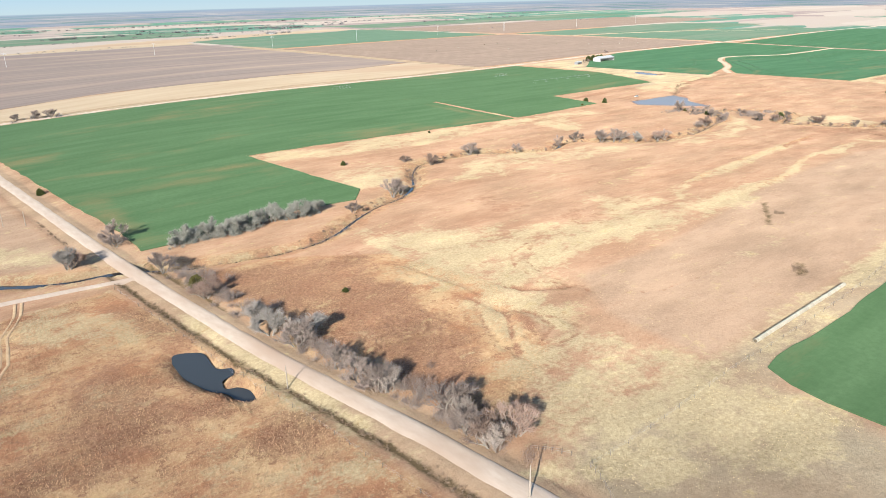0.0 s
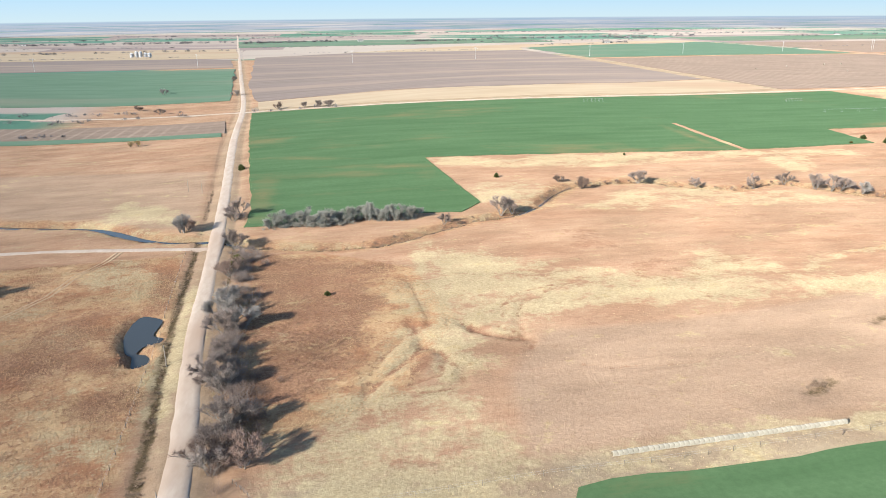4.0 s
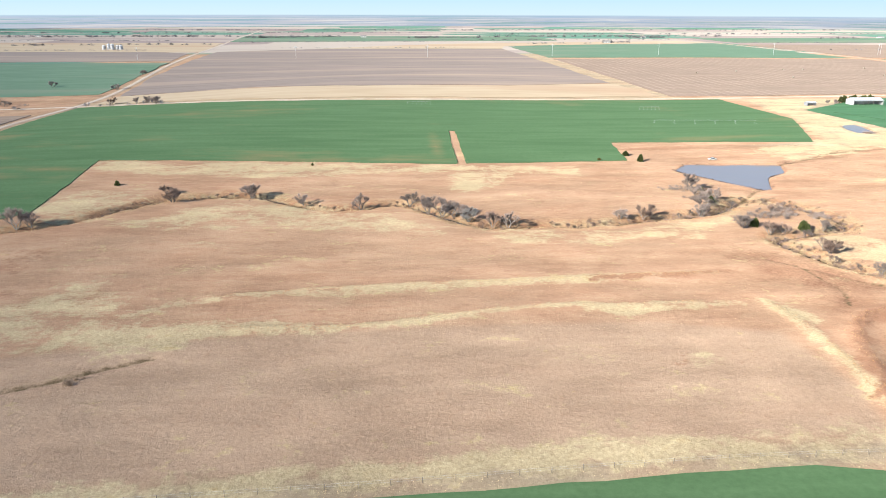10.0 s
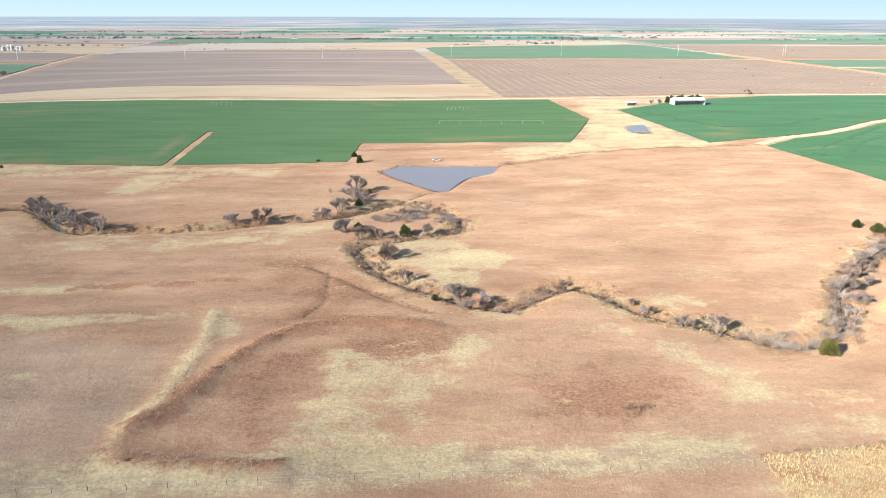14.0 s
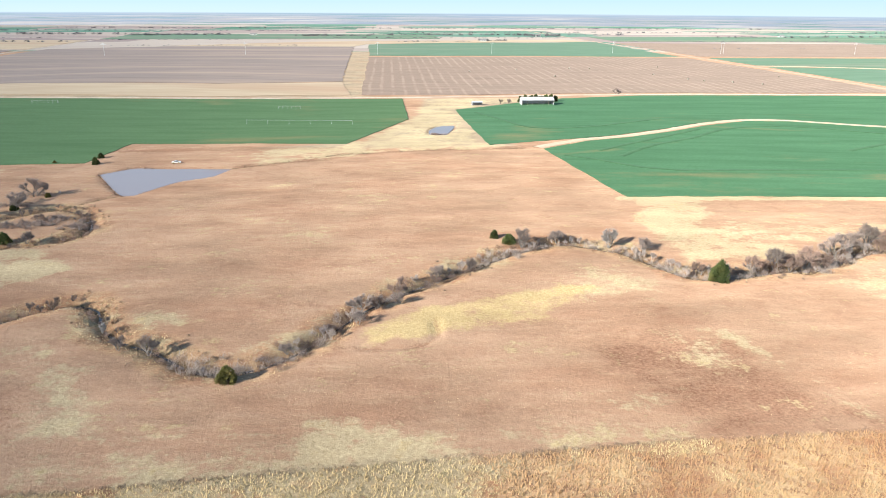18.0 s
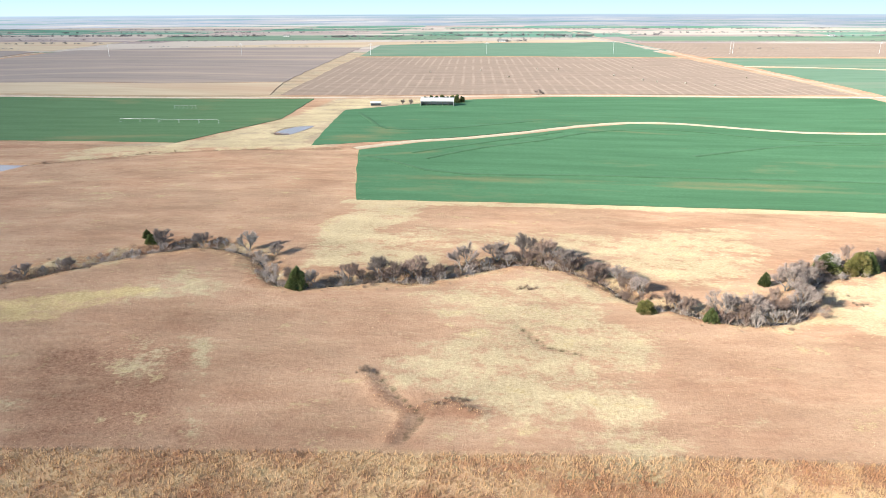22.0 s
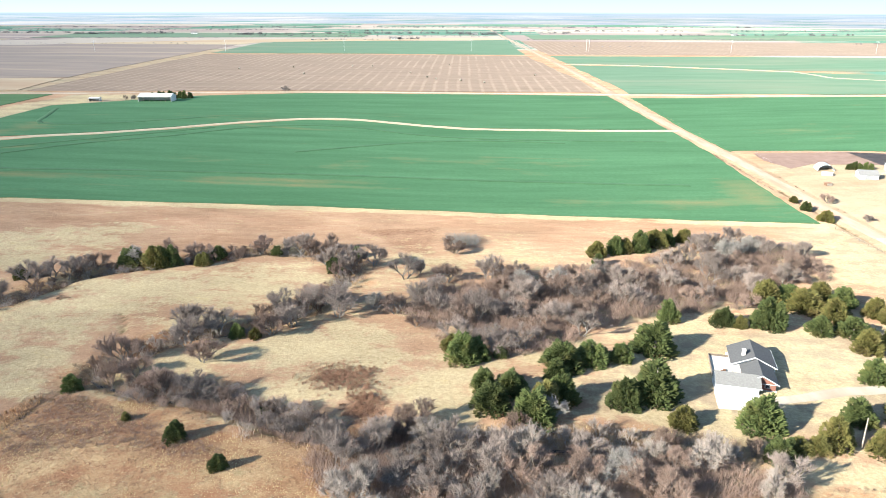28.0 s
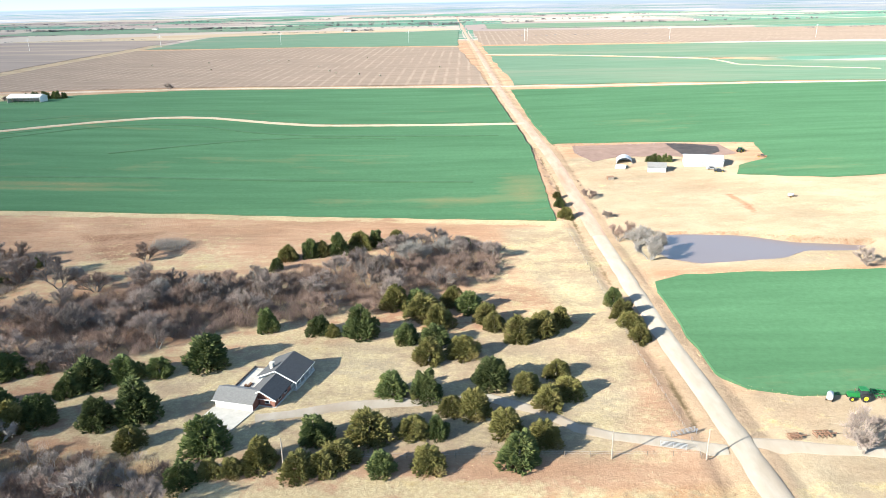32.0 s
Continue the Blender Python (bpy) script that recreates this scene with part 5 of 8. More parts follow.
def creek_water(line, width, label):
    z = base_height(line[:, 0], line[:, 1]) - 1.85
    d = np.gradient(line, axis=0)
    d /= np.linalg.norm(d, axis=1)[:, None]
    w = width * (0.75 + 0.35 * np.sin(np.arange(len(line)) * 0.45))
    verts, faces = [], []
    for i, (p, q) in enumerate(zip(line, d)):
        verts += [(p[0] - q[1] * w[i], p[1] + q[0] * w[i], z[i]), (p[0] + q[1] * w[i], p[1] - q[0] * w[i], z[i])]
        if i:
            faces.append((2 * i - 2, 2 * i - 1, 2 * i + 1, 2 * i))
    tagged(put_mesh("water", verts, faces, CREEK_WATER, smooth=True), label, "creek", kind="structure")


creek_water(CREEK[: len(CREEK) // 4], 2.0, "dark still creek water")
creek_water(CREEK[len(CREEK) // 4 :], 0.6, "narrow dark creek water")
creek_water(CREEK_MID, 0.4, "narrow dark creek water")
creek_water(CREEK_EAST, 0.5, "narrow dark creek water in a tree-lined channel")


# ---- far backdrop: the plain up to the horizon, haze painted into its glow ----
def backdrop():
    m = bpy.data.materials.new("hazy_distance")
    m.use_nodes = True
    nt = m.node_tree
    nt.nodes.remove(nt.nodes["Principled BSDF"])
    out = nt.nodes["Material Output"]
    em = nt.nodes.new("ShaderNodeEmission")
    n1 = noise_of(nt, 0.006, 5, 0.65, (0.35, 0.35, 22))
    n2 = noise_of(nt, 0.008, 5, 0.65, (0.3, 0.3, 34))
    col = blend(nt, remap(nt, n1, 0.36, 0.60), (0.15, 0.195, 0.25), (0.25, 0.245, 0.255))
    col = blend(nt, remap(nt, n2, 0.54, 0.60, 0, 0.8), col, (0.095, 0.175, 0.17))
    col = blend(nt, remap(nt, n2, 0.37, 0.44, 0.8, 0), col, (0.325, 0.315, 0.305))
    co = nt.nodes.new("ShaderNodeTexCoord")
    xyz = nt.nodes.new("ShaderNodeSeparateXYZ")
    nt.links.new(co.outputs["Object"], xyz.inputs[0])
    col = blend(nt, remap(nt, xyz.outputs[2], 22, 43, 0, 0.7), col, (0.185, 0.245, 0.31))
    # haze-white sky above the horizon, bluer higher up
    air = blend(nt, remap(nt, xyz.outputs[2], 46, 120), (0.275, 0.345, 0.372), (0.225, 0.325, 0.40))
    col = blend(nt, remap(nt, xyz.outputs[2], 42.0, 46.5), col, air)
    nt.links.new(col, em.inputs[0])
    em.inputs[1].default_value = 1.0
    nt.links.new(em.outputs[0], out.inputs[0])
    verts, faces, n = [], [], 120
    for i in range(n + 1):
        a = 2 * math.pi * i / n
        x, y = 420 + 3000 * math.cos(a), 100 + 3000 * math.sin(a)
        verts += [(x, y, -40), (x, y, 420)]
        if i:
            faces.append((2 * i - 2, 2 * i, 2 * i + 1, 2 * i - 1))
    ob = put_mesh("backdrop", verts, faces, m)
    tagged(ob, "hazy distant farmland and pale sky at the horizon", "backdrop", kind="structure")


backdrop()


# ---- trees ----
def triangles(name, v, material):
    me = bpy.data.meshes.new(name)
    n = len(v) // 3
    me.vertices.add(n * 3)
    me.vertices.foreach_set("co", np.ascontiguousarray(v, np.float32).ravel())
    me.loops.add(n * 3)
    me.loops.foreach_set("vertex_index", np.arange(n * 3))
    me.polygons.add(n)
    me.polygons.foreach_set("loop_start", np.arange(n) * 3)
    me.polygons.foreach_set("loop_total", np.full(n, 3))
    me.update(calc_edges=True)
    me.materials.append(material)
    return new(name, me)


def tube(verts, faces, a, b, ra, rb, sides=4):
    d = (b - a).normalized()
    u = d.orthogonal().normalized()
    w = d.cross(u)
    k = len(verts)
    for p, r in ((a, ra), (b, rb)):
        for i in range(sides):
            t = 2 * math.pi * i / sides
            verts.append(p + (u * math.cos(t) + w * math.sin(t)) * r)
    for i in range(sides):
        j = (i + 1) % sides
        faces.append((k + i, k + j, k + sides + j, k + sides + i))


def bare_tree_kind(seed, height, spread, material, twigs=4200, label="bare grey leafless tree", stems=3):
    """A leafless tree: forking limbs from one or more stems, a full crown of fine upright twigs."""
    rnd = random.Random(seed)
    root = new("bare_tree")
    verts, faces, tips = [], [], []

    def grow(p, d, length, r, depth):
        q = p + d * length
        tube(verts, faces, p, q, r, r * 0.68, 5 if depth == 0 else 3)
        if depth >= 1:
            tips.append((p, q, depth))
        if depth == 4:
            return
        for i in range(3 if depth < 2 else 2):
            turn = Vector((rnd.gauss(0, 1), rnd.gauss(0, 1), rnd.gauss(0.15, 0.5))).normalized()
            nd = (d * 0.8 + turn * 0.62 + Vector((0, 0, 0.16))).normalized()
            grow(q, nd, length * rnd.uniform(0.66, 0.92), r * 0.62, depth + 1)

    for k in range(stems):
        a = 6.28 * (k + rnd.random() * 0.6) / stems
        lean = 0.45 if stems > 1 else 0.08
        way = Vector((math.cos(a) * lean, math.sin(a) * lean, 1)).normalized()
        grow(Vector((0.1 * math.cos(a), 0.1 * math.sin(a), -0.4)), way, height * rnd.uniform(0.11, 0.17), height * 0.018, 0)
    top = max(v.z for v in verts)
    wide = max(max(abs(v.x), abs(v.y)) for v in verts)
    sx, sz = spread * 0.44 / wide, height * 0.90 / top
    squeeze = lambda v: Vector((v.x * sx, v.y * sx, v.z * sz if v.z > 0 else v.z))
    put_mesh("trunk", [squeeze(v) for v in verts], faces, BARK if material is not TWIG_PALE else TWIG_PALE, root)
    tv, tf = [], []
    weights = [t for t in tips for _ in range((0, 1, 1, 2, 2)[t[2]])]
    for _ in range(twigs):
        p, q, depth = rnd.choice(weights)
        s = squeeze(p.lerp(q, rnd.uniform(0.0, 1.0)))
        out = Vector((s.x, s.y, max(0.0, s.z - height * 0.4))).normalized()
        d = (out * 0.45 + Vector((rnd.gauss(0, 0.5), rnd.gauss(0, 0.5), rnd.gauss(0.55, 0.5)))).normalized()
        e = s + d * rnd.uniform(0.06, 0.19) * height
        if e.z < 0.1:
            continue
        side = d.cross(Vector((rnd.gauss(0, 1), rnd.gauss(0, 1), rnd.gauss(0, 1)))).normalized() * rnd.uniform(0.012, 0.034)
        k = len(tv)
        tv += [s - side, s + side, e]
        tf.append((k, k + 1, k + 2))
    put_mesh("crown", tv, tf, material, root)
    return tagged(root, label, "tree", "leafless trees")


def cedar_kind(seed, height, width, material, label="dark green eastern red cedar"):
    """A cedar: short trunk, lumpy crown of many small upswept sprays round an uneven cone."""
    rnd = random.Random(seed)
    root = new("cedar_tree")
    verts, faces = [], []
    tube(verts, faces, Vector((0, 0, -0.3)), Vector((0, 0, height * 0.8)), width * 0.04, 0.05, 6)
    put_mesh("trunk", verts, faces, BARK, root)
    tv, tf = [], []
    clumps = [(rnd.gauss(0, 0.25), rnd.gauss(0, 0.25), height * 0.74, width * 0.17, height * 0.24), (rnd.gauss(0, 0.2), rnd.gauss(0, 0.2), height * 0.55, width * 0.24, height * 0.34), (0, 0, height * 0.28, width * 0.36, height * 0.34)]
    for tier, n in ((0.14, 9), (0.36, 7), (0.56, 5), (0.70, 3)):
        for k in range(n):
            a = 6.28 * (k + rnd.uniform(-0.35, 0.35)) / n + tier * 9
            r = width * 0.37 * (1 - tier) ** 0.62 * rnd.uniform(0.65, 1.2)
            rc = width * rnd.uniform(0.10, 0.165) * (1.15 - 0.5 * tier)
            clumps.append((r * math.cos(a), r * math.sin(a), height * (tier + rnd.uniform(-0.05, 0.06)), rc, rc * rnd.uniform(1.2, 1.9)))
    for i in range(2700):
        cx, cy, cz, rc, hc = clumps[i % len(clumps)]
        d = Vector((rnd.gauss(0, 1), rnd.gauss(0, 1), rnd.gauss(0.25, 1))).normalized()
        k = rnd.uniform(0.75, 1.08)
        taper = 1 - 0.35 * max(0.0, d.z)
        p = Vector((cx + d.x * rc * k * taper, cy + d.y * rc * k * taper, max(0.12, cz + d.z * hc * k)))
        out = (Vector((p.x, p.y, 0)).normalized() * 0.6 + d * 0.5 + Vector((0, 0, rnd.uniform(0.3, 1.0)))).normalized()
        size = rnd.uniform(0.04, 0.08) * width
        t1 = out.orthogonal().normalized()
        t1 = (Matrix.Rotation(rnd.uniform(0, 6.28), 3, out) @ t1) * size * 0.45
        t2 = out.cross(t1)
        k = len(tv)
        tip = p + out * size * rnd.uniform(0.5, 1.1)
        back = p - out * size * 0.5
        tv += [back + t1, back - t1 * 0.5 + t2 * 0.87, back - t1 * 0.5 - t2 * 0.87, tip]
        tf += [(k, k + 1, k + 3), (k + 1, k + 2, k + 3), (k + 2, k, k + 3)]
    put_mesh("crown", tv, tf, material, root)
    return tagged(root, label, "tree", "cedar trees")


def along(line, every, spread, seed, keep=0.8, size=(0.8, 1.8)):
    rnd = random.Random(seed)
    out = []
    for a, b in zip(line[:-1], line[1:]):
        for i in range(max(1, int(np.linalg.norm(b - a) / every))):
            if rnd.random() < keep * (0.62 + 0.38 * math.sin(a[0] * 0.11 + a[1] * 0.07 + seed)):
                p = a + (b - a) * rnd.random()
                out.append((p[0] + rnd.gauss(0, spread), p[1] + rnd.gauss(0, spread), rnd.uniform(*size)))
    return out


def plant(kinds, places, seed, base_width, tall=(0.85, 1.2), sink=0.1):
    rnd = random.Random(seed)
    made = []
    xy = np.array([p[:2] for p in places], float)
    clear = np.minimum(line_distance(xy[:, 0], xy[:, 1], ROAD_WEST), line_distance(xy[:, 0], xy[:, 1], ROAD_EAST)) > 4.6
    for (x, y, w), ok in zip(places, clear):
        src = rnd.choice(kinds)
        if not ok:
            continue
        s = min(w, 10.0) / base_width
        k = rnd.uniform(*tall)
        m = Matrix.LocRotScale((x, y, max(ground_z(x, y), float(base_height(np.array([x]), np.array([y]))[0]) - 0.45) - sink), Euler((rnd.gauss(0, 0.05), rnd.gauss(0, 0.05), rnd.uniform(0, 6.28))), (s * rnd.uniform(0.85, 1.15), s * rnd.uniform(0.85, 1.15), s * k))
        ob = copy_thing(src, m)
        ob.matrix_basis = m
        made.append(ob)
    return made


CEDARS = [cedar_kind(100 + i, 6.0, 6.0, CEDAR) for i in range(4)] + [cedar_kind(110 + i, 5.6, 6.0, CEDAR_RUST, "bronze-green winter cedar tree") for i in range(3)]
BARES = [bare_tree_kind(200 + i, 5.8, 6.8, TWIG, stems=(3, 2, 4)[i]) for i in range(3)] + [bare_tree_kind(210 + i, 5.4, 6.8, TWIG_BROWN, 4200, "bare russet-brown leafless tree", 4 - i) for i in range(2)]
GROVE_KINDS = [bare_tree_kind(230 + i, 5.8, 6.0, TWIG_GREY, 4600, "silver-grey leafless tree in a grove", 3) for i in range(2)]
WILLOW = [bare_tree_kind(250, 5.6, 6.4, GRASS_PALE, 5200, "yellow weeping willow beside the field", 3)]
LIGHTS = [bare_tree_kind(240 + i, 5.6, 6.4, TWIG_LIGHT, 4000, "light brown leafless tree in a thicket", 3) for i in range(2)]
PALES = [bare_tree_kind(220 + i, 5.8, 6.8, TWIG_PALE, 5600, "pale whitish leafless tree", 3 + i) for i in range(2)]

CEDAR_HOUSE = [
    (828.4, 168.9, 6.5), (846, 150.5, 7.6), (842.4, 147.4, 7.6), (845.5, 160.4, 5.3), (847.7, 165.2, 8.1),
    (857.4, 148.6, 6.6), (863.5, 151.7, 9.7), (854.4, 167.8, 7.4), (861.1, 169.2, 6), (869.7, 174.7, 10.1),
    (866.6, 142.1, 6.2), (880.8, 141.4, 8.2), (878, 193.2, 6.5), (891, 191.6, 5.7), (894.8, 189.9, 4.2),
    (901.6, 189.8, 8.3), (912.9, 186.5, 6.8), (908.1, 207.7, 7.5)]
CEDAR_MID = [
    (916, 201.8, 8.8), (923.1, 209.4, 7.5), (927.6, 205.3, 6.7), (931.8, 197.9, 6.4), (933.8, 193.8, 4.9),
    (918.7, 176.2, 7), (926.2, 178.9, 7.7), (912, 160.9, 5.9), (918.9, 159.8, 6.4), (939.6, 187.8, 8.1),
    (945.2, 190.9, 7.6), (949.8, 195.8, 5.7), (932.1, 165.7, 7.2), (938.9, 163.3, 5.9), (945.9, 169.4, 5.5),
    (947.2, 161, 6.4), (942.8, 156.6, 5.7), (914.2, 207.5, 7.5), (920.6, 194.6, 7), (919.6, 184.9, 6.7)]
CEDAR_LOW = [
    (934.1, 147.5, 7), (940.9, 143.9, 6.3), (928.5, 153.4, 6.6), (924.1, 154.4, 4.5), (921.7, 146.4, 4.8),
    (917.1, 146.4, 5.9), (909.4, 145.4, 7.5), (905.1, 137.5, 6.1), (899.9, 144.4, 5.9), (899.1, 134.2, 6),
    (902.7, 135, 5), (912.7, 135.2, 4.9), (920.7, 136.1, 6), (935.9, 137.9, 7.1), (891.8, 136.4, 6.2),
    (887.7, 134, 4.1), (883.9, 133.9, 4.7), (880.1, 131.6, 5.7)]
CEDAR_BACK = [
    (868.4, 238.9, 4.5), (869.6, 248.7, 7.5), (876.3, 251.4, 6.6), (879.7, 253, 5.7), (885.1, 254, 7.5),
    (891.8, 259.7, 8.6), (896.2, 262.7, 5.8), (902.7, 265.5, 5.9), (925.9, 261, 4.7), (965.4, 208, 5.3),
    (966.1, 200.6, 5.9), (967.1, 195.3, 5.8), (967.9, 187.3, 5.5), (963.9, 291.4, 5.4), (963.7, 306.9, 4.6),
    (964.1, 319.5, 3.8), (974.8, 287.9, 3.2)]
CEDAR_WEST = [
    (747.2, 151.5, 3.9), (775.2, 133.5, 3.9), (785.9, 124.9, 3.2), (776.8, 178.6, 3.8), (834.3, 170.2, 3.2),
    (772.1, 178.9, 4.2), (723.1, 232.1, 7.7), (731.9, 230.1, 8.5), (734.9, 231.4, 7.5), (745.2, 232.2, 5.6),
    (764.9, 245.4, 3.8), (786.8, 228.7, 5.6), (791.6, 243.2, 4.6), (826.1, 167.4, 7.5), (823.6, 173.3, 5.9),
    (831.6, 146.4, 6.7), (830.5, 154.4, 5.9), (835.8, 153.4, 7), (839.3, 142.5, 7.6), (844.5, 150.3, 6.9),
    (847.9, 162.9, 3.7)]
CEDAR_CREEK = [
    (334.1, 251.4, 4.4), (317.7, 256.5, 3.3), (339.6, 189.7, 2.2), (321.4, 312.8, 2.7), (317.1, 293.6, 3.4),
    (428.2, 152.5, 5.2), (499.5, 247.5, 3.1), (503.7, 242.1, 4.5), (561.1, 206, 7.1), (658, 193.4, 5.4),
    (673.5, 188.5, 4.2), (747.5, 240.4, 4.6),
    (697.8, 215.7, 4.3), (694.1, 126.5, 3.2), (141.1, 375, 1.7), (294.3, 382.3, 2.3), (312.8, 394.2, 3.7),
    (315.6, 378.7, 4.1), (56, 338, 3), (-32.7, 195.6, 1.8), (-61, 233.7, 5), (-71.2, 391.8, 3.8),
    (-58.4, 129, 3.5), (763.5, 140, 2.0), (789, 142.4, 2.6), (817.4, 210.7, 3.4)]
BIG_CEDARS = [(-147.5, 213, 8.5), (-142.5, 216, 8.5), (-142.5, 211.5, 7.5), (-147, 218, 8), (-151, 215, 7)]
for i, places in enumerate((CEDAR_HOUSE, CEDAR_WEST, CEDAR_CREEK)):
    plant(CEDARS[:4] + CEDARS[:2] + CEDARS[4:5], places, 300 + i, 5.3, (0.66, 0.92))
for i, places in enumerate((CEDAR_MID, CEDAR_LOW, CEDAR_BACK)):
    plant(CEDARS[2:], places, 310 + i, 5.1, (0.64, 0.88))

plant(CEDARS[4:5], [(975.5, 286, 4.6)], 321, 5.2, (0.8, 1.0))
plant(CEDARS[:3], BIG_CEDARS, 320, 5.2, (0.9, 1.15))
BARE_PLACES = [
    [
    (-188.5, 719.4, 8.8), (-184.6, 831.4, 8.5), (-164.5, 685.7, 20.9), (-118.6, 929.1, 15.3),
    (-106.4, 802.8, 13.3), (-93.2, 685.2, 14.4), (-84.1, 281.2, 12.6), (-66, 297.4, 11.2), (-63.6, 254.9, 7.7),
    (-62.4, 223.2, 8.6), (-60.9, 193.4, 9), (-60.8, 185.8, 8), (-59.5, 175, 9.8), (-59.3, 147.2, 9.8),
    (-58.6, 157.4, 5.1), (-58.5, 133.4, 7.9), (-58.5, 654.2, 13.6), (-57.5, 126.6, 8.8), (-57.3, 141.8, 7.2),
    (-55.6, 111.5, 8.3), (-55.5, 175.3, 7), (-55.4, 117.7, 6.4), (-53.2, 125.1, 7.8), (-50, 110.9, 6.3),
    (-35.9, 648.2, 9.6), (-23.1, 639.3, 9.4), (-14.5, 633.4, 15.5), (15.2, 266, 7.9)],
    [
    (41.2, 275.1, 11.8), (46.1, 276.2, 8.2), (83.1, 322.9, 7.9), (89.2, 308.2, 10), (121.1, 315.4, 10.1),
    (144.6, 302.5, 8.5), (169.1, 293.4, 9.4), (188.9, 299.3, 9.7), (196.4, 286.8, 10.5), (201.5, 282.6, 14.1),
    (205.9, 281.6, 11.5), (211.1, 274.2, 10.1), (219.4, 265.4, 8.8), (225.4, 264.7, 8.8), (271, 272, 9.6),
    (280.6, 272.8, 14.6), (304.3, 273.2, 10.9), (309.7, 285, 11.8), (313, 254.9, 12.2), (315.2, 314.7, 17.1),
    (315.6, 303.4, 12.1), (317.1, 293.6, 11.7), (318.8, 246.8, 9.7), (324.9, 248.7, 10), (326.9, 223.5, 10.9),
    (327.3, 227.1, 11), (332.3, 204.7, 6.8), (334.6, 275.9, 6.7)],
    [
    (341.6, 250.8, 8.2), (345.8, 192.2, 9.4), (347.6, 181.9, 6.2), (352.7, 186.2, 6), (374.9, 192.9, 6.8),
    (392.9, 178, 4.2), (399.8, 168.2, 6.6), (407.6, 166.1, 8.3), (439.2, 165.3, 5.5), (448, 175.8, 5.9),
    (455, 187.9, 9.4), (455.1, 180.6, 6.6), (459.5, 190.1, 8.5), (465.5, 192.4, 6.8), (465.5, 199.4, 10),
    (477.2, 207.7, 7), (477.2, 212.3, 9), (487.7, 217.6, 7.2), (507.8, 239.8, 11.6), (520.7, 242.4, 11.6),
    (537.4, 238.9, 11.3), (547.9, 234.1, 9.2), (558.8, 212.6, 8.4), (575.6, 213.6, 8.5), (584.3, 216.5, 10.3),
    (588.3, 214.4, 9.8), (594.5, 217.1, 10.5), (608.9, 225.4, 12.7)],
    [
    (619.8, 233.9, 11.4), (628.8, 237.4, 11.7), (636.3, 235.3, 11.8), (641.7, 227.8, 11.5), (649.4, 220.9, 11.4),
    (655.9, 216.5, 9.4), (659.9, 207.8, 9.2), (667.3, 197.9, 7.9), (677.8, 192.6, 10.6), (686.6, 193.1, 10.5),
    (692.2, 195.3, 12.1), (699.4, 197.7, 12.2), (702.5, 213, 13.1), (706.2, 218, 10), (710.1, 218.1, 9.4),
    (711.8, 223.4, 10.2), (714.5, 226.1, 9.6), (723.8, 232.2, 8.8), (732.7, 235.8, 10.8), (741.9, 239.4, 11),
    (751.4, 165.2, 9.1), (756.9, 158.9, 7.9), (759.3, 246.9, 13.3), (760.6, 182.8, 10.1), (762.1, 173.6, 11.2),
    (764.7, 151.6, 11.2), (767.1, 181.4, 8.6), (769.2, 164.9, 14.6)],
    [
    (772.5, 248, 9.7), (773.5, 149.6, 10.9), (779.5, 193.8, 10.5), (779.9, 181, 8.5), (781.2, 245.8, 9.7),
    (784, 185.8, 9), (785.6, 197.1, 12.7), (785.7, 229.3, 14.6), (787, 200.3, 9.2), (792.7, 229.8, 14.8),
    (793.1, 197.7, 14.6), (794.3, 192.6, 11.8), (797.9, 235.6, 11.4), (808.5, 195.3, 8.8), (808.7, 223.2, 13.1),
    (814, 199, 13.5), (821.1, 220.5, 11.6), (823.2, 249.1, 12), (838.8, 218.8, 13.8), (851, 218.8, 10.1),
    (910.2, 241.9, 12.3), (976.2, 233.3, 13.8), (977.7, 317.7, 7.1), (978.1, 263.1, 11.7), (979.2, 289.6, 4.3),
    (995.3, 141.6, 12.8), (1043.7, 233, 7.7)],
]
for i, places in enumerate(BARE_PLACES):
    low = [(x, y, w * (0.7 if 230 < x < 560 else 1.5 if x < -40 and y < 260 else 1.15 if x < -40 else 1.12 if x > 740 else 0.88)) for x, y, w in places]
    plant(BARES * 4 + PALES[:1], low, 330 + i, 5.8, (0.62, 0.9))


def scatter(poly, count, gap, seed):
    rnd = random.Random(seed)
    p = np.array(poly, float)
    out = []
    for _ in range(count * 30):
        x, y = rnd.uniform(p[:, 0].min(), p[:, 0].max()), rnd.uniform(p[:, 1].min(), p[:, 1].max())
        if inside(np.array([x]), np.array([y]), poly)[0] and all(math.hypot(x - a, y - b) > gap for a, b, _ in out):
            out.append((x, y, rnd.uniform(6, 9)))
            if len(out) == count:
                break
    return out


WOOD_NORTH = [(813.8, 194.3), (820.3, 214.5), (832, 221.7), (845, 226.2), (864.5, 224.2), (874.9, 236.6), (891.8, 252.2), (915.2, 261.3), (932.1, 260), (939.2, 239.2), (934.1, 224.9), (910, 219.7), (904.1, 201.5), (878.1, 197), (854.1, 186.6), (829.4, 181.3)]
WOOD_FRINGE = [(809.0, 197.0), (819.3, 175.3), (832.4, 168.3), (842.8, 171.2), (851.8, 177.1), (861.0, 186.6), (871.2, 197.2), (861.0, 213.4), (832.8, 213.5), (815.2, 209.1)]
WOOD_SOUTH = [(798.2, 127.4), (806, 136.5), (816.4, 140.4), (830.7, 132), (845, 132), (859, 131), (876, 127), (878.8, 120), (874.9, 107.2), (845, 104), (812.5, 109.2)]
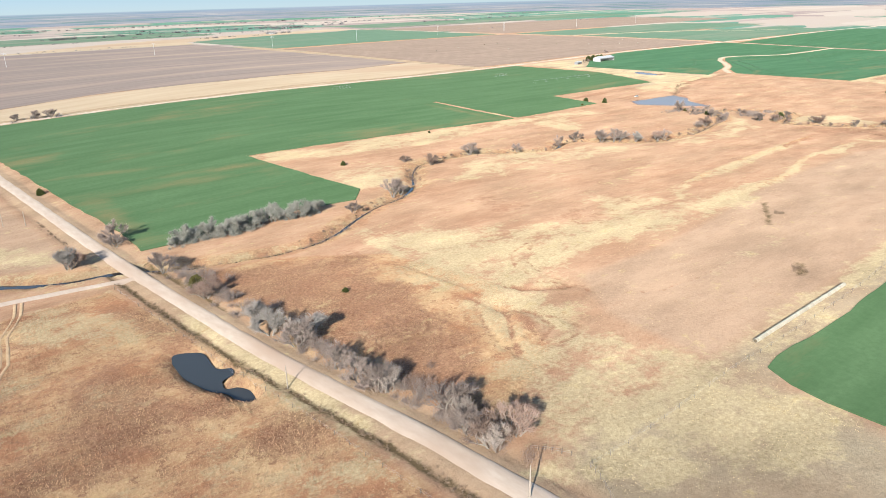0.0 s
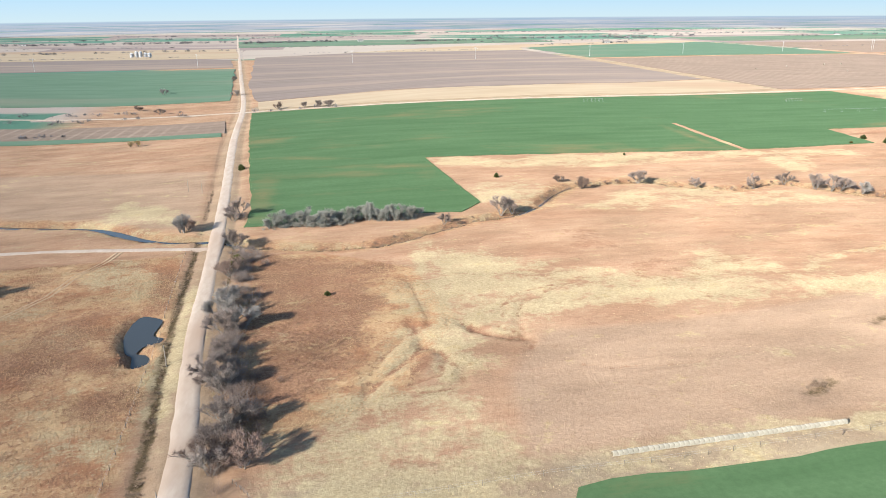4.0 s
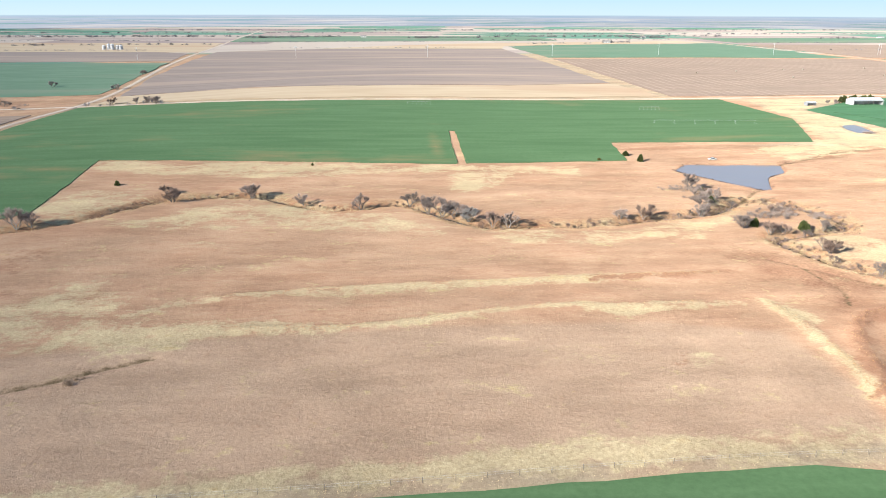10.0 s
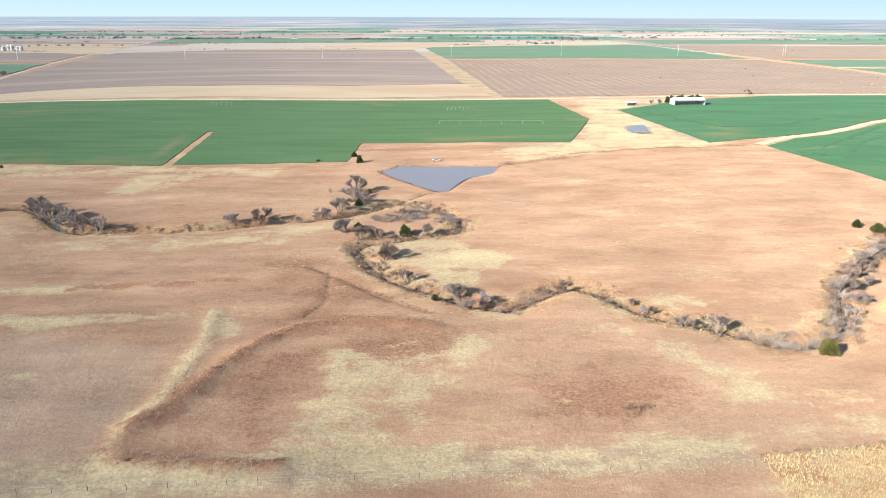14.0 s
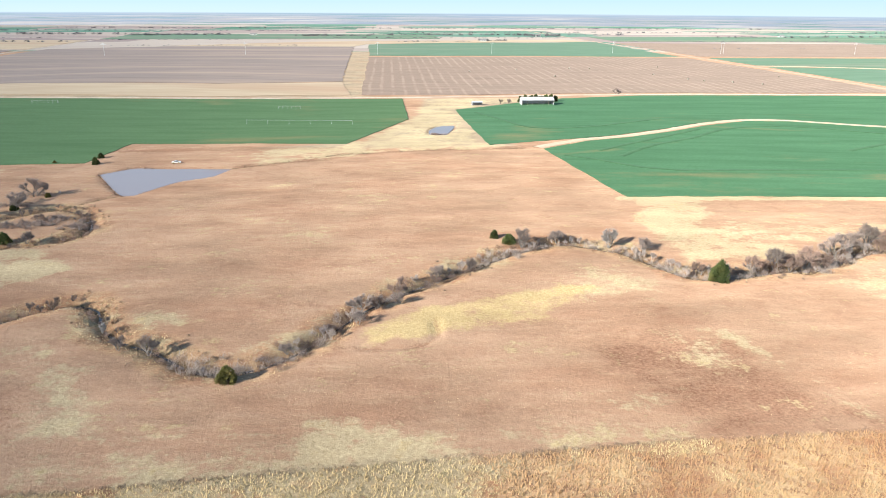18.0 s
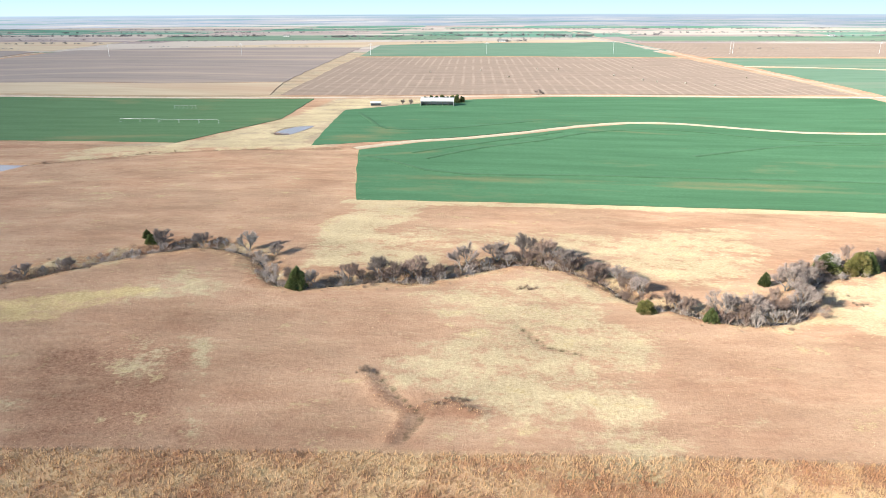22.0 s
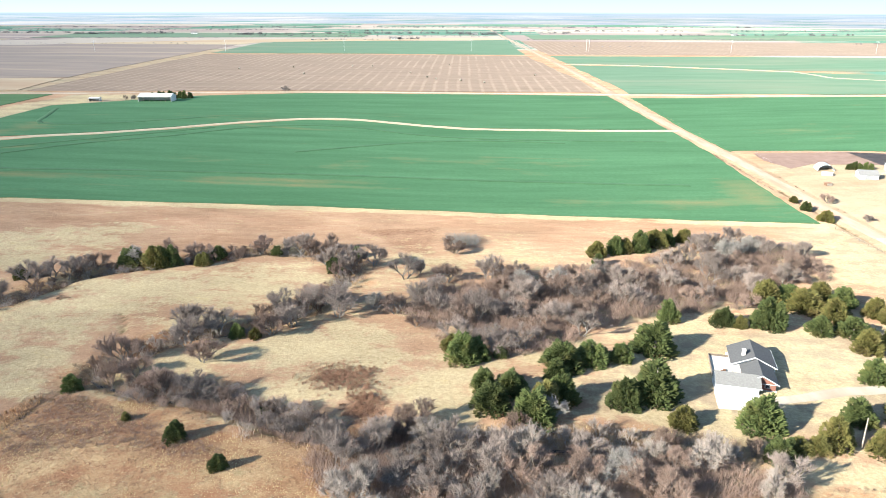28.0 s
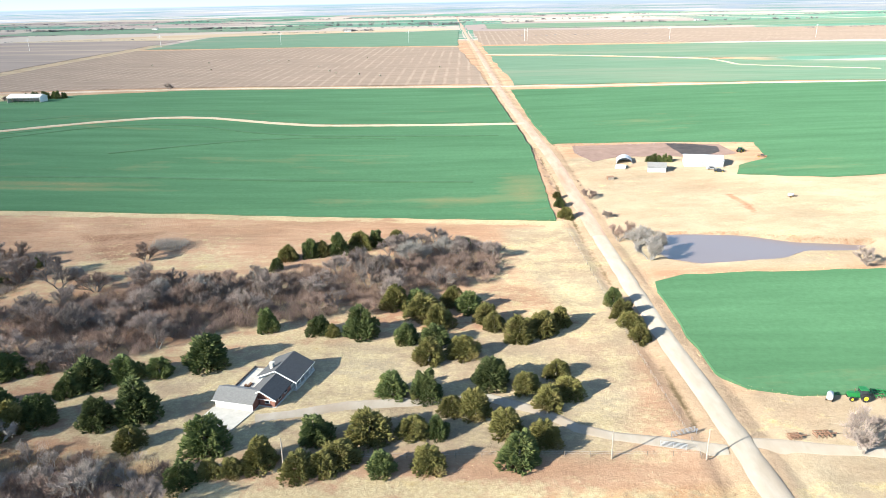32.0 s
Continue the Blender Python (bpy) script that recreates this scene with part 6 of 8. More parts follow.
WOOD_WEST = [(754, 152.1), (765.1, 157.3), (779.4, 150.8), (792.4, 143.7), (804.1, 138.5), (800.1, 131.3), (789.8, 137.2), (778.1, 144.3), (765.7, 145.6)]
plant(BARES, scatter(WOOD_NORTH, 48, 4.4, 401), 341, 5.2, (0.7, 0.95))
plant(LIGHTS + BARES + PALES[1:], scatter(WOOD_SOUTH, 44, 3.8, 402), 342, 5.2, (0.6, 0.95))
plant(PALES, [(841.3, 214.9, 8), (852, 217.2, 7.5), (911.8, 244, 9), (920, 250, 7), (812.5, 227.5, 7), (842.3, 143.2, 6), (803.1, 197, 6), (866, 226, 6)], 345, 5.8, (0.85, 1.1))
plant(PALES, [(982.5, 256.0, 11.5), (983.5, 243.0, 11), (987, 249.5, 9)], 349, 5.8, (0.7, 0.9))
plant(BARES, [(561.0, 595.8, 5), (554.1, 596.1, 4.5), (669.2, 655.9, 8)], 350, 5.8, (0.7, 0.95))
plant(BARES, scatter(WOOD_FRINGE, 20, 4.4, 404), 346, 5.2, (0.6, 0.85))
plant(BARES, scatter(WOOD_WEST, 16, 3.2, 403), 343, 8.0, (0.5, 0.8))
def saplings(line, every, spread, sizes, seed, lo=-1e9, hi=1e9):
    """Places for small trees along a line, in uneven groups."""
    return [(x, y, w) for x, y, w in along(line, every, spread, seed, 0.85, sizes) if lo < x < hi]


def sapling_belt(kinds, places, seed, base_width, tall, material, label):
    """Small trees too many to count: their limbs and twigs in one mesh."""
    rng = np.random.default_rng(seed)
    shapes = []
    for kind in kinds:
        tris = []
        for ob in kind.children:
            me = ob.data
            me.calc_loop_triangles()
            co, idx = np.empty(len(me.vertices) * 3), np.empty(len(me.loop_triangles) * 3, int)
            me.vertices.foreach_get("co", co)
            me.loop_triangles.foreach_get("vertices", idx)
            t = co.reshape(-1, 3)[idx].reshape(-1, 9)
            tris.append(t[:: 2] if ob.name.startswith("crown") else t)
        shapes.append(np.concatenate(tris).reshape(-1, 3))
    xy = np.array([p[:2] for p in places])
    z = np.maximum(land(xy[:, 0], xy[:, 1]), base_height(xy[:, 0], xy[:, 1]) - 0.6)
    out = []
    for (x, y, w), h in zip(places, z):
        v = shapes[rng.integers(len(shapes))]
        a, k = rng.uniform(0, 6.28), w / base_width
        c, sn = math.cos(a) * k, math.sin(a) * k
        out.append(np.stack([v[:, 0] * c - v[:, 1] * sn + x, v[:, 0] * sn + v[:, 1] * c + y, v[:, 2] * k * rng.uniform(*tall) + h - 0.1], -1))
    return tagged(triangles("saplings", np.concatenate(out), material), label, "saplings", kind="stuff")


sapling_belt(BARES + LIGHTS, saplings(CREEK_EAST, 2.4, 1.9, (3.0, 6.0), 361, 556), 361, 5.6, (0.8, 1.15), TWIG_BROWN, "russet-grey leafless saplings lining the creek")
sapling_belt(LIGHTS, saplings(CREEK_EAST, 2.8, 2.0, (2.4, 5.0), 365, 556), 365, 5.6, (0.8, 1.15), TWIG_LIGHT, "light grey leafless saplings lining the creek")
sapling_belt(BARES[3:] + LIGHTS, saplings(CREEK_EAST, 2.4, 1.6, (2.0, 3.8), 362, 440, 556), 362, 5.6, (0.8, 1.15), TWIG_LIGHT, "thin leafless saplings beside the creek")
sapling_belt(BARES, saplings(CREEK_MID, 3.2, 1.5, (1.6, 3.2), 363), 363, 5.6, (0.6, 0.9), TWIG, "low leafless saplings along the winding creek")
sapling_belt(BARES, saplings(CREEK, 4.0, 1.5, (1.4, 2.8), 364, 100), 364, 5.6, (0.55, 0.85), TWIG_BROWN, "low leafless saplings along the ditch")
GROVE = [(-52 + 2.75 * i, 275.5 + 2 * math.sin(i * 0.6) + 2.0 * (i % 2), 7.0 + 1.2 * (i % 3)) for i in range(22)]
plant(LIGHTS, [(-60.6, 195.7, 6.5), (-58.7, 176.5, 7), (-56.5, 151.5, 6), (-56.5, 140.9, 7), (-55.5, 110.2, 7.5), (-53.7, 121.3, 6)], 347, 5.6, (0.8, 1.05))
plant(CEDARS[4:5], [(-58.4, 128.9, 3.6)], 348, 5.3, (1.1, 1.3))
plant(PALES[:1], [(-85.5, 281.2, 10.0)], 352, 5.8, (0.8, 0.95))
plant(BARES[:1], [(-67.4, 293.7, 8.0)], 353, 5.8, (0.6, 0.75))
plant(WILLOW, [(-143.7, 490.8, 6.0), (-147.7, 489.8, 5.0)], 351, 5.8, (0.7, 0.9))
plant(GROVE_KINDS, GROVE, 344, 5.3, (0.65, 0.8))
for kind in CEDARS + BARES + PALES + GROVE_KINDS + LIGHTS + WILLOW:
    for ob in (*kind.children_recursive, kind):
        bpy.data.objects.remove(ob)


# ---- brush and standing grass ----
def slivers(name, clumps, material, label, category, per=110, seed=1):
    """Leafless shrubs: clumps of (x, y, size), all twigs in one mesh."""
    rng = np.random.default_rng(seed)
    xy = np.array([q[:2] for q in clumps], float)
    clear = np.minimum(line_distance(xy[:, 0], xy[:, 1], ROAD_WEST), line_distance(xy[:, 0], xy[:, 1], ROAD_EAST)) > 4.6
    clumps = [q for q, ok in zip(clumps, clear) if ok]
    c = np.repeat(np.array(clumps, float), per, axis=0)
    n = len(c)
    z0 = np.repeat(land(np.array([q[0] for q in clumps]), np.array([q[1] for q in clumps])), per)
    size = c[:, 2] * rng.uniform(0.6, 1.2, n)
    a, lean = rng.uniform(0, 2 * np.pi, n), rng.uniform(0.1, 1.0, n)
    foot = np.stack([c[:, 0] + rng.normal(0, 0.3, n) * c[:, 2], c[:, 1] + rng.normal(0, 0.3, n) * c[:, 2], z0 - 0.05 + rng.uniform(0, 0.5, n) * size], -1)
    tip = foot + np.stack([np.cos(a) * lean, np.sin(a) * lean, 0.25 + rng.uniform(0.2, 0.9, n)], -1) * size[:, None] * 0.75
    side = np.stack([-np.sin(a + 0.6), np.cos(a + 0.6), np.zeros(n)], -1) * (rng.uniform(0.010, 0.026, n) * (0.7 + 0.3 * c[:, 2]))[:, None]
    v = np.stack([foot - side, foot + side, tip], 1).reshape(-1, 3)
    return tagged(triangles(name, v, material), label, category, kind="stuff")


slivers("brush", along(CREEK[len(CREEK) // 4 :], 0.9, 1.7, 501, 0.75, (0.6, 1.6)), TWIG_BROWN, "low leafless brush along the creek", "brush", seed=1)
slivers("brush", along(CREEK_MID, 0.7, 1.9, 502, 0.85, (0.8, 2.0)), TWIG_BROWN, "grey leafless brush along the winding creek", "brush", seed=2)
slivers("brush", along(CREEK_EAST, 0.6, 2.0, 503, 0.9, (1.0, 2.6)), TWIG_LIGHT, "dense leafless brush lining the creek", "brush", seed=3)
slivers("brush", along(CREEK_EAST, 0.8, 2.3, 513, 1.1, (1.0, 2.3)), TWIG_BROWN, "russet leafless saplings along the creek", "brush", seed=13)
slivers("brush", along(CREEK_MID, 0.45, 3.2, 523, 0.9, (0.4, 1.2)), BRUSH, "rank brown weeds on the creek banks", "brush", 80, 41)
slivers("brush", along(CREEK_EAST, 0.45, 3.2, 524, 0.9, (0.4, 1.2)), BRUSH, "rank brown weeds on the tree-lined banks", "brush", 80, 42)
slivers("brush", along(CREEK[len(CREEK) // 4 :], 0.6, 2.8, 525, 0.8, (0.3, 0.9)), BRUSH, "rank brown weeds along the ditch", "brush", 60, 43)
slivers("brush", [(x, y, w * 0.40) for x, y, w in scatter(WOOD_NORTH, 420, 1.2, 504)], TWIG_BROWN, "dense grey leafless wood understorey", "brush", 230, 4)
slivers("brush", [(x, y, w * 0.36) for x, y, w in scatter(WOOD_SOUTH, 330, 1.2, 505)], TWIG_BROWN, "tangled grey leafless thicket", "brush", 170, 5)
slivers("brush", [(x, y, w * 0.34) for x, y, w in scatter(WOOD_FRINGE, 200, 1.2, 514)], TWIG_BROWN, "leafless undergrowth at the wood edge", "brush", 150, 14)
slivers("brush", [(x, y, w * 0.32) for x, y, w in scatter(WOOD_WEST, 110, 1.0, 506)], TWIG_BROWN, "russet leafless thicket", "brush", 120, 6)
def heap(x, y, a, b, count, size, seed):
    rnd = random.Random(seed)
    out = []
    for _ in range(count):
        out.append((x + a * 0.55 * rnd.gauss(0, 1), y + b * 0.55 * rnd.gauss(0, 1), rnd.uniform(*size)))
    return out


ROADSIDE = [(-60, 108), (-58, 120), (-57, 135), (-59, 150), (-60, 175), (-61, 200), (-61, 225), (-63, 250)]
slivers("brush", along(np.array(ROADSIDE, float) + np.array([2.5, 0.0]), 0.5, 2.2, 507, 1.3, (1.4, 2.9)), TWIG, "leafless roadside thicket", "brush", 170, 7)
slivers("brush", along(np.array(ROADSIDE[:4], float) + np.array([6.0, 0.0]), 0.7, 2.4, 517, 1.2, (1.4, 2.8)), TWIG_BROWN, "dark russet roadside thicket", "brush", 150, 27)
slivers("brush", heap(-40, 160, 14, 11, 420, (0.35, 0.85), 17), RUST_WEEDS, "dark russet scrub in a hollow beside the road", "brush", 40, 17)
slivers("brush", [(821 + 2.2 * (i % 5), 258 + 2.0 * (i // 5), 2.6) for i in range(25)], TWIG_PALE, "pale grey thorn thicket in the pasture", "brush", 150, 8)
slivers("brush", heap(800.5, 158.5, 7, 5.5, 420, (0.35, 0.9), 18) + heap(807, 146, 3.5, 8, 300, (0.35, 0.9), 19), RUST_WEEDS, "rust-coloured dead weeds round a hollow", "brush", 60, 9)
for k, (x, y, r) in enumerate([(314.9, 317.5, 5), (314.3, 299.2, 4), (340.5, 278.3, 5), (351.1, 267.3, 4), (337.3, 269.7, 5), (327.1, 270.5, 5)]):
    slivers("brush", heap(x, y, r * 1.4, r * 0.8, 26, (0.9, 1.9), 60 + k), TWIG, "dark leafless brush on the creek loop", "brush", 130, 60 + k)
slivers("brush", along(np.array([p[:2] for p in GROVE]), 0.5, 1.6, 515, 0.9, (1.2, 2.6)), TWIG_GREY, "silver-grey undergrowth of the grove", "brush", 150, 21)
slivers("brush", heap(492.5, 449, 4, 2, 24, (0.9, 1.9), 71), TWIG_BROWN, "brown brush beside the stock pond", "brush", 110, 71)
slivers("brush", [(x, y, w * 0.09) for x, y, w in scatter([(743, 134.9), (741.2, 148.5), (745.5, 151), (756.2, 145.6), (772.6, 137.8), (785.6, 129.9), (779.6, 127.7), (767.4, 131.1), (757.1, 129.9), (748.3, 126.7)], 420, 0.5, 531)], TWIG_BROWN, "low grey-brown scrub below the thicket", "brush", 44, 46)
slivers("brush", [(x, y, w * 0.07) for x, y, w in scatter([(-59.1, 234.9), (-13.8, 223.3), (-13.9, 206.1), (-21.2, 197.6), (-19.9, 179), (-24.2, 160.9), (-29.8, 149.4), (-32, 136.2), (-42.5, 132.5), (-49.2, 136.5), (-56.6, 188.1)], 560, 0.9, 532)], RUST_WEEDS, "patchy russet scrub beside the road", "brush", 40, 47)
slivers("weeds", along(RIDGE_LINES[0], 0.35, 1.3, 541, 1.1, (0.35, 0.9)), RUST_WEEDS, "rank rust weeds on the curved earth berm", "brush", 40, 48)
slivers("weeds", along(RIDGE_LINES[1], 0.3, 1.2, 542, 1.1, (0.35, 0.9)), RUST_WEEDS, "rank rust weeds on a low straight berm", "brush", 40, 49)
slivers("brush", along(RIVULET, 0.6, 1.1, 511, 0.9, (0.4, 1.0)), BRUSH, "rank weeds along the small rivulet", "brush", 60, 18)
slivers("brush", along(np.array(POND_SHORE[7:] + POND_SHORE[:3], float), 0.7, 0.9, 512, 0.8, (0.4, 1.1)), TWIG_BROWN, "reeds and brush round the pond", "brush", 60, 19)
slivers("brush", along(np.array([(965.5, 300), (964.5, 340), (963.5, 390), (961, 440), (957.5, 500), (954, 560), (949, 630)]), 0.8, 0.7, 526, 0.75, (0.4, 1.1)), TWIG_BROWN, "dark dead weeds along the red road", "brush", 60, 44)
slivers("brush", along(np.array([(976, 300), (976, 400), (971, 480), (965, 560), (958, 630)]), 1.0, 0.7, 527, 0.6, (0.4, 1.0)), BRUSH, "rust weeds along the road edge", "brush", 60, 45)
slivers("brush", along(ROAD_WEST[:12] + np.array([-6.4, 0.0]), 0.5, 0.6, 510, 0.8, (0.3, 0.7)), BRUSH, "rank dead weeds in the roadside ditch", "brush", 70, 10)
for k, (x, y, r) in enumerate(((64.1, 113.8, 1.3), (113.9, 145.3, 1.6), (375.3, 131.0, 1.4), (627.8, 209.3, 1.6), (717.8, 200.8, 1.0), (608.8, 144.5, 2.2), (588.2, 157.6, 1.5), (-135.8, 153.9, 1.8))):
    rnd_k = random.Random(520 + k)
    slivers("shrub", [(x + rnd_k.gauss(0, 1.0) * r, y + rnd_k.gauss(0, 0.7) * r, rnd_k.uniform(0.5, 1.0)) for _ in range(int(9 * r))], BRUSH, "low dead brown brush clump in the pasture", "brush", 90, 30 + k)


def grass(name, places, material, label, tall=(0.35, 0.8), seed=1):
    """Tufts of two leaning blades each at x, y."""
    rng = np.random.default_rng(seed)
    x, y = np.repeat(places[:, 0], 2), np.repeat(places[:, 1], 2)
    n = len(x)
    z = np.repeat(land(places[:, 0], places[:, 1]), 2)
    hgt = rng.uniform(*tall, n)
    a = rng.uniform(0, 2 * np.pi, n)
    w = rng.uniform(0.035, 0.09, n) * (0.5 + hgt)
    side = np.stack([np.cos(a) * w, np.sin(a) * w, np.zeros(n)], -1)
    foot = np.stack([x + rng.normal(0, 0.12, n), y + rng.normal(0, 0.12, n), z - 0.06], -1)
    lean = rng.uniform(0.1, 0.6, n) * hgt
    tip = foot + np.stack([-np.sin(a) * lean, np.cos(a) * lean, hgt * rng.uniform(0.5, 0.9, n) + 0.06], -1)
    v = np.stack([foot - side, foot + side, tip], 1).reshape(-1, 3)
    return tagged(triangles(name, v, material), label, "grass", kind="stuff")


def sown(poly, density, seed, patchy=0.0):
    rng = np.random.default_rng(seed)
    p = np.array(poly, float)
    lo, hi = p.min(0), p.max(0)
    q = rng.uniform(lo, hi, (int((hi - lo).prod() * density), 2))
    q = q[inside(q[:, 0], q[:, 1], poly)]
    if patchy:
        q = q[soft_noise(q[:, 0], q[:, 1], 7.0, seed * 0.37) + rng.normal(0, 0.4, len(q)) > patchy - 0.5]
    d = np.minimum(line_distance(q[:, 0], q[:, 1], ROAD_WEST), line_distance(q[:, 0], q[:, 1], ROAD_EAST))
    keep = d > 3.6
    for poly in (POND_SHORE, SMALL_POND, EAST_POND):
        keep &= ~inside(q[:, 0], q[:, 1], poly)
    return q[keep]


SOUTH_WEST = [(-150, 78), (-71, 78), (-72, 120), (-75, 200), (-82, 248), (-120, 250), (-170, 250), (-170, 120)]
grass("tall_grass", sown(SOUTH_WEST, 3.8, 601), GRASS_RUST, "tall rust and straw bluestem grass", (0.25, 0.6), 11)
grass("tall_grass", sown(TALL_AREAS[1], 2.6, 602), GRASS_RUST, "rough rust-brown grass beside the road", (0.25, 0.55), 12)
EAST_BAND = [(390, 84), (390, 114), (455, 121), (520, 126), (585, 127), (650, 127), (689, 125), (734, 127), (742, 148), (767, 147), (803, 127), (845, 118), (878, 122), (965, 130), (965, 84)]
east = sown(EAST_BAND, 4.6, 603)
mixed = soft_noise(east[:, 0], east[:, 1], 9.0, 1.7) + (520 - east[:, 0]) / 90 > 0.1
low = east[:, 0] > 744
grass("rough_grass", east[low & (soft_noise(east[:, 0], east[:, 1], 6.0, 2.9) > 0)], GRASS_RUST, "short tan and russet grass below the thicket", (0.15, 0.4), 33)
grass("rough_grass", east[low & (soft_noise(east[:, 0], east[:, 1], 6.0, 2.9) <= 0)], GRASS_PALE, "short straw grass below the thicket", (0.15, 0.4), 34)
grass("tall_grass", east[~mixed & ~low], GRASS, "tall rust and straw grass along the boundary", (0.4, 1.05), 13)
grass("tall_grass", east[mixed], GRASS_PALE, "tall bleached straw grass along the boundary", (0.35, 0.9), 23)
grass("tall_grass", sown([(-52, 80), (-50, 97), (80, 101), (390, 118), (390, 110), (270, 107), (150, 100), (60, 93), (-2, 88), (-5, 70)], 1.5, 604, 0.2), GRASS_PALE, "bleached straw grass strip", (0.12, 0.3), 14)
# dark slivers added to stand in for the tall grass's shadow line
slivers("weeds", along(np.array(EAST_BAND[1:9] + EAST_BAND[11:14], float), 0.3, 0.45, 516, 1.0, (0.35, 0.8)), BRUSH, "ragged dark slivers for the shadow along the grass edge", "brush", 24, 22)
bank = np.array([q[:2] for q in along(CREEK[len(CREEK) // 4 :], 0.06, 2.7, 605, 1.0) + along(CREEK_MID, 0.035, 2.9, 606, 1.1) + along(CREEK_EAST, 0.035, 2.9, 607, 1.1)])
grass("bank_grass", bank[::2], GRASS_PALE, "rank straw grass on the creek banks", (0.25, 0.7), 15)
grass("bank_grass", bank[1::2], GRASS_RUST, "rank russet grass on the creek banks", (0.25, 0.75), 25)
ridge = np.array([q[:2] for k in range(7) for q in along(RIDGE_LINES[k], 0.12, 1.0 + 0.5 * (k < 2), 610 + k, 1.0)])
grass("ridge_grass", ridge, GRASS, "rank rust grass on berms and terraces", (0.2, 0.5), 16)
PASTURE_WIDE = [(-50, 110), (280, 170), (330, 110), (960, 130), (960, 280), (560, 300), (530, 390), (300, 370), (30, 380), (-40, 260)]
grass("pasture_grass", sown(PASTURE_WIDE, 0.3, 620, 0.35), GRASS_PALE, "short bleached tufts in the pasture", (0.08, 0.2), 17)
fringe = np.array([q[:2] for poly in (WHEAT_EAST_LOW, WHEAT_WEST, WHEAT_FARM) for q in along(np.array(poly + poly[:1], float), 0.25, 0.6, 630, 1.0)])
fringe = fringe[fringe[:, 1] < 420]
grass("field_edge_grass", fringe, GRASS_PALE, "straw grass fringe round the wheat", (0.3, 0.6), 18)


# ---- buildings ----
def box(bm, x0, x1, y0, y1, z0, z1):
    v = [bm.verts.new(p) for p in ((x0, y0, z0), (x1, y0, z0), (x1, y1, z0), (x0, y1, z0), (x0, y0, z1), (x1, y0, z1), (x1, y1, z1), (x0, y1, z1))]
    for f in ((3, 2, 1, 0), (4, 5, 6, 7), (0, 1, 5, 4), (1, 2, 6, 5), (2, 3, 7, 6), (3, 0, 4, 7)):
        bm.faces.new([v[i] for i in f])


def boxes(*rows):
    bm = bmesh.new()
    for r in rows:
        box(bm, *r)
    return bm


def gable_roof(bm, x0, x1, y0, y1, eave, ridge, axis, thick=0.18, ridge_at=None):
    """Two slabs meeting in a ridge along axis 'x' or 'y'."""
    mid = ridge_at if ridge_at is not None else ((y0 + y1) / 2 if axis == "x" else (x0 + x1) / 2)
    for s in (0, 1):
        if axis == "x":
            e = (y0, y1)[s]
            low, high = [(x0, e), (x1, e)], [(x1, mid), (x0, mid)]
        else:
            e = (x0, x1)[s]
            low, high = [(e, y0), (e, y1)], [(mid, y1), (mid, y0)]
        pts = [(*p, eave) for p in low] + [(*p, ridge) for p in high]
        a = [bm.verts.new(p) for p in pts]
        b = [bm.verts.new((p[0], p[1], p[2] - thick)) for p in pts]
        bm.faces.new(a)
        bm.faces.new(b[::-1])
        for i in range(4):
            j = (i + 1) % 4
            bm.faces.new((a[j], a[i], b[i], b[j]))
    bmesh.ops.recalc_face_normals(bm, faces=bm.faces[:])


def gable_end(bm, axis, at, a, b, eave, ridge, mid, thick=0.15):
    """A triangle of wall under the roof."""
    t = thick / 2
    tri = [(a, eave), (b, eave), (mid, ridge)]
    lay = lambda o: [bm.verts.new((at + o, u, z) if axis == "y" else (u, at + o, z)) for u, z in tri]
    f, k = lay(-t), lay(t)
    bm.faces.new(f)
    bm.faces.new(k[::-1])
    for i in range(3):
        j = (i + 1) % 3
        bm.faces.new((f[i], f[j], k[j], k[i]))
    bmesh.ops.recalc_face_normals(bm, faces=bm.faces[:])


def placed(name, x, y, turn, label, category, sink=0.05):
    root = new(name)
    root.matrix_basis = Matrix.LocRotScale((x, y, ground_z(x, y) - sink), Euler((0, 0, radians(turn))), None)
    return tagged(root, label, category)


def window(parent, x0, x1, y0, y1, z0, z1):
    """A window proud of its wall: frame, pane and sill."""
    along_x = (x1 - x0) > (y1 - y0)
    w = part("window", boxes((x0, x1, y0, y1, z0, z1)), WHITE, parent)
    g = 0.07
    if along_x:
        part("pane", boxes((x0 + g, x1 - g, y0 - 0.02, y1 + 0.02, z0 + g, z1 - g)), GLASS, w)
    else:
        part("pane", boxes((x0 - 0.02, x1 + 0.02, y0 + g, y1 - g, z0 + g, z1 - g)), GLASS, w)
    part("sill", boxes((x0 - 0.05, x1 + 0.05, y0 - 0.05, y1 + 0.05, z0 - 0.08, z0 - 0.004)), WHITE, w)


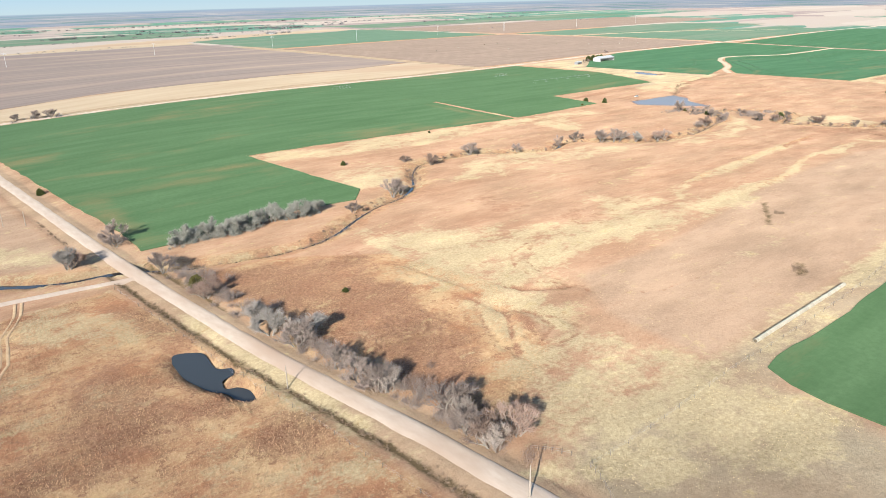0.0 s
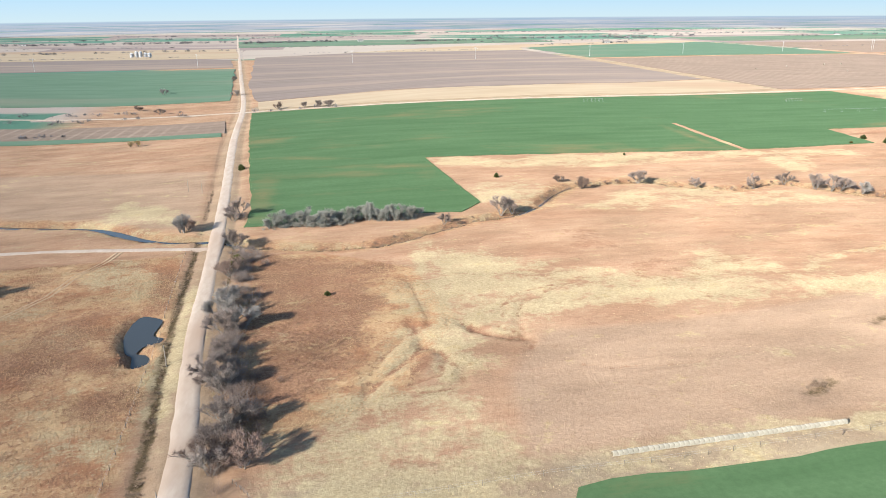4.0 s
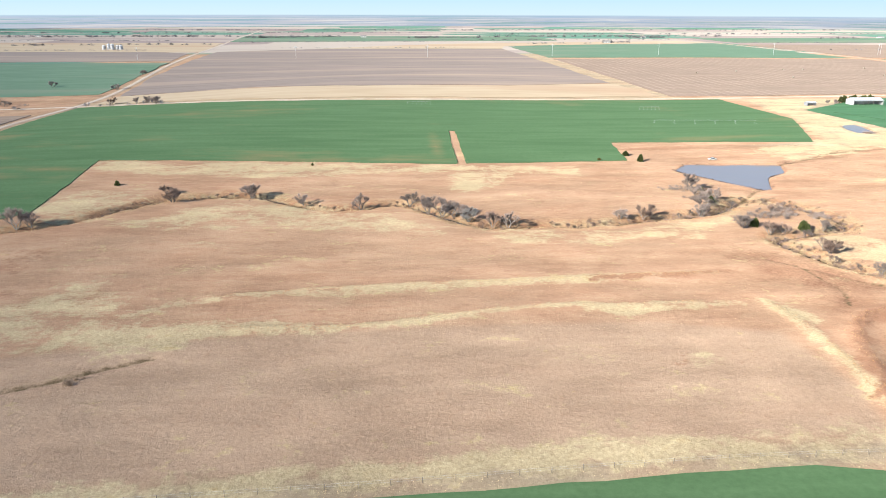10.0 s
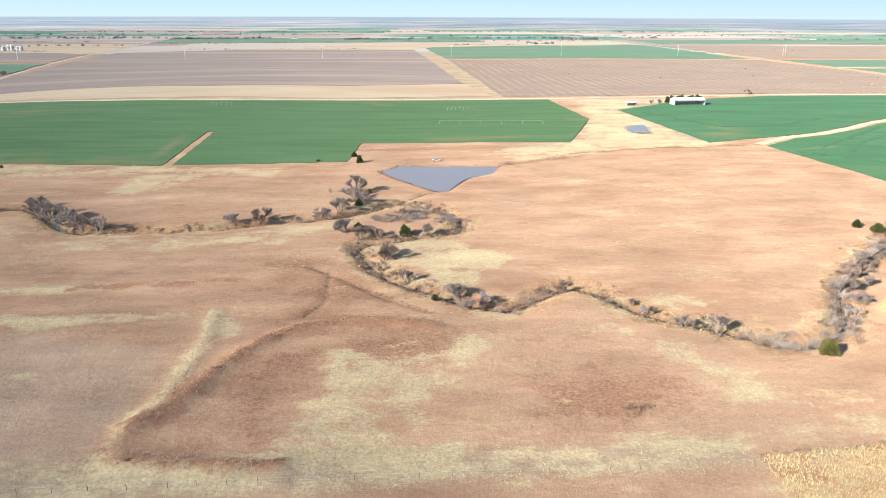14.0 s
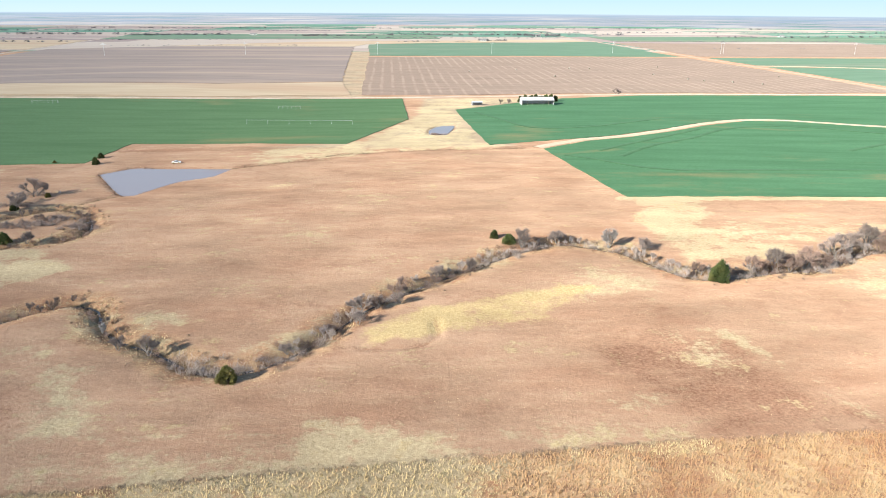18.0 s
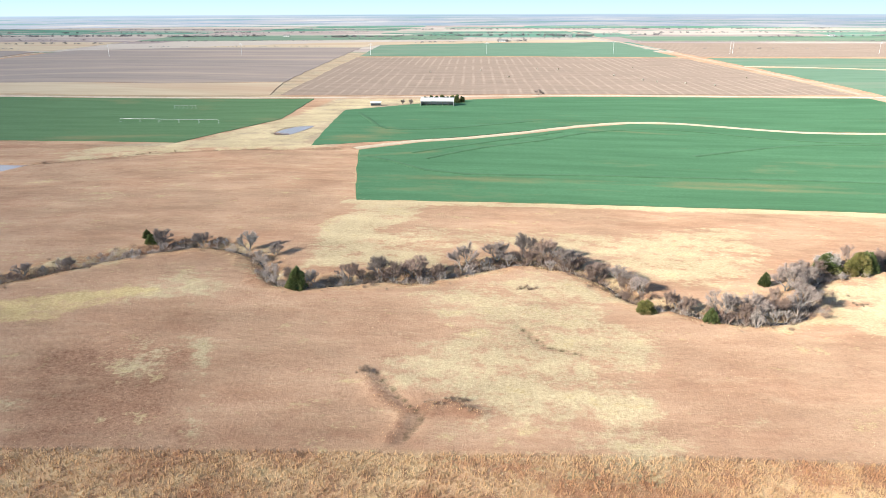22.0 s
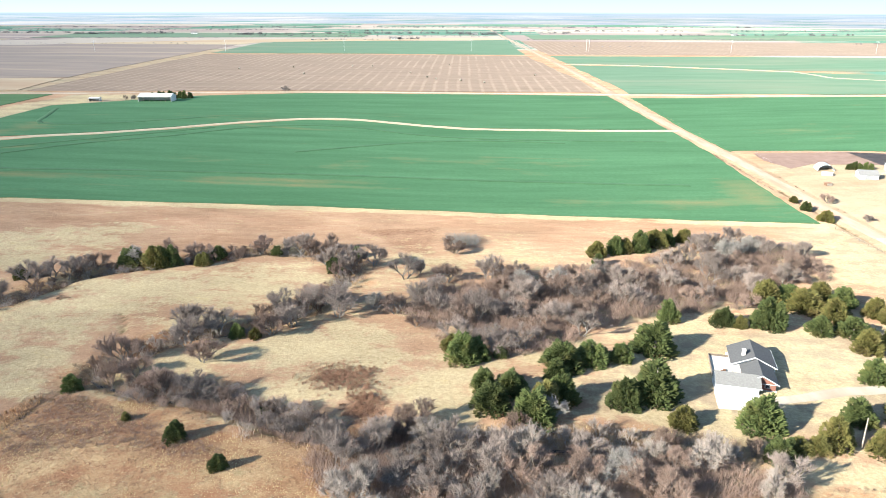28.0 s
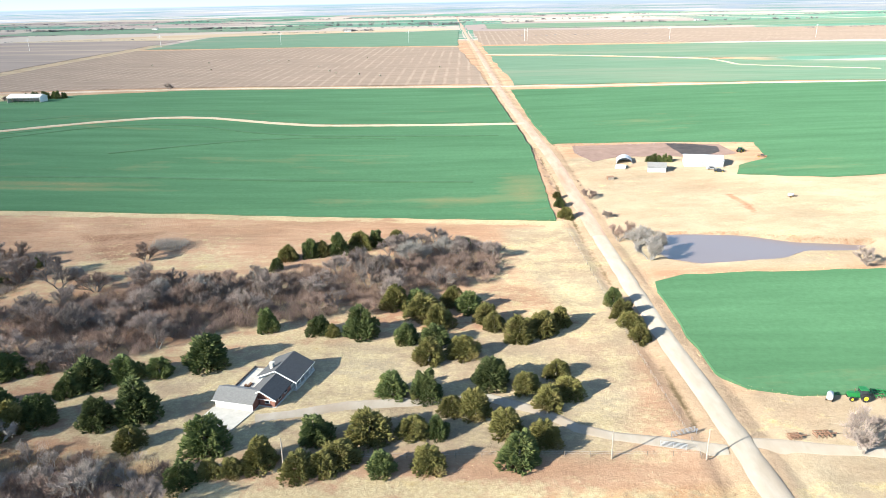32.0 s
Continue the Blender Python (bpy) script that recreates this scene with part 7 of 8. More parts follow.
def farmhouse():
    h = placed("house", 885.4, 155.3, -13, "brick ranch house with shingle gables and white trim", "house")
    h.scale = (1, 1, 0.7)
    part("foundation", boxes((-8.2, 0.4, -1.2, 4.4, -0.6, 0.12), (-2.3, 4.0, 1.3, 8.6, -0.6, 0.13), (-4.2, 4.9, 8.6, 17.4, -0.6, 0.14)), CONCRETE, h)
    gw = part("garage_wall", boxes((-7.9, 0.2, -0.9, -0.7, 0.12, 2.6), (-7.9, 0.2, 4.0, 4.2, 0.12, 2.6), (-7.9, -7.7, -0.7, 4.0, 0.12, 2.6)), WHITE, h, "white-painted garage wall")
    bm = boxes((0.02, 0.2, -0.7, 4.0, 0.12, 2.6))
    gable_end(bm, "y", 0.11, -0.9, 4.2, 2.6, 4.55, 1.65)
    part("garage_gable", bm, BRICK, h, "red brick gable wall")
    for x0 in (-7.2, -4.2):
        d = part("garage_door", boxes((x0, x0 + 2.6, -0.96, -0.86, 0.14, 2.3)), WHITE, gw)
        for k in range(4):
            part("panel", boxes((x0 + 0.08, x0 + 2.52, -0.99, -0.955, 0.2 + 0.53 * k, 0.65 + 0.53 * k)), WHITE, d)
    part("side_door", boxes((-1.3, -0.4, -0.95, -0.86, 0.14, 2.15)), WHITE, gw)
    bm = bmesh.new()
    gable_roof(bm, -8.3, 0.55, -1.35, 4.65, 2.55, 4.75, "x")
    part("garage_roof", bm, SHINGLE_GREY, h, "shingle garage roof, lightened for its sunlit slope")
    bm = boxes((-2.0, -1.8, 1.6, 8.4, 0.12, 2.6), (3.5, 3.7, 1.6, 8.4, 0.12, 2.6), (0.42, 3.5, 1.6, 1.8, 0.12, 2.6))
    gable_end(bm, "x", 1.7, -2.0, 3.7, 2.6, 4.9, 0.85)
    mw = part("middle_wall", bm, BRICK, h, "red brick wall with a gable")
    window(mw, 1.6, 2.6, 1.52, 1.6, 1.0, 2.2)
    window(mw, 3.7, 3.78, 3.0, 4.2, 1.0, 2.2)
    window(mw, 3.7, 3.78, 5.6, 6.8, 1.0, 2.2)
    bm = bmesh.new()
    gable_roof(bm, -2.5, 4.2, 1.2, 8.7, 2.5, 5.1, "y")
    part("middle_roof", bm, SHINGLE_SHADED, h, "shingle roof, darkened for its shaded slope")
    bm = boxes((-3.8, -3.6, 9.0, 17.0, 0.14, 2.6), (3.3, 3.5, 9.0, 17.0, 0.14, 2.6), (-3.6, 3.3, 16.8, 17.0, 0.14, 2.6), (-3.6, 3.3, 9.0, 9.2, 0.14, 2.6))
    gable_end(bm, "x", 9.1, -3.8, 4.6, 2.6, 5.3, 0.4)
    gable_end(bm, "x", 16.9, -3.8, 4.6, 2.6, 5.3, 0.4)
    aw = part("main_wall", bm, WHITE, h, "white main wall with gables")
    for y0 in (10.0, 12.6, 15.0):
        window(aw, 3.5, 3.58, y0, y0 + 1.1, 0.9, 2.2)
    part("front_door", boxes((3.5, 3.6, 11.4, 12.3, 0.15, 2.2)), RUST, aw)
    for y0 in (10.2, 13.5):
        window(aw, -3.88, -3.8, y0, y0 + 1.6, 0.9, 2.2)
    bm = bmesh.new()
    gable_roof(bm, -4.2, 5.0, 8.55, 17.45, 2.5, 5.6, "y", ridge_at=0.4)
    part("main_roof", bm, SHINGLE_SHADED, h, "shingle roof over the porch, darkened for its shaded slope")
    for k, y0 in enumerate((8.9, 10.9, 13.0, 15.1, 17.0)):
        bm = boxes((4.55, 4.75, y0, y0 + 0.2, 0.14, 2.5), (4.48, 4.82, y0 - 0.07, y0 + 0.27, 0.14, 0.34), (4.48, 4.82, y0 - 0.07, y0 + 0.27, 2.2, 2.38))
        part("porch_column", bm, WHITE, h)
    for rows in (((-2.62, 4.32, 1.08, 1.16, 2.32, 2.5),), ((-8.4, 0.65, -1.5, -1.4, 2.36, 2.56),), ((5.02, 5.1, 8.5, 17.5, 2.3, 2.5),)):
        part("fascia", boxes(*rows), WHITE, h)
    for x0, x1, y, e, r, mid in ((-4.3, 5.1, 8.45, 2.45, 5.55, 0.4), (-2.6, 4.3, 1.1, 2.45, 5.05, 0.85)):
        for a, b in ((x0, mid), (mid, x1)):
            za, zb = (e, r) if a == x0 else (r, e)
            bm = bmesh.new()
            lo = [bm.verts.new(p) for p in ((a, y - 0.09, za - 0.32), (b, y - 0.09, zb - 0.32), (b, y - 0.09, zb + 0.03), (a, y - 0.09, za + 0.03))]
            hi = [bm.verts.new((v.co.x, y + 0.07, v.co.z)) for v in lo]
            bm.faces.new(lo)
            bm.faces.new(hi[::-1])
            for i in range(4):
                j = (i + 1) % 4
                bm.faces.new((lo[i], hi[i], hi[j], lo[j]))
            bmesh.ops.recalc_face_normals(bm, faces=bm.faces[:])
            part("barge_board", bm, WHITE, h)
    part("chimney", boxes((-1.9, -1.2, 10.6, 11.4, 2.5, 6.0), (-2.0, -1.1, 10.5, 11.5, 6.0, 6.15)), CONCRETE, h, "pale chimney")
    # dark wood colour stands in for the shade on the patio wall
    part("patio_wall", boxes((-8.1, -7.95, 5.6, 15.2, -0.3, 0.7), (-7.95, -3.8, 15.05, 15.2, -0.3, 0.7)), FENCE_WOOD, h, "low patio wall, coloured dark for its shaded face")
    part("patio", boxes((-7.95, -3.82, 4.5, 15.0, -0.3, 0.1)), CONCRETE, h)
    part("patio_bench", boxes((-5.6, -5.1, 7.2, 8.6, 0.1, 0.55), (-6.2, -5.7, 7.2, 7.6, 0.1, 0.8)), RUST, h, "brown patio furniture")
    draped("parking_pad", [tuple((h.matrix_basis @ Vector(p)).xy) for p in ((-8.2, -8.6, 0), (-0.2, -8.0, 0), (0.4, -1.3, 0), (-8.3, -1.3, 0))], CONCRETE, 0.12, "pale concrete parking pad", "driveway", 4.0, amount=0.05, seed=70, step=3.0)


def shed(x, y, turn, length, width, eave, ridge, wall, roof, label, open_front=False, name="barn", bays=4):
    """A gabled farm building along its local x; the front faces local -y."""
    h = placed(name, x, y, turn, label, "barn")
    l, w = length / 2, width / 2
    bm = boxes((-l, l, w - 0.15, w, -0.4, eave), (-l, -l + 0.15, -w, w - 0.15, -0.4, eave), (l - 0.15, l, -w, w - 0.15, -0.4, eave))
    gable_end(bm, "y", -l + 0.08, -w, w, eave, ridge - 0.1, 0)
    gable_end(bm, "y", l - 0.08, -w, w, eave, ridge - 0.1, 0)
    part("wall", bm, wall, h)
    if open_front:
        for k in range(bays + 1):
            x0 = -l + 0.1 + (length - 0.4) * k / bays
            part("post", boxes((x0, x0 + 0.22, -w + 0.02, -w + 0.24, -0.4, eave - 0.04)), POLE_WOOD, h)
        part("header", boxes((-l, l, -w - 0.02, -w + 0.18, eave - 0.5, eave)), wall, h)
    else:
        part("front_wall", boxes((-l + 0.16, l - 0.16, -w, -w + 0.15, -0.4, eave)), wall, h)
        part("sliding_door", boxes((-1.6, 1.6, -w - 0.08, -w - 0.01, 0.02, eave * 0.8)), METAL_GREY, h)
    bm = bmesh.new()
    gable_roof(bm, -l - 0.3, l + 0.3, -w - 0.35, w + 0.35, eave, ridge, "x", 0.1)
    r = part("roof", bm, roof, h)
    for k in range(int(length / 1.6)):
        x0 = -l + 0.8 + 1.6 * k
        bm = bmesh.new()
        gable_roof(bm, x0, x0 + 0.06, -w - 0.35, w + 0.35, eave + 0.05, ridge + 0.05, "x", 0.05)
        part("roof_rib", bm, roof, r)
    return h


# lighter copy of the house shingles, for the sunlit garage slope
SHINGLE_GREY = surface("grey_shingles", (0.19, 0.185, 0.178), (0.255, 0.248, 0.238), 3.0, 5, 0.85, 0, 0.01)
farmhouse()
shed(583, 590, 0, 26, 11, 4.2, 6.2, METAL_WHITE, METAL_WHITE, "long open-fronted white metal barn", True, bays=6)
shed(534, 588, 4, 8, 5, 2.6, 3.4, METAL_GREY, METAL_WHITE, "small open livestock shed", True, "livestock_shed", 3)
shed(1037.5, 366, -12, 17, 11, 3.0, 4.6, METAL_WHITE, METAL_WHITE, "large white metal farm shed")
shed(1014.5, 358.5, -14, 8, 8, 2.2, 3.8, WHITE, SHINGLE_GREY, "white farm cottage with a grey hip roof", name="farm_cottage")


def quonset(x, y, turn, length, r, label):
    h = placed("arched_shed", x, y, turn, label, "barn")
    n, rows = 14, []
    verts, faces = [], []
    for k, rr in enumerate((r, r - 0.12)):
        for yy in (-length / 2, length / 2):
            verts += [(rr * math.cos(math.pi * i / n), yy, max(0.0, rr * 0.8 * math.sin(math.pi * i / n)) - 0.05) for i in range(n + 1)]
    m = n + 1
    for i in range(n):
        faces += [(i, i + 1, m + i + 1, m + i), (2 * m + i + 1, 2 * m + i, 3 * m + i, 3 * m + i + 1), (i + 1, i, 2 * m + i, 2 * m + i + 1), (m + i, m + i + 1, 3 * m + i + 1, 3 * m + i)]
    put_mesh("shell", verts, faces, METAL_WHITE, h)
    v = [((r - 0.12) * math.cos(math.pi * i / n), length / 2 - 0.6, (r - 0.12) * 0.8 * math.sin(math.pi * i / n)) for i in range(n + 1)]
    back = [(p[0], p[1] + 0.1, p[2]) for p in v]
    put_mesh("end_wall", v + back, [tuple(range(m)), tuple(range(2 * m - 1, m - 1, -1))], METAL_GREY, h)


quonset(1003.5, 377, -10, 8, 3.8, "small white arched metal shed")
quonset(1000, 366, 60, 5, 2.0, "low white arched shelter")


# ---- poles, towers, fences ----
def utility_pole(x, y, height, turn, label="weathered wooden utility pole", crossarm=False):
    p = placed("utility_pole", x, y, turn, label, "pole")
    tagged(p, group="utility poles")
    verts, faces = [], []
    tube(verts, faces, Vector((0, 0, -0.5)), Vector((0, 0, height)), 0.15, 0.10, 8)
    put_mesh("shaft", verts, faces, POLE_WOOD, p)
    if crossarm:
        arm = part("crossarm", boxes((-0.9, 0.9, -0.06, 0.06, height - 0.6, height - 0.46)), POLE_WOOD, p)
        for u in (-0.8, 0.0, 0.8):
            part("insulator", boxes((u - 0.04, u + 0.04, -0.04, 0.04, height - 0.455, height - 0.25)), CONCRETE, arm)


for x, y, hgt in ((-70.9, 158, 5.6), (-61.2, 97, 6.4), (951.7, 139.4, 5.6), (967.8, 139.5, 6.0), (896, 135.9, 6.0), (-93, 351, 6.0), (-86, 345.6, 6.0)):
    utility_pole(x, y, hgt, 80 if x < 0 else 0)


def transmission_tower(x, y, height, twin):
    p = placed("transmission_tower", x, y, 6, "tall pale transmission line pole", "tower")
    tagged(p, group="transmission line")
    for u in ((-2.2, 2.2) if twin else (0.0,)):
        verts, faces = [], []
        tube(verts, faces, Vector((u, 0, -1)), Vector((u, 0, height)), 0.25, 0.17, 6)
        put_mesh("mast", verts, faces, METAL_WHITE, p)
    part("crossarm", boxes((-3.6, 3.6, -0.12, 0.12, height * 0.86, height * 0.86 + 0.22)), METAL_WHITE, p)
    part("crossarm", boxes((-2.6, 2.6, -0.12, 0.12, height * 0.95, height * 0.95 + 0.2)), METAL_WHITE, p)


for k, (x, y) in enumerate(((-610, 1080), (-397, 1094), (-184, 1114), (42, 1142), (244, 1167), (447, 1182), (632, 1205), (836, 1214), (1022, 1210), (1242, 1190), (1460, 1180))):
    transmission_tower(x, y, 19, k in (8,))


def fence(line, gap, height, label, seed, wires=True):
    f = new("fence")
    tagged(f, label, "fence")
    rnd = random.Random(seed)
    p = smooth_line(line, gap)
    zs = land(p[:, 0], p[:, 1])
    me = None
    for (x, y), z in zip(p, zs):
        if me is None:
            bm = boxes((-0.045, 0.045, -0.045, 0.045, -0.3, height), (-0.035, 0.035, -0.035, 0.035, height, height + 0.03))
            first = part("post", bm, FENCE_WOOD, f)
            me = first.data
            ob = first
        else:
            ob = new("post", me)
            ob.parent = f
        ob.location, ob.rotation_euler = (x, y, z), (rnd.uniform(-0.06, 0.06), rnd.uniform(-0.06, 0.06), rnd.uniform(0, 1.5))
    if wires:
        for k in (0.55, 0.95):
            verts, faces = [], []
            for a, b, za, zb in zip(p[:-1], p[1:], zs[:-1], zs[1:]):
                tube(verts, faces, Vector((*a, za + height * k)), Vector((*b, zb + height * k)), 0.012, 0.012, 3)
            put_mesh("wire", verts, faces, METAL_GREY, f)


fence([(-48, 95.6), (-32, 95.4), (-1, 96.4), (24, 96), (67, 97.2), (120, 102), (175, 105), (238, 109.5), (291, 110.5), (368, 111.5)], 5.0, 1.15, "weathered post and wire boundary fence", 701)
fence([(-48.5, 95.5), (-49.7, 92.5), (-51.9, 88.8), (-54, 84)], 1.5, 1.3, "grey timber corral gate by the road", 702)
fence([(-48, 100), (-49.5, 103), (-51.5, 106)], 1.2, 1.0, "short broken fence beside the thicket", 703)
fence([(-72, 80), (-73, 120), (-75, 160), (-78, 210), (-80, 250)], 5.0, 1.1, "wire roadside fence with wooden posts", 704)
fence([(967, 139.6), (966, 165), (965, 190), (964, 230), (962, 285)], 5.0, 1.1, "post and wire fence beside the gravel road", 705)
fence([(900, 138), (925, 139.5), (952, 140), (967, 140.4)], 4.0, 1.1, "post and wire garden boundary fence", 706)
fence([(984, 388), (985, 415), (1005, 412.5), (1030, 409), (1070, 403)], 4.0, 1.4, "pipe fence round the livestock pen", 707)


def field_gate(x, y, turn, length, label):
    g = placed("field_gate", x, y, turn, label, "gate")
    for k in range(5):
        part("rail", boxes((0, length, -0.03, 0.03, 0.3 + 0.25 * k, 0.36 + 0.25 * k)), METAL_GREY, g)
    for u in (0.0, length / 2, length - 0.06):
        part("stile", boxes((u, u + 0.06, -0.04, 0.04, 0.2, 1.42)), METAL_GREY, g)


field_gate(963.5, 145.8, 20, 5.0, "grey tubular steel gate standing open")
field_gate(960.8, 143.0, -15, 4.5, "grey tubular steel gate at the drive")
part("mailbox_body", boxes((-0.25, 0.25, -0.12, 0.12, 0.9, 1.2), (-0.05, 0.05, -0.05, 0.05, -0.2, 0.9)), METAL_GREY, placed("mailbox", 968.6, 147.8, 0, "dark mailbox on a post by the road", "mailbox"))


# ---- bales, machines and clutter ----
def round_bale(label, group):
    b = new("hay_bale")
    verts, faces, n = [], [], 16
    for u, r in ((-0.58, 0.55), (-0.55, 0.66), (-0.48, 0.70), (0.48, 0.70), (0.55, 0.66), (0.58, 0.55)):
        verts += [(u, r * math.cos(2 * math.pi * i / n), r * (0.96 if math.sin(2 * math.pi * i / n) < 0 else 1.0) * math.sin(2 * math.pi * i / n) + 0.66) for i in range(n)]
    for k in range(5):
        faces += [(k * n + i, k * n + (i + 1) % n, (k + 1) * n + (i + 1) % n, (k + 1) * n + i) for i in range(n)]
    put_mesh("roll", verts, faces, BALE, b, smooth=True)
    for u, rev in ((-0.585, 1), (0.585, 0)):
        v = [(u, 0.56 * math.cos(2 * math.pi * i / n), 0.56 * math.sin(2 * math.pi * i / n) + 0.66) for i in range(n)]
        put_mesh("end", v, [tuple(range(n))[:: -1 if rev else 1]], BALE_END, b)
    return tagged(b, label, "hay bale", group)


bale = round_bale("weathered round hay bale in a long row", "bale row")
rnd = random.Random(9)
for i in range(48):
    x, y = 12.8 + 0.963 * i, 99.4 + 0.0098 * i + rnd.uniform(-0.05, 0.05)
    copy_thing(bale, Matrix.LocRotScale((x, y, ground_z(x, y) - 0.02), Euler((0, 0, rnd.uniform(-0.05, 0.05))), (0.8, 0.72, 0.72)))
loose = round_bale("round hay bale lying in the harvested field", "field bales")
for x, y in ((689, 914), (714, 911), (766, 828), (787, 780), (797, 761), (822, 748), (845, 730), (807, 927), (620, 900), (560, 880), (650, 820), (900, 800)):
    copy_thing(loose, Matrix.LocRotScale((x, y, ground_z(x, y) + 0.3), Euler((0, 0, rnd.uniform(0, 3))), (1.25, 1.25, 1.25)))
for src in (bale, loose):
    for ob in (*src.children_recursive, src):
        bpy.data.objects.remove(ob)


def wheel(parent, x, y, r, w):
    verts, faces, n = [], [], 16
    for rr, u in ((r * 0.55, -w / 2), (r * 0.96, -w / 2), (r, -w / 4), (r, w / 4), (r * 0.96, w / 2), (r * 0.55, w / 2)):
        verts += [(x + rr * math.cos(2 * math.pi * i / n), y + u, r + rr * math.sin(2 * math.pi * i / n)) for i in range(n)]
    for k in range(5):
        faces += [(k * n + i, k * n + (i + 1) % n, (k + 1) * n + (i + 1) % n, (k + 1) * n + i) for i in range(n)]
    t = put_mesh("wheel", verts, faces, RUBBER, parent)
    v = []
    for u in (-w / 3, w / 3):
        v += [(x + r * 0.56 * math.cos(2 * math.pi * i / n), y + u, r + r * 0.56 * math.sin(2 * math.pi * i / n)) for i in range(n)]
    put_mesh("rim", v, [tuple(range(n)), tuple(range(2 * n - 1, n - 1, -1))], YELLOW_PAINT, t)


def tractor(x, y, turn):
    t = placed("tractor", x, y, turn, "green tractor with yellow wheels", "tractor")
    part("hood", boxes((0.3, 2.4, -0.42, 0.42, 0.9, 1.6), (2.4, 2.5, -0.36, 0.36, 0.95, 1.5)), GREEN_PAINT, t)
    part("chassis", boxes((-1.1, 2.2, -0.3, 0.3, 0.6, 0.9)), GREEN_PAINT, t)
    part("cab", boxes((-1.0, 0.3, -0.7, 0.7, 1.0, 2.35)), GLASS, t, "dark glazed cab")
    part("cab_roof", boxes((-1.1, 0.4, -0.8, 0.8, 2.36, 2.5)), GREEN_PAINT, t)
    part("exhaust", boxes((1.1, 1.18, -0.04, 0.04, 1.6, 2.4)), RUST, t)
    for yy in (-0.95, 0.95):
        wheel(t, -0.6, yy, 0.85, 0.5)
        wheel(t, 1.8, yy * 0.9, 0.5, 0.32)


def implement(x, y, turn, label, mat, l=3.0, w=3.4):
    t = placed("farm_implement", x, y, turn, label, "machine")
    part("drawbar", boxes((l / 2, l / 2 + 1.4, -0.08, 0.08, 0.45, 0.6)), mat, t)
    for k in range(4):
        u = -l / 2 + l * k / 3.0
        part("toolbar", boxes((u - 0.07, u + 0.07, -w / 2, w / 2, 0.55, 0.7)), mat, t)
        for j in range(6):
            v = -w / 2 + 0.15 + (w - 0.3) * j / 5
            part("tine", boxes((u - 0.04, u + 0.04, v - 0.03, v + 0.03, 0.0, 0.546)), RUST, t)
    part("frame", boxes((-l / 2, l / 2, -0.1, 0.1, 0.72, 0.86), (-l / 2, l / 2, -w / 3, -w / 3 + 0.12, 0.72, 0.86), (-l / 2, l / 2, w / 3, w / 3 + 0.12, 0.72, 0.86)), mat, t)


tractor(1003.6, 159.2, 175)
implement(1008.4, 160.4, 170, "green towed cultivator beside the tractor", GREEN_PAINT)
implement(985.2, 145.7, 10, "old rusty harrow lying in the grass", RUST, 2.0, 1.6)
implement(990.4, 146.5, 5, "rusty farm implement in the grass", RUST, 2.6, 1.8)
tractor(1062, 386, 30)


def tank(x, y, turn, label):
    t = placed("water_tank", x, y, turn, label, "tank")
    verts, faces, n = [], [], 14
    for u, r in ((-1.1, 0.35), (-0.95, 0.6), (0.95, 0.6), (1.1, 0.35)):
        verts += [(u, r * math.cos(2 * math.pi * i / n), r * math.sin(2 * math.pi * i / n) + 1.05) for i in range(n)]
    for k in range(3):
        faces += [(k * n + i, k * n + (i + 1) % n, (k + 1) * n + (i + 1) % n, (k + 1) * n + i) for i in range(n)]
    faces += [tuple(range(n))[::-1], tuple(range(3 * n, 4 * n))]
    put_mesh("vessel", verts, faces, WHITE, t, smooth=True)
    part("trailer", boxes((-1.2, 1.9, -0.4, -0.3, 0.4, 0.5), (-1.2, 1.9, 0.3, 0.4, 0.4, 0.5), (-0.5, -0.4, -0.3, 0.3, 0.4, 0.5)), RUST, t)
    for yy in (-0.55, 0.55):
        wheel(t, -0.3, yy, 0.38, 0.22)


tank(997.7, 159, 60, "white water tank on a trailer")
tank(1053, 306.7, 10, "white tank trailer in the pasture")


def parked_car(x, y, turn, mat, label):
    c = placed("car", x, y, turn, label, "car")
    part("body", boxes((-2.1, 2.1, -0.82, 0.82, 0.35, 0.9), (-2.0, -0.9, -0.8, 0.8, 0.9, 1.02)), mat, c)
    bm = boxes((-0.9, 1.0, -0.74, 0.74, 0.9, 1.45))
    for v in bm.verts:
        if v.co.z > 1.2:
            v.co.x *= 0.7
            v.co.y *= 0.85
    part("cabin", bm, GLASS, c)
    part("roof", boxes((-0.62, 0.7, -0.62, 0.62, 1.452, 1.5)), mat, c)
    for xx in (-1.35, 1.35):
        for yy in (-0.78, 0.78):
            wheel(c, xx, yy, 0.33, 0.2)


parked_car(1038.2, 355.5, 5, METAL_GREY, "grey pickup parked before the farm shed")
parked_car(1040, 350.4, -8, GLASS, "dark car parked on the farm yard")
parked_car(1068, 374, -25, RUST, "rust-red old truck at the yard's edge")
parked_car(355.7, 378.2, 5, WHITE, "white pickup parked above the pond")
stack = placed("feed_crate", 991, 346, 12, "brown wooden feed crate in the paddock", "crate")
part("crate_body", boxes((-1.4, 1.4, -1.0, 1.0, -0.1, 1.3)), RUST, stack)
for k in range(4):
    part("slat", boxes((-1.45, 1.45, -1.05, -1.004, 0.1 + 0.3 * k, 0.3 + 0.3 * k)), POLE_WOOD, stack)


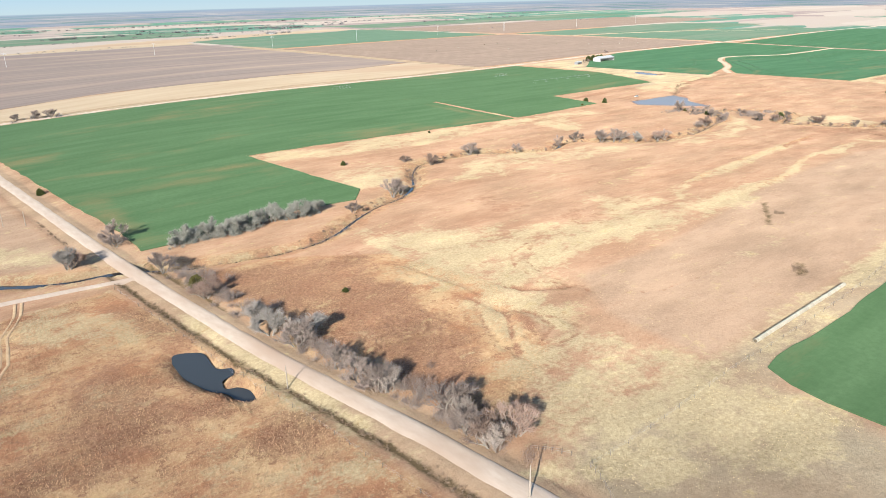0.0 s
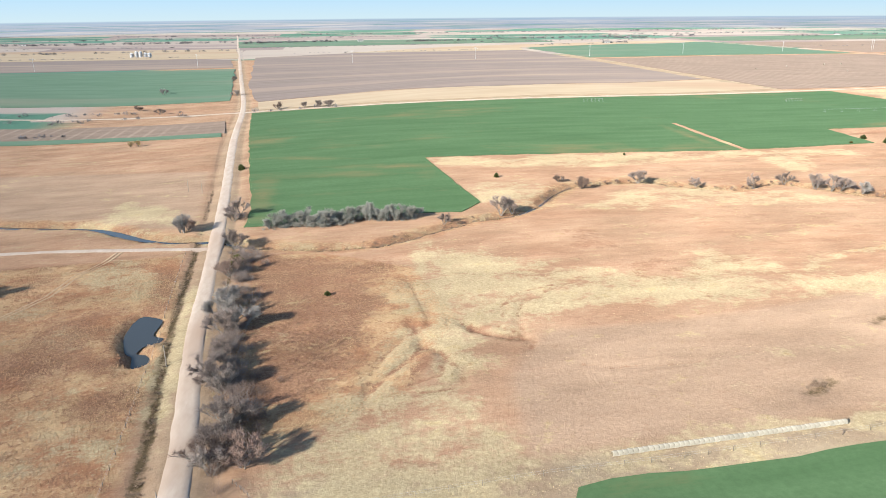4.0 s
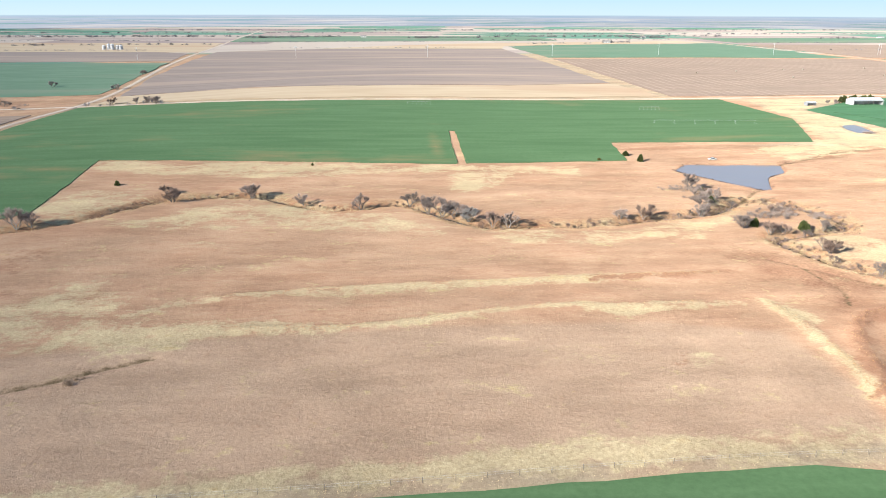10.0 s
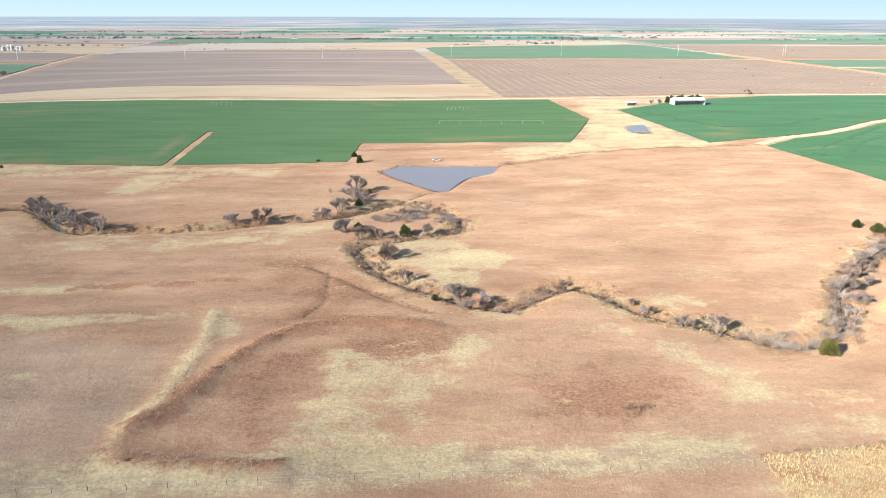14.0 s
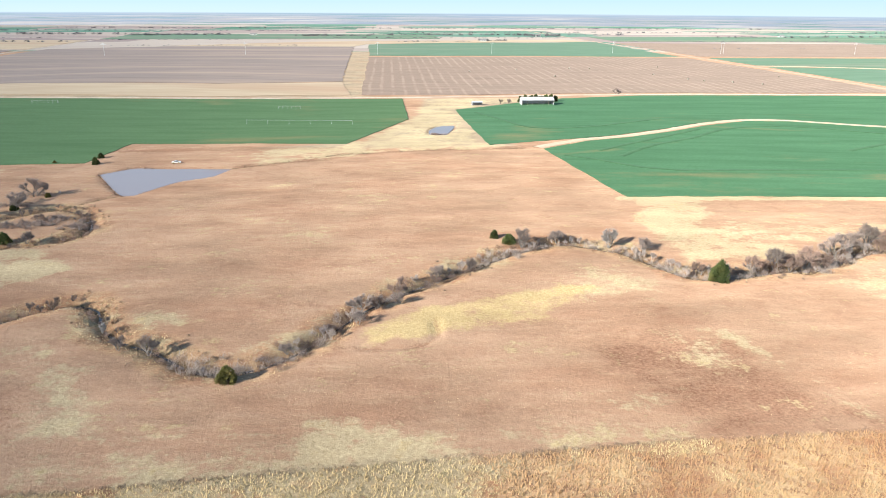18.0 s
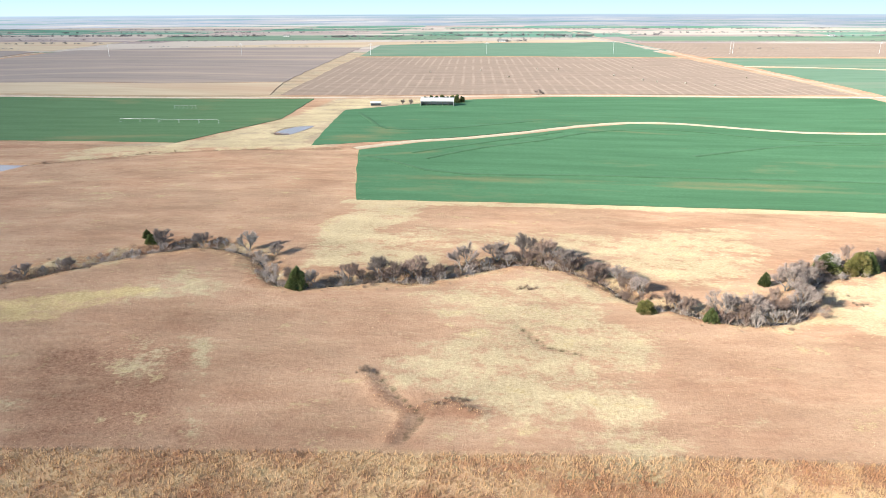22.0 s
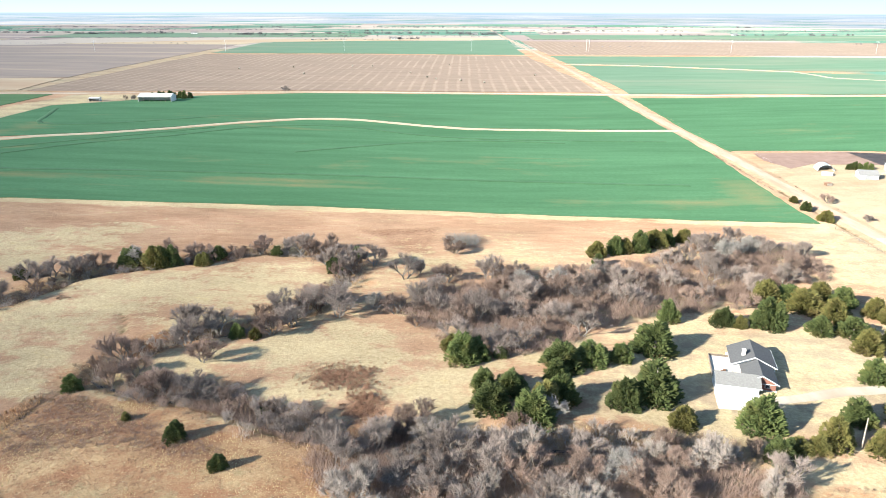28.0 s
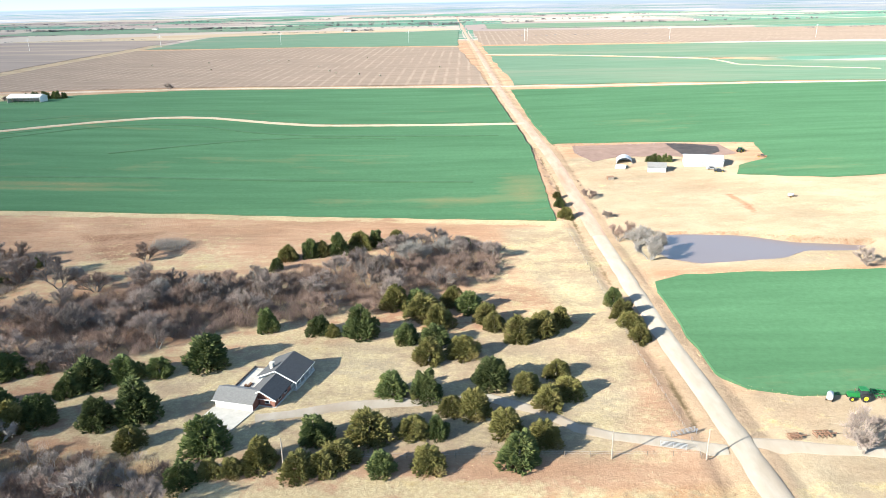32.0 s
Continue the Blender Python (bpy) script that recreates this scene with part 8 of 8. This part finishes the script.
def grain_bin(x, y, r, hgt):
    b = placed("grain_bin", x, y, 0, "white cylindrical grain bin with a cone roof", "grain bin")
    tagged(b, group="grain bins")
    verts, faces = [], []
    tube(verts, faces, Vector((0, 0, -2)), Vector((0, 0, hgt)), r, r, 16)
    put_mesh("wall", verts, faces, METAL_GREY, b, smooth=True)
    verts, faces = [], []
    tube(verts, faces, Vector((0, 0, hgt)), Vector((0, 0, hgt + r * 0.6)), r * 1.04, 0.3, 16)
    put_mesh("roof", verts, faces, METAL_WHITE, b)


for k in range(5):
    grain_bin(-330 + 7.5 * k, 1384 + 3 * (k % 2), 3.3, 9 if k in (1, 2) else 6.5)


def bridge():
    b = placed("culvert_bridge", -72.5, 268.5, 8, "concrete culvert bridge with white guard rails", "bridge", 0.0)
    part("deck", boxes((-3.2, 3.2, -4.5, 4.5, -1.2, -0.02)), CONCRETE, b)
    for x0 in (-3.3, 3.1):
        part("abutment", boxes((x0 - 0.1, x0 + 0.3, -5.2, 5.2, -2.6, -0.03)), CONCRETE, b)
        r = part("guard_rail", boxes((x0, x0 + 0.12, -5, 5, 0.55, 0.85)), WHITE, b)
        for k in range(6):
            part("rail_post", boxes((x0, x0 + 0.12, -4.9 + 1.92 * k, -4.78 + 1.92 * k, -0.02, 0.546)), POLE_WOOD, r)


bridge()


def pivot(x0, y0, x1, y1):
    """A centre-pivot irrigator seen far off: towers and a long pipe."""
    p = new("irrigation_pivot")
    tagged(p, "long white centre-pivot irrigator standing in the wheat", "irrigator")
    a, b = Vector((x0, y0, ground_z(x0, y0))), Vector((x1, y1, ground_z(x1, y1)))
    n = 5
    verts, faces = [], []
    for i in range(n):
        u, v = a.lerp(b, i / n), a.lerp(b, (i + 1) / n)
        tube(verts, faces, u + Vector((0, 0, 2.4)), v + Vector((0, 0, 2.4)), 0.07, 0.07, 5)
    put_mesh("pipe", verts, faces, METAL_GREY, p)
    for i in range(n + 1):
        q = a.lerp(b, i / n)
        verts, faces = [], []
        for s in (-1.4, 1.4):
            tube(verts, faces, q + Vector((0.2, s, 0.2)), q + Vector((0, 0, 2.4)), 0.04, 0.04, 4)
        tube(verts, faces, q + Vector((0.2, -1.4, 0.3)), q + Vector((0.2, 1.4, 0.3)), 0.06, 0.06, 4)
        put_mesh("tower", verts, faces, METAL_GREY, p)


pivot(368, 501, 439, 495)
pivot(196, 576, 214, 578)
pivot(380, 566, 396, 567)


def tree_line(name, rows, seed, label):
    """Distant leafless tree belts: many small twig clumps."""
    rng = np.random.default_rng(seed)
    out = []
    for x0, y0, x1, y1, n, size in rows:
        t = rng.uniform(0, 1, n)
        out += list(zip(x0 + (x1 - x0) * t + rng.normal(0, 6, n), y0 + (y1 - y0) * t + rng.normal(0, 5, n), 0.75 * size * rng.uniform(0.5, 1.2, n)))
    c = np.repeat(np.array(out), 36, axis=0)
    k = len(c)
    z0 = base_height(c[:, 0], c[:, 1])
    a = rng.uniform(0, 2 * np.pi, k)
    foot = np.stack([c[:, 0] + rng.normal(0, 0.4, k) * c[:, 2], c[:, 1] + rng.normal(0, 0.4, k) * c[:, 2], z0 + rng.uniform(0, 0.6, k) * c[:, 2]], -1)
    tip = foot + np.stack([np.cos(a), np.sin(a), rng.uniform(0.2, 1.2, k)], -1) * c[:, 2:3] * 0.5
    side = np.stack([-np.sin(a), np.cos(a), np.zeros(k)], -1) * 0.09 * c[:, 2:3]
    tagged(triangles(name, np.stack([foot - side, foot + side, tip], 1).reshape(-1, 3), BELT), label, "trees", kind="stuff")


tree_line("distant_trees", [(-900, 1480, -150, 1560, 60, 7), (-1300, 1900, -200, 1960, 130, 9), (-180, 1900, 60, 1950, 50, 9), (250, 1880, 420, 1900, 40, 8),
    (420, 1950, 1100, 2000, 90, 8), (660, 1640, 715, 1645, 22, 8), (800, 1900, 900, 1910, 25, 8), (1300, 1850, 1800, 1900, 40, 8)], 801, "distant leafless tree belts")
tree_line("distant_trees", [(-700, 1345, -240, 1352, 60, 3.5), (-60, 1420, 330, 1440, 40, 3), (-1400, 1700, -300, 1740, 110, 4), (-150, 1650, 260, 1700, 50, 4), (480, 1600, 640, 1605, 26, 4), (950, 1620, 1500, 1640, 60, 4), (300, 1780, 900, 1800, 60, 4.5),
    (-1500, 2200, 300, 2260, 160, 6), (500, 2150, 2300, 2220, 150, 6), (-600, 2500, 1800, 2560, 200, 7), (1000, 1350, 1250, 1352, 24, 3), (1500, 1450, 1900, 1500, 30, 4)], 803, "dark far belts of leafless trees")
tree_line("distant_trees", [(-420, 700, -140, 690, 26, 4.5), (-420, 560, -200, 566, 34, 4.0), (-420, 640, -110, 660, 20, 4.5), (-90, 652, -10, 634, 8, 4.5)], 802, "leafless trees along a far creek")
plant_far = [(573 + 4.2 * i, 606 + 2.5 * (i % 2), 6.0) for i in range(8)] + [(1015 + 2.3 * i, 375.5 - 0.5 * i, 3.6) for i in range(5)]
far_cedar = cedar_kind(190, 6.0, 6.0, CEDAR, "dark cedar in a farmyard windbreak")
plant([far_cedar], plant_far, 345, 5.8)
for ob in (*far_cedar.children_recursive, far_cedar):
    bpy.data.objects.remove(ob)


def far_house(x, y, turn):
    h = placed("distant_farmhouse", x, y, turn, "white distant farmhouse with a grey roof", "house")
    part("wall", boxes((-7, 7, -4, 4, -0.5, 3.2)), WHITE, h)
    bm = bmesh.new()
    gable_roof(bm, -7.5, 7.5, -4.5, 4.5, 3.15, 5.6, "x")
    part("roof", bm, SHINGLE_GREY, h)
    window(h, -4.0, -2.5, -4.08, -4.0, 1.0, 2.4)
    window(h, 2.5, 4.0, -4.08, -4.0, 1.0, 2.4)


for x, y, t in ((672, 1632, 5), (120, 1940, 0), (850, 1905, 12), (-700, 1960, 8), (1500, 1900, 0)):
    far_house(x, y, t)
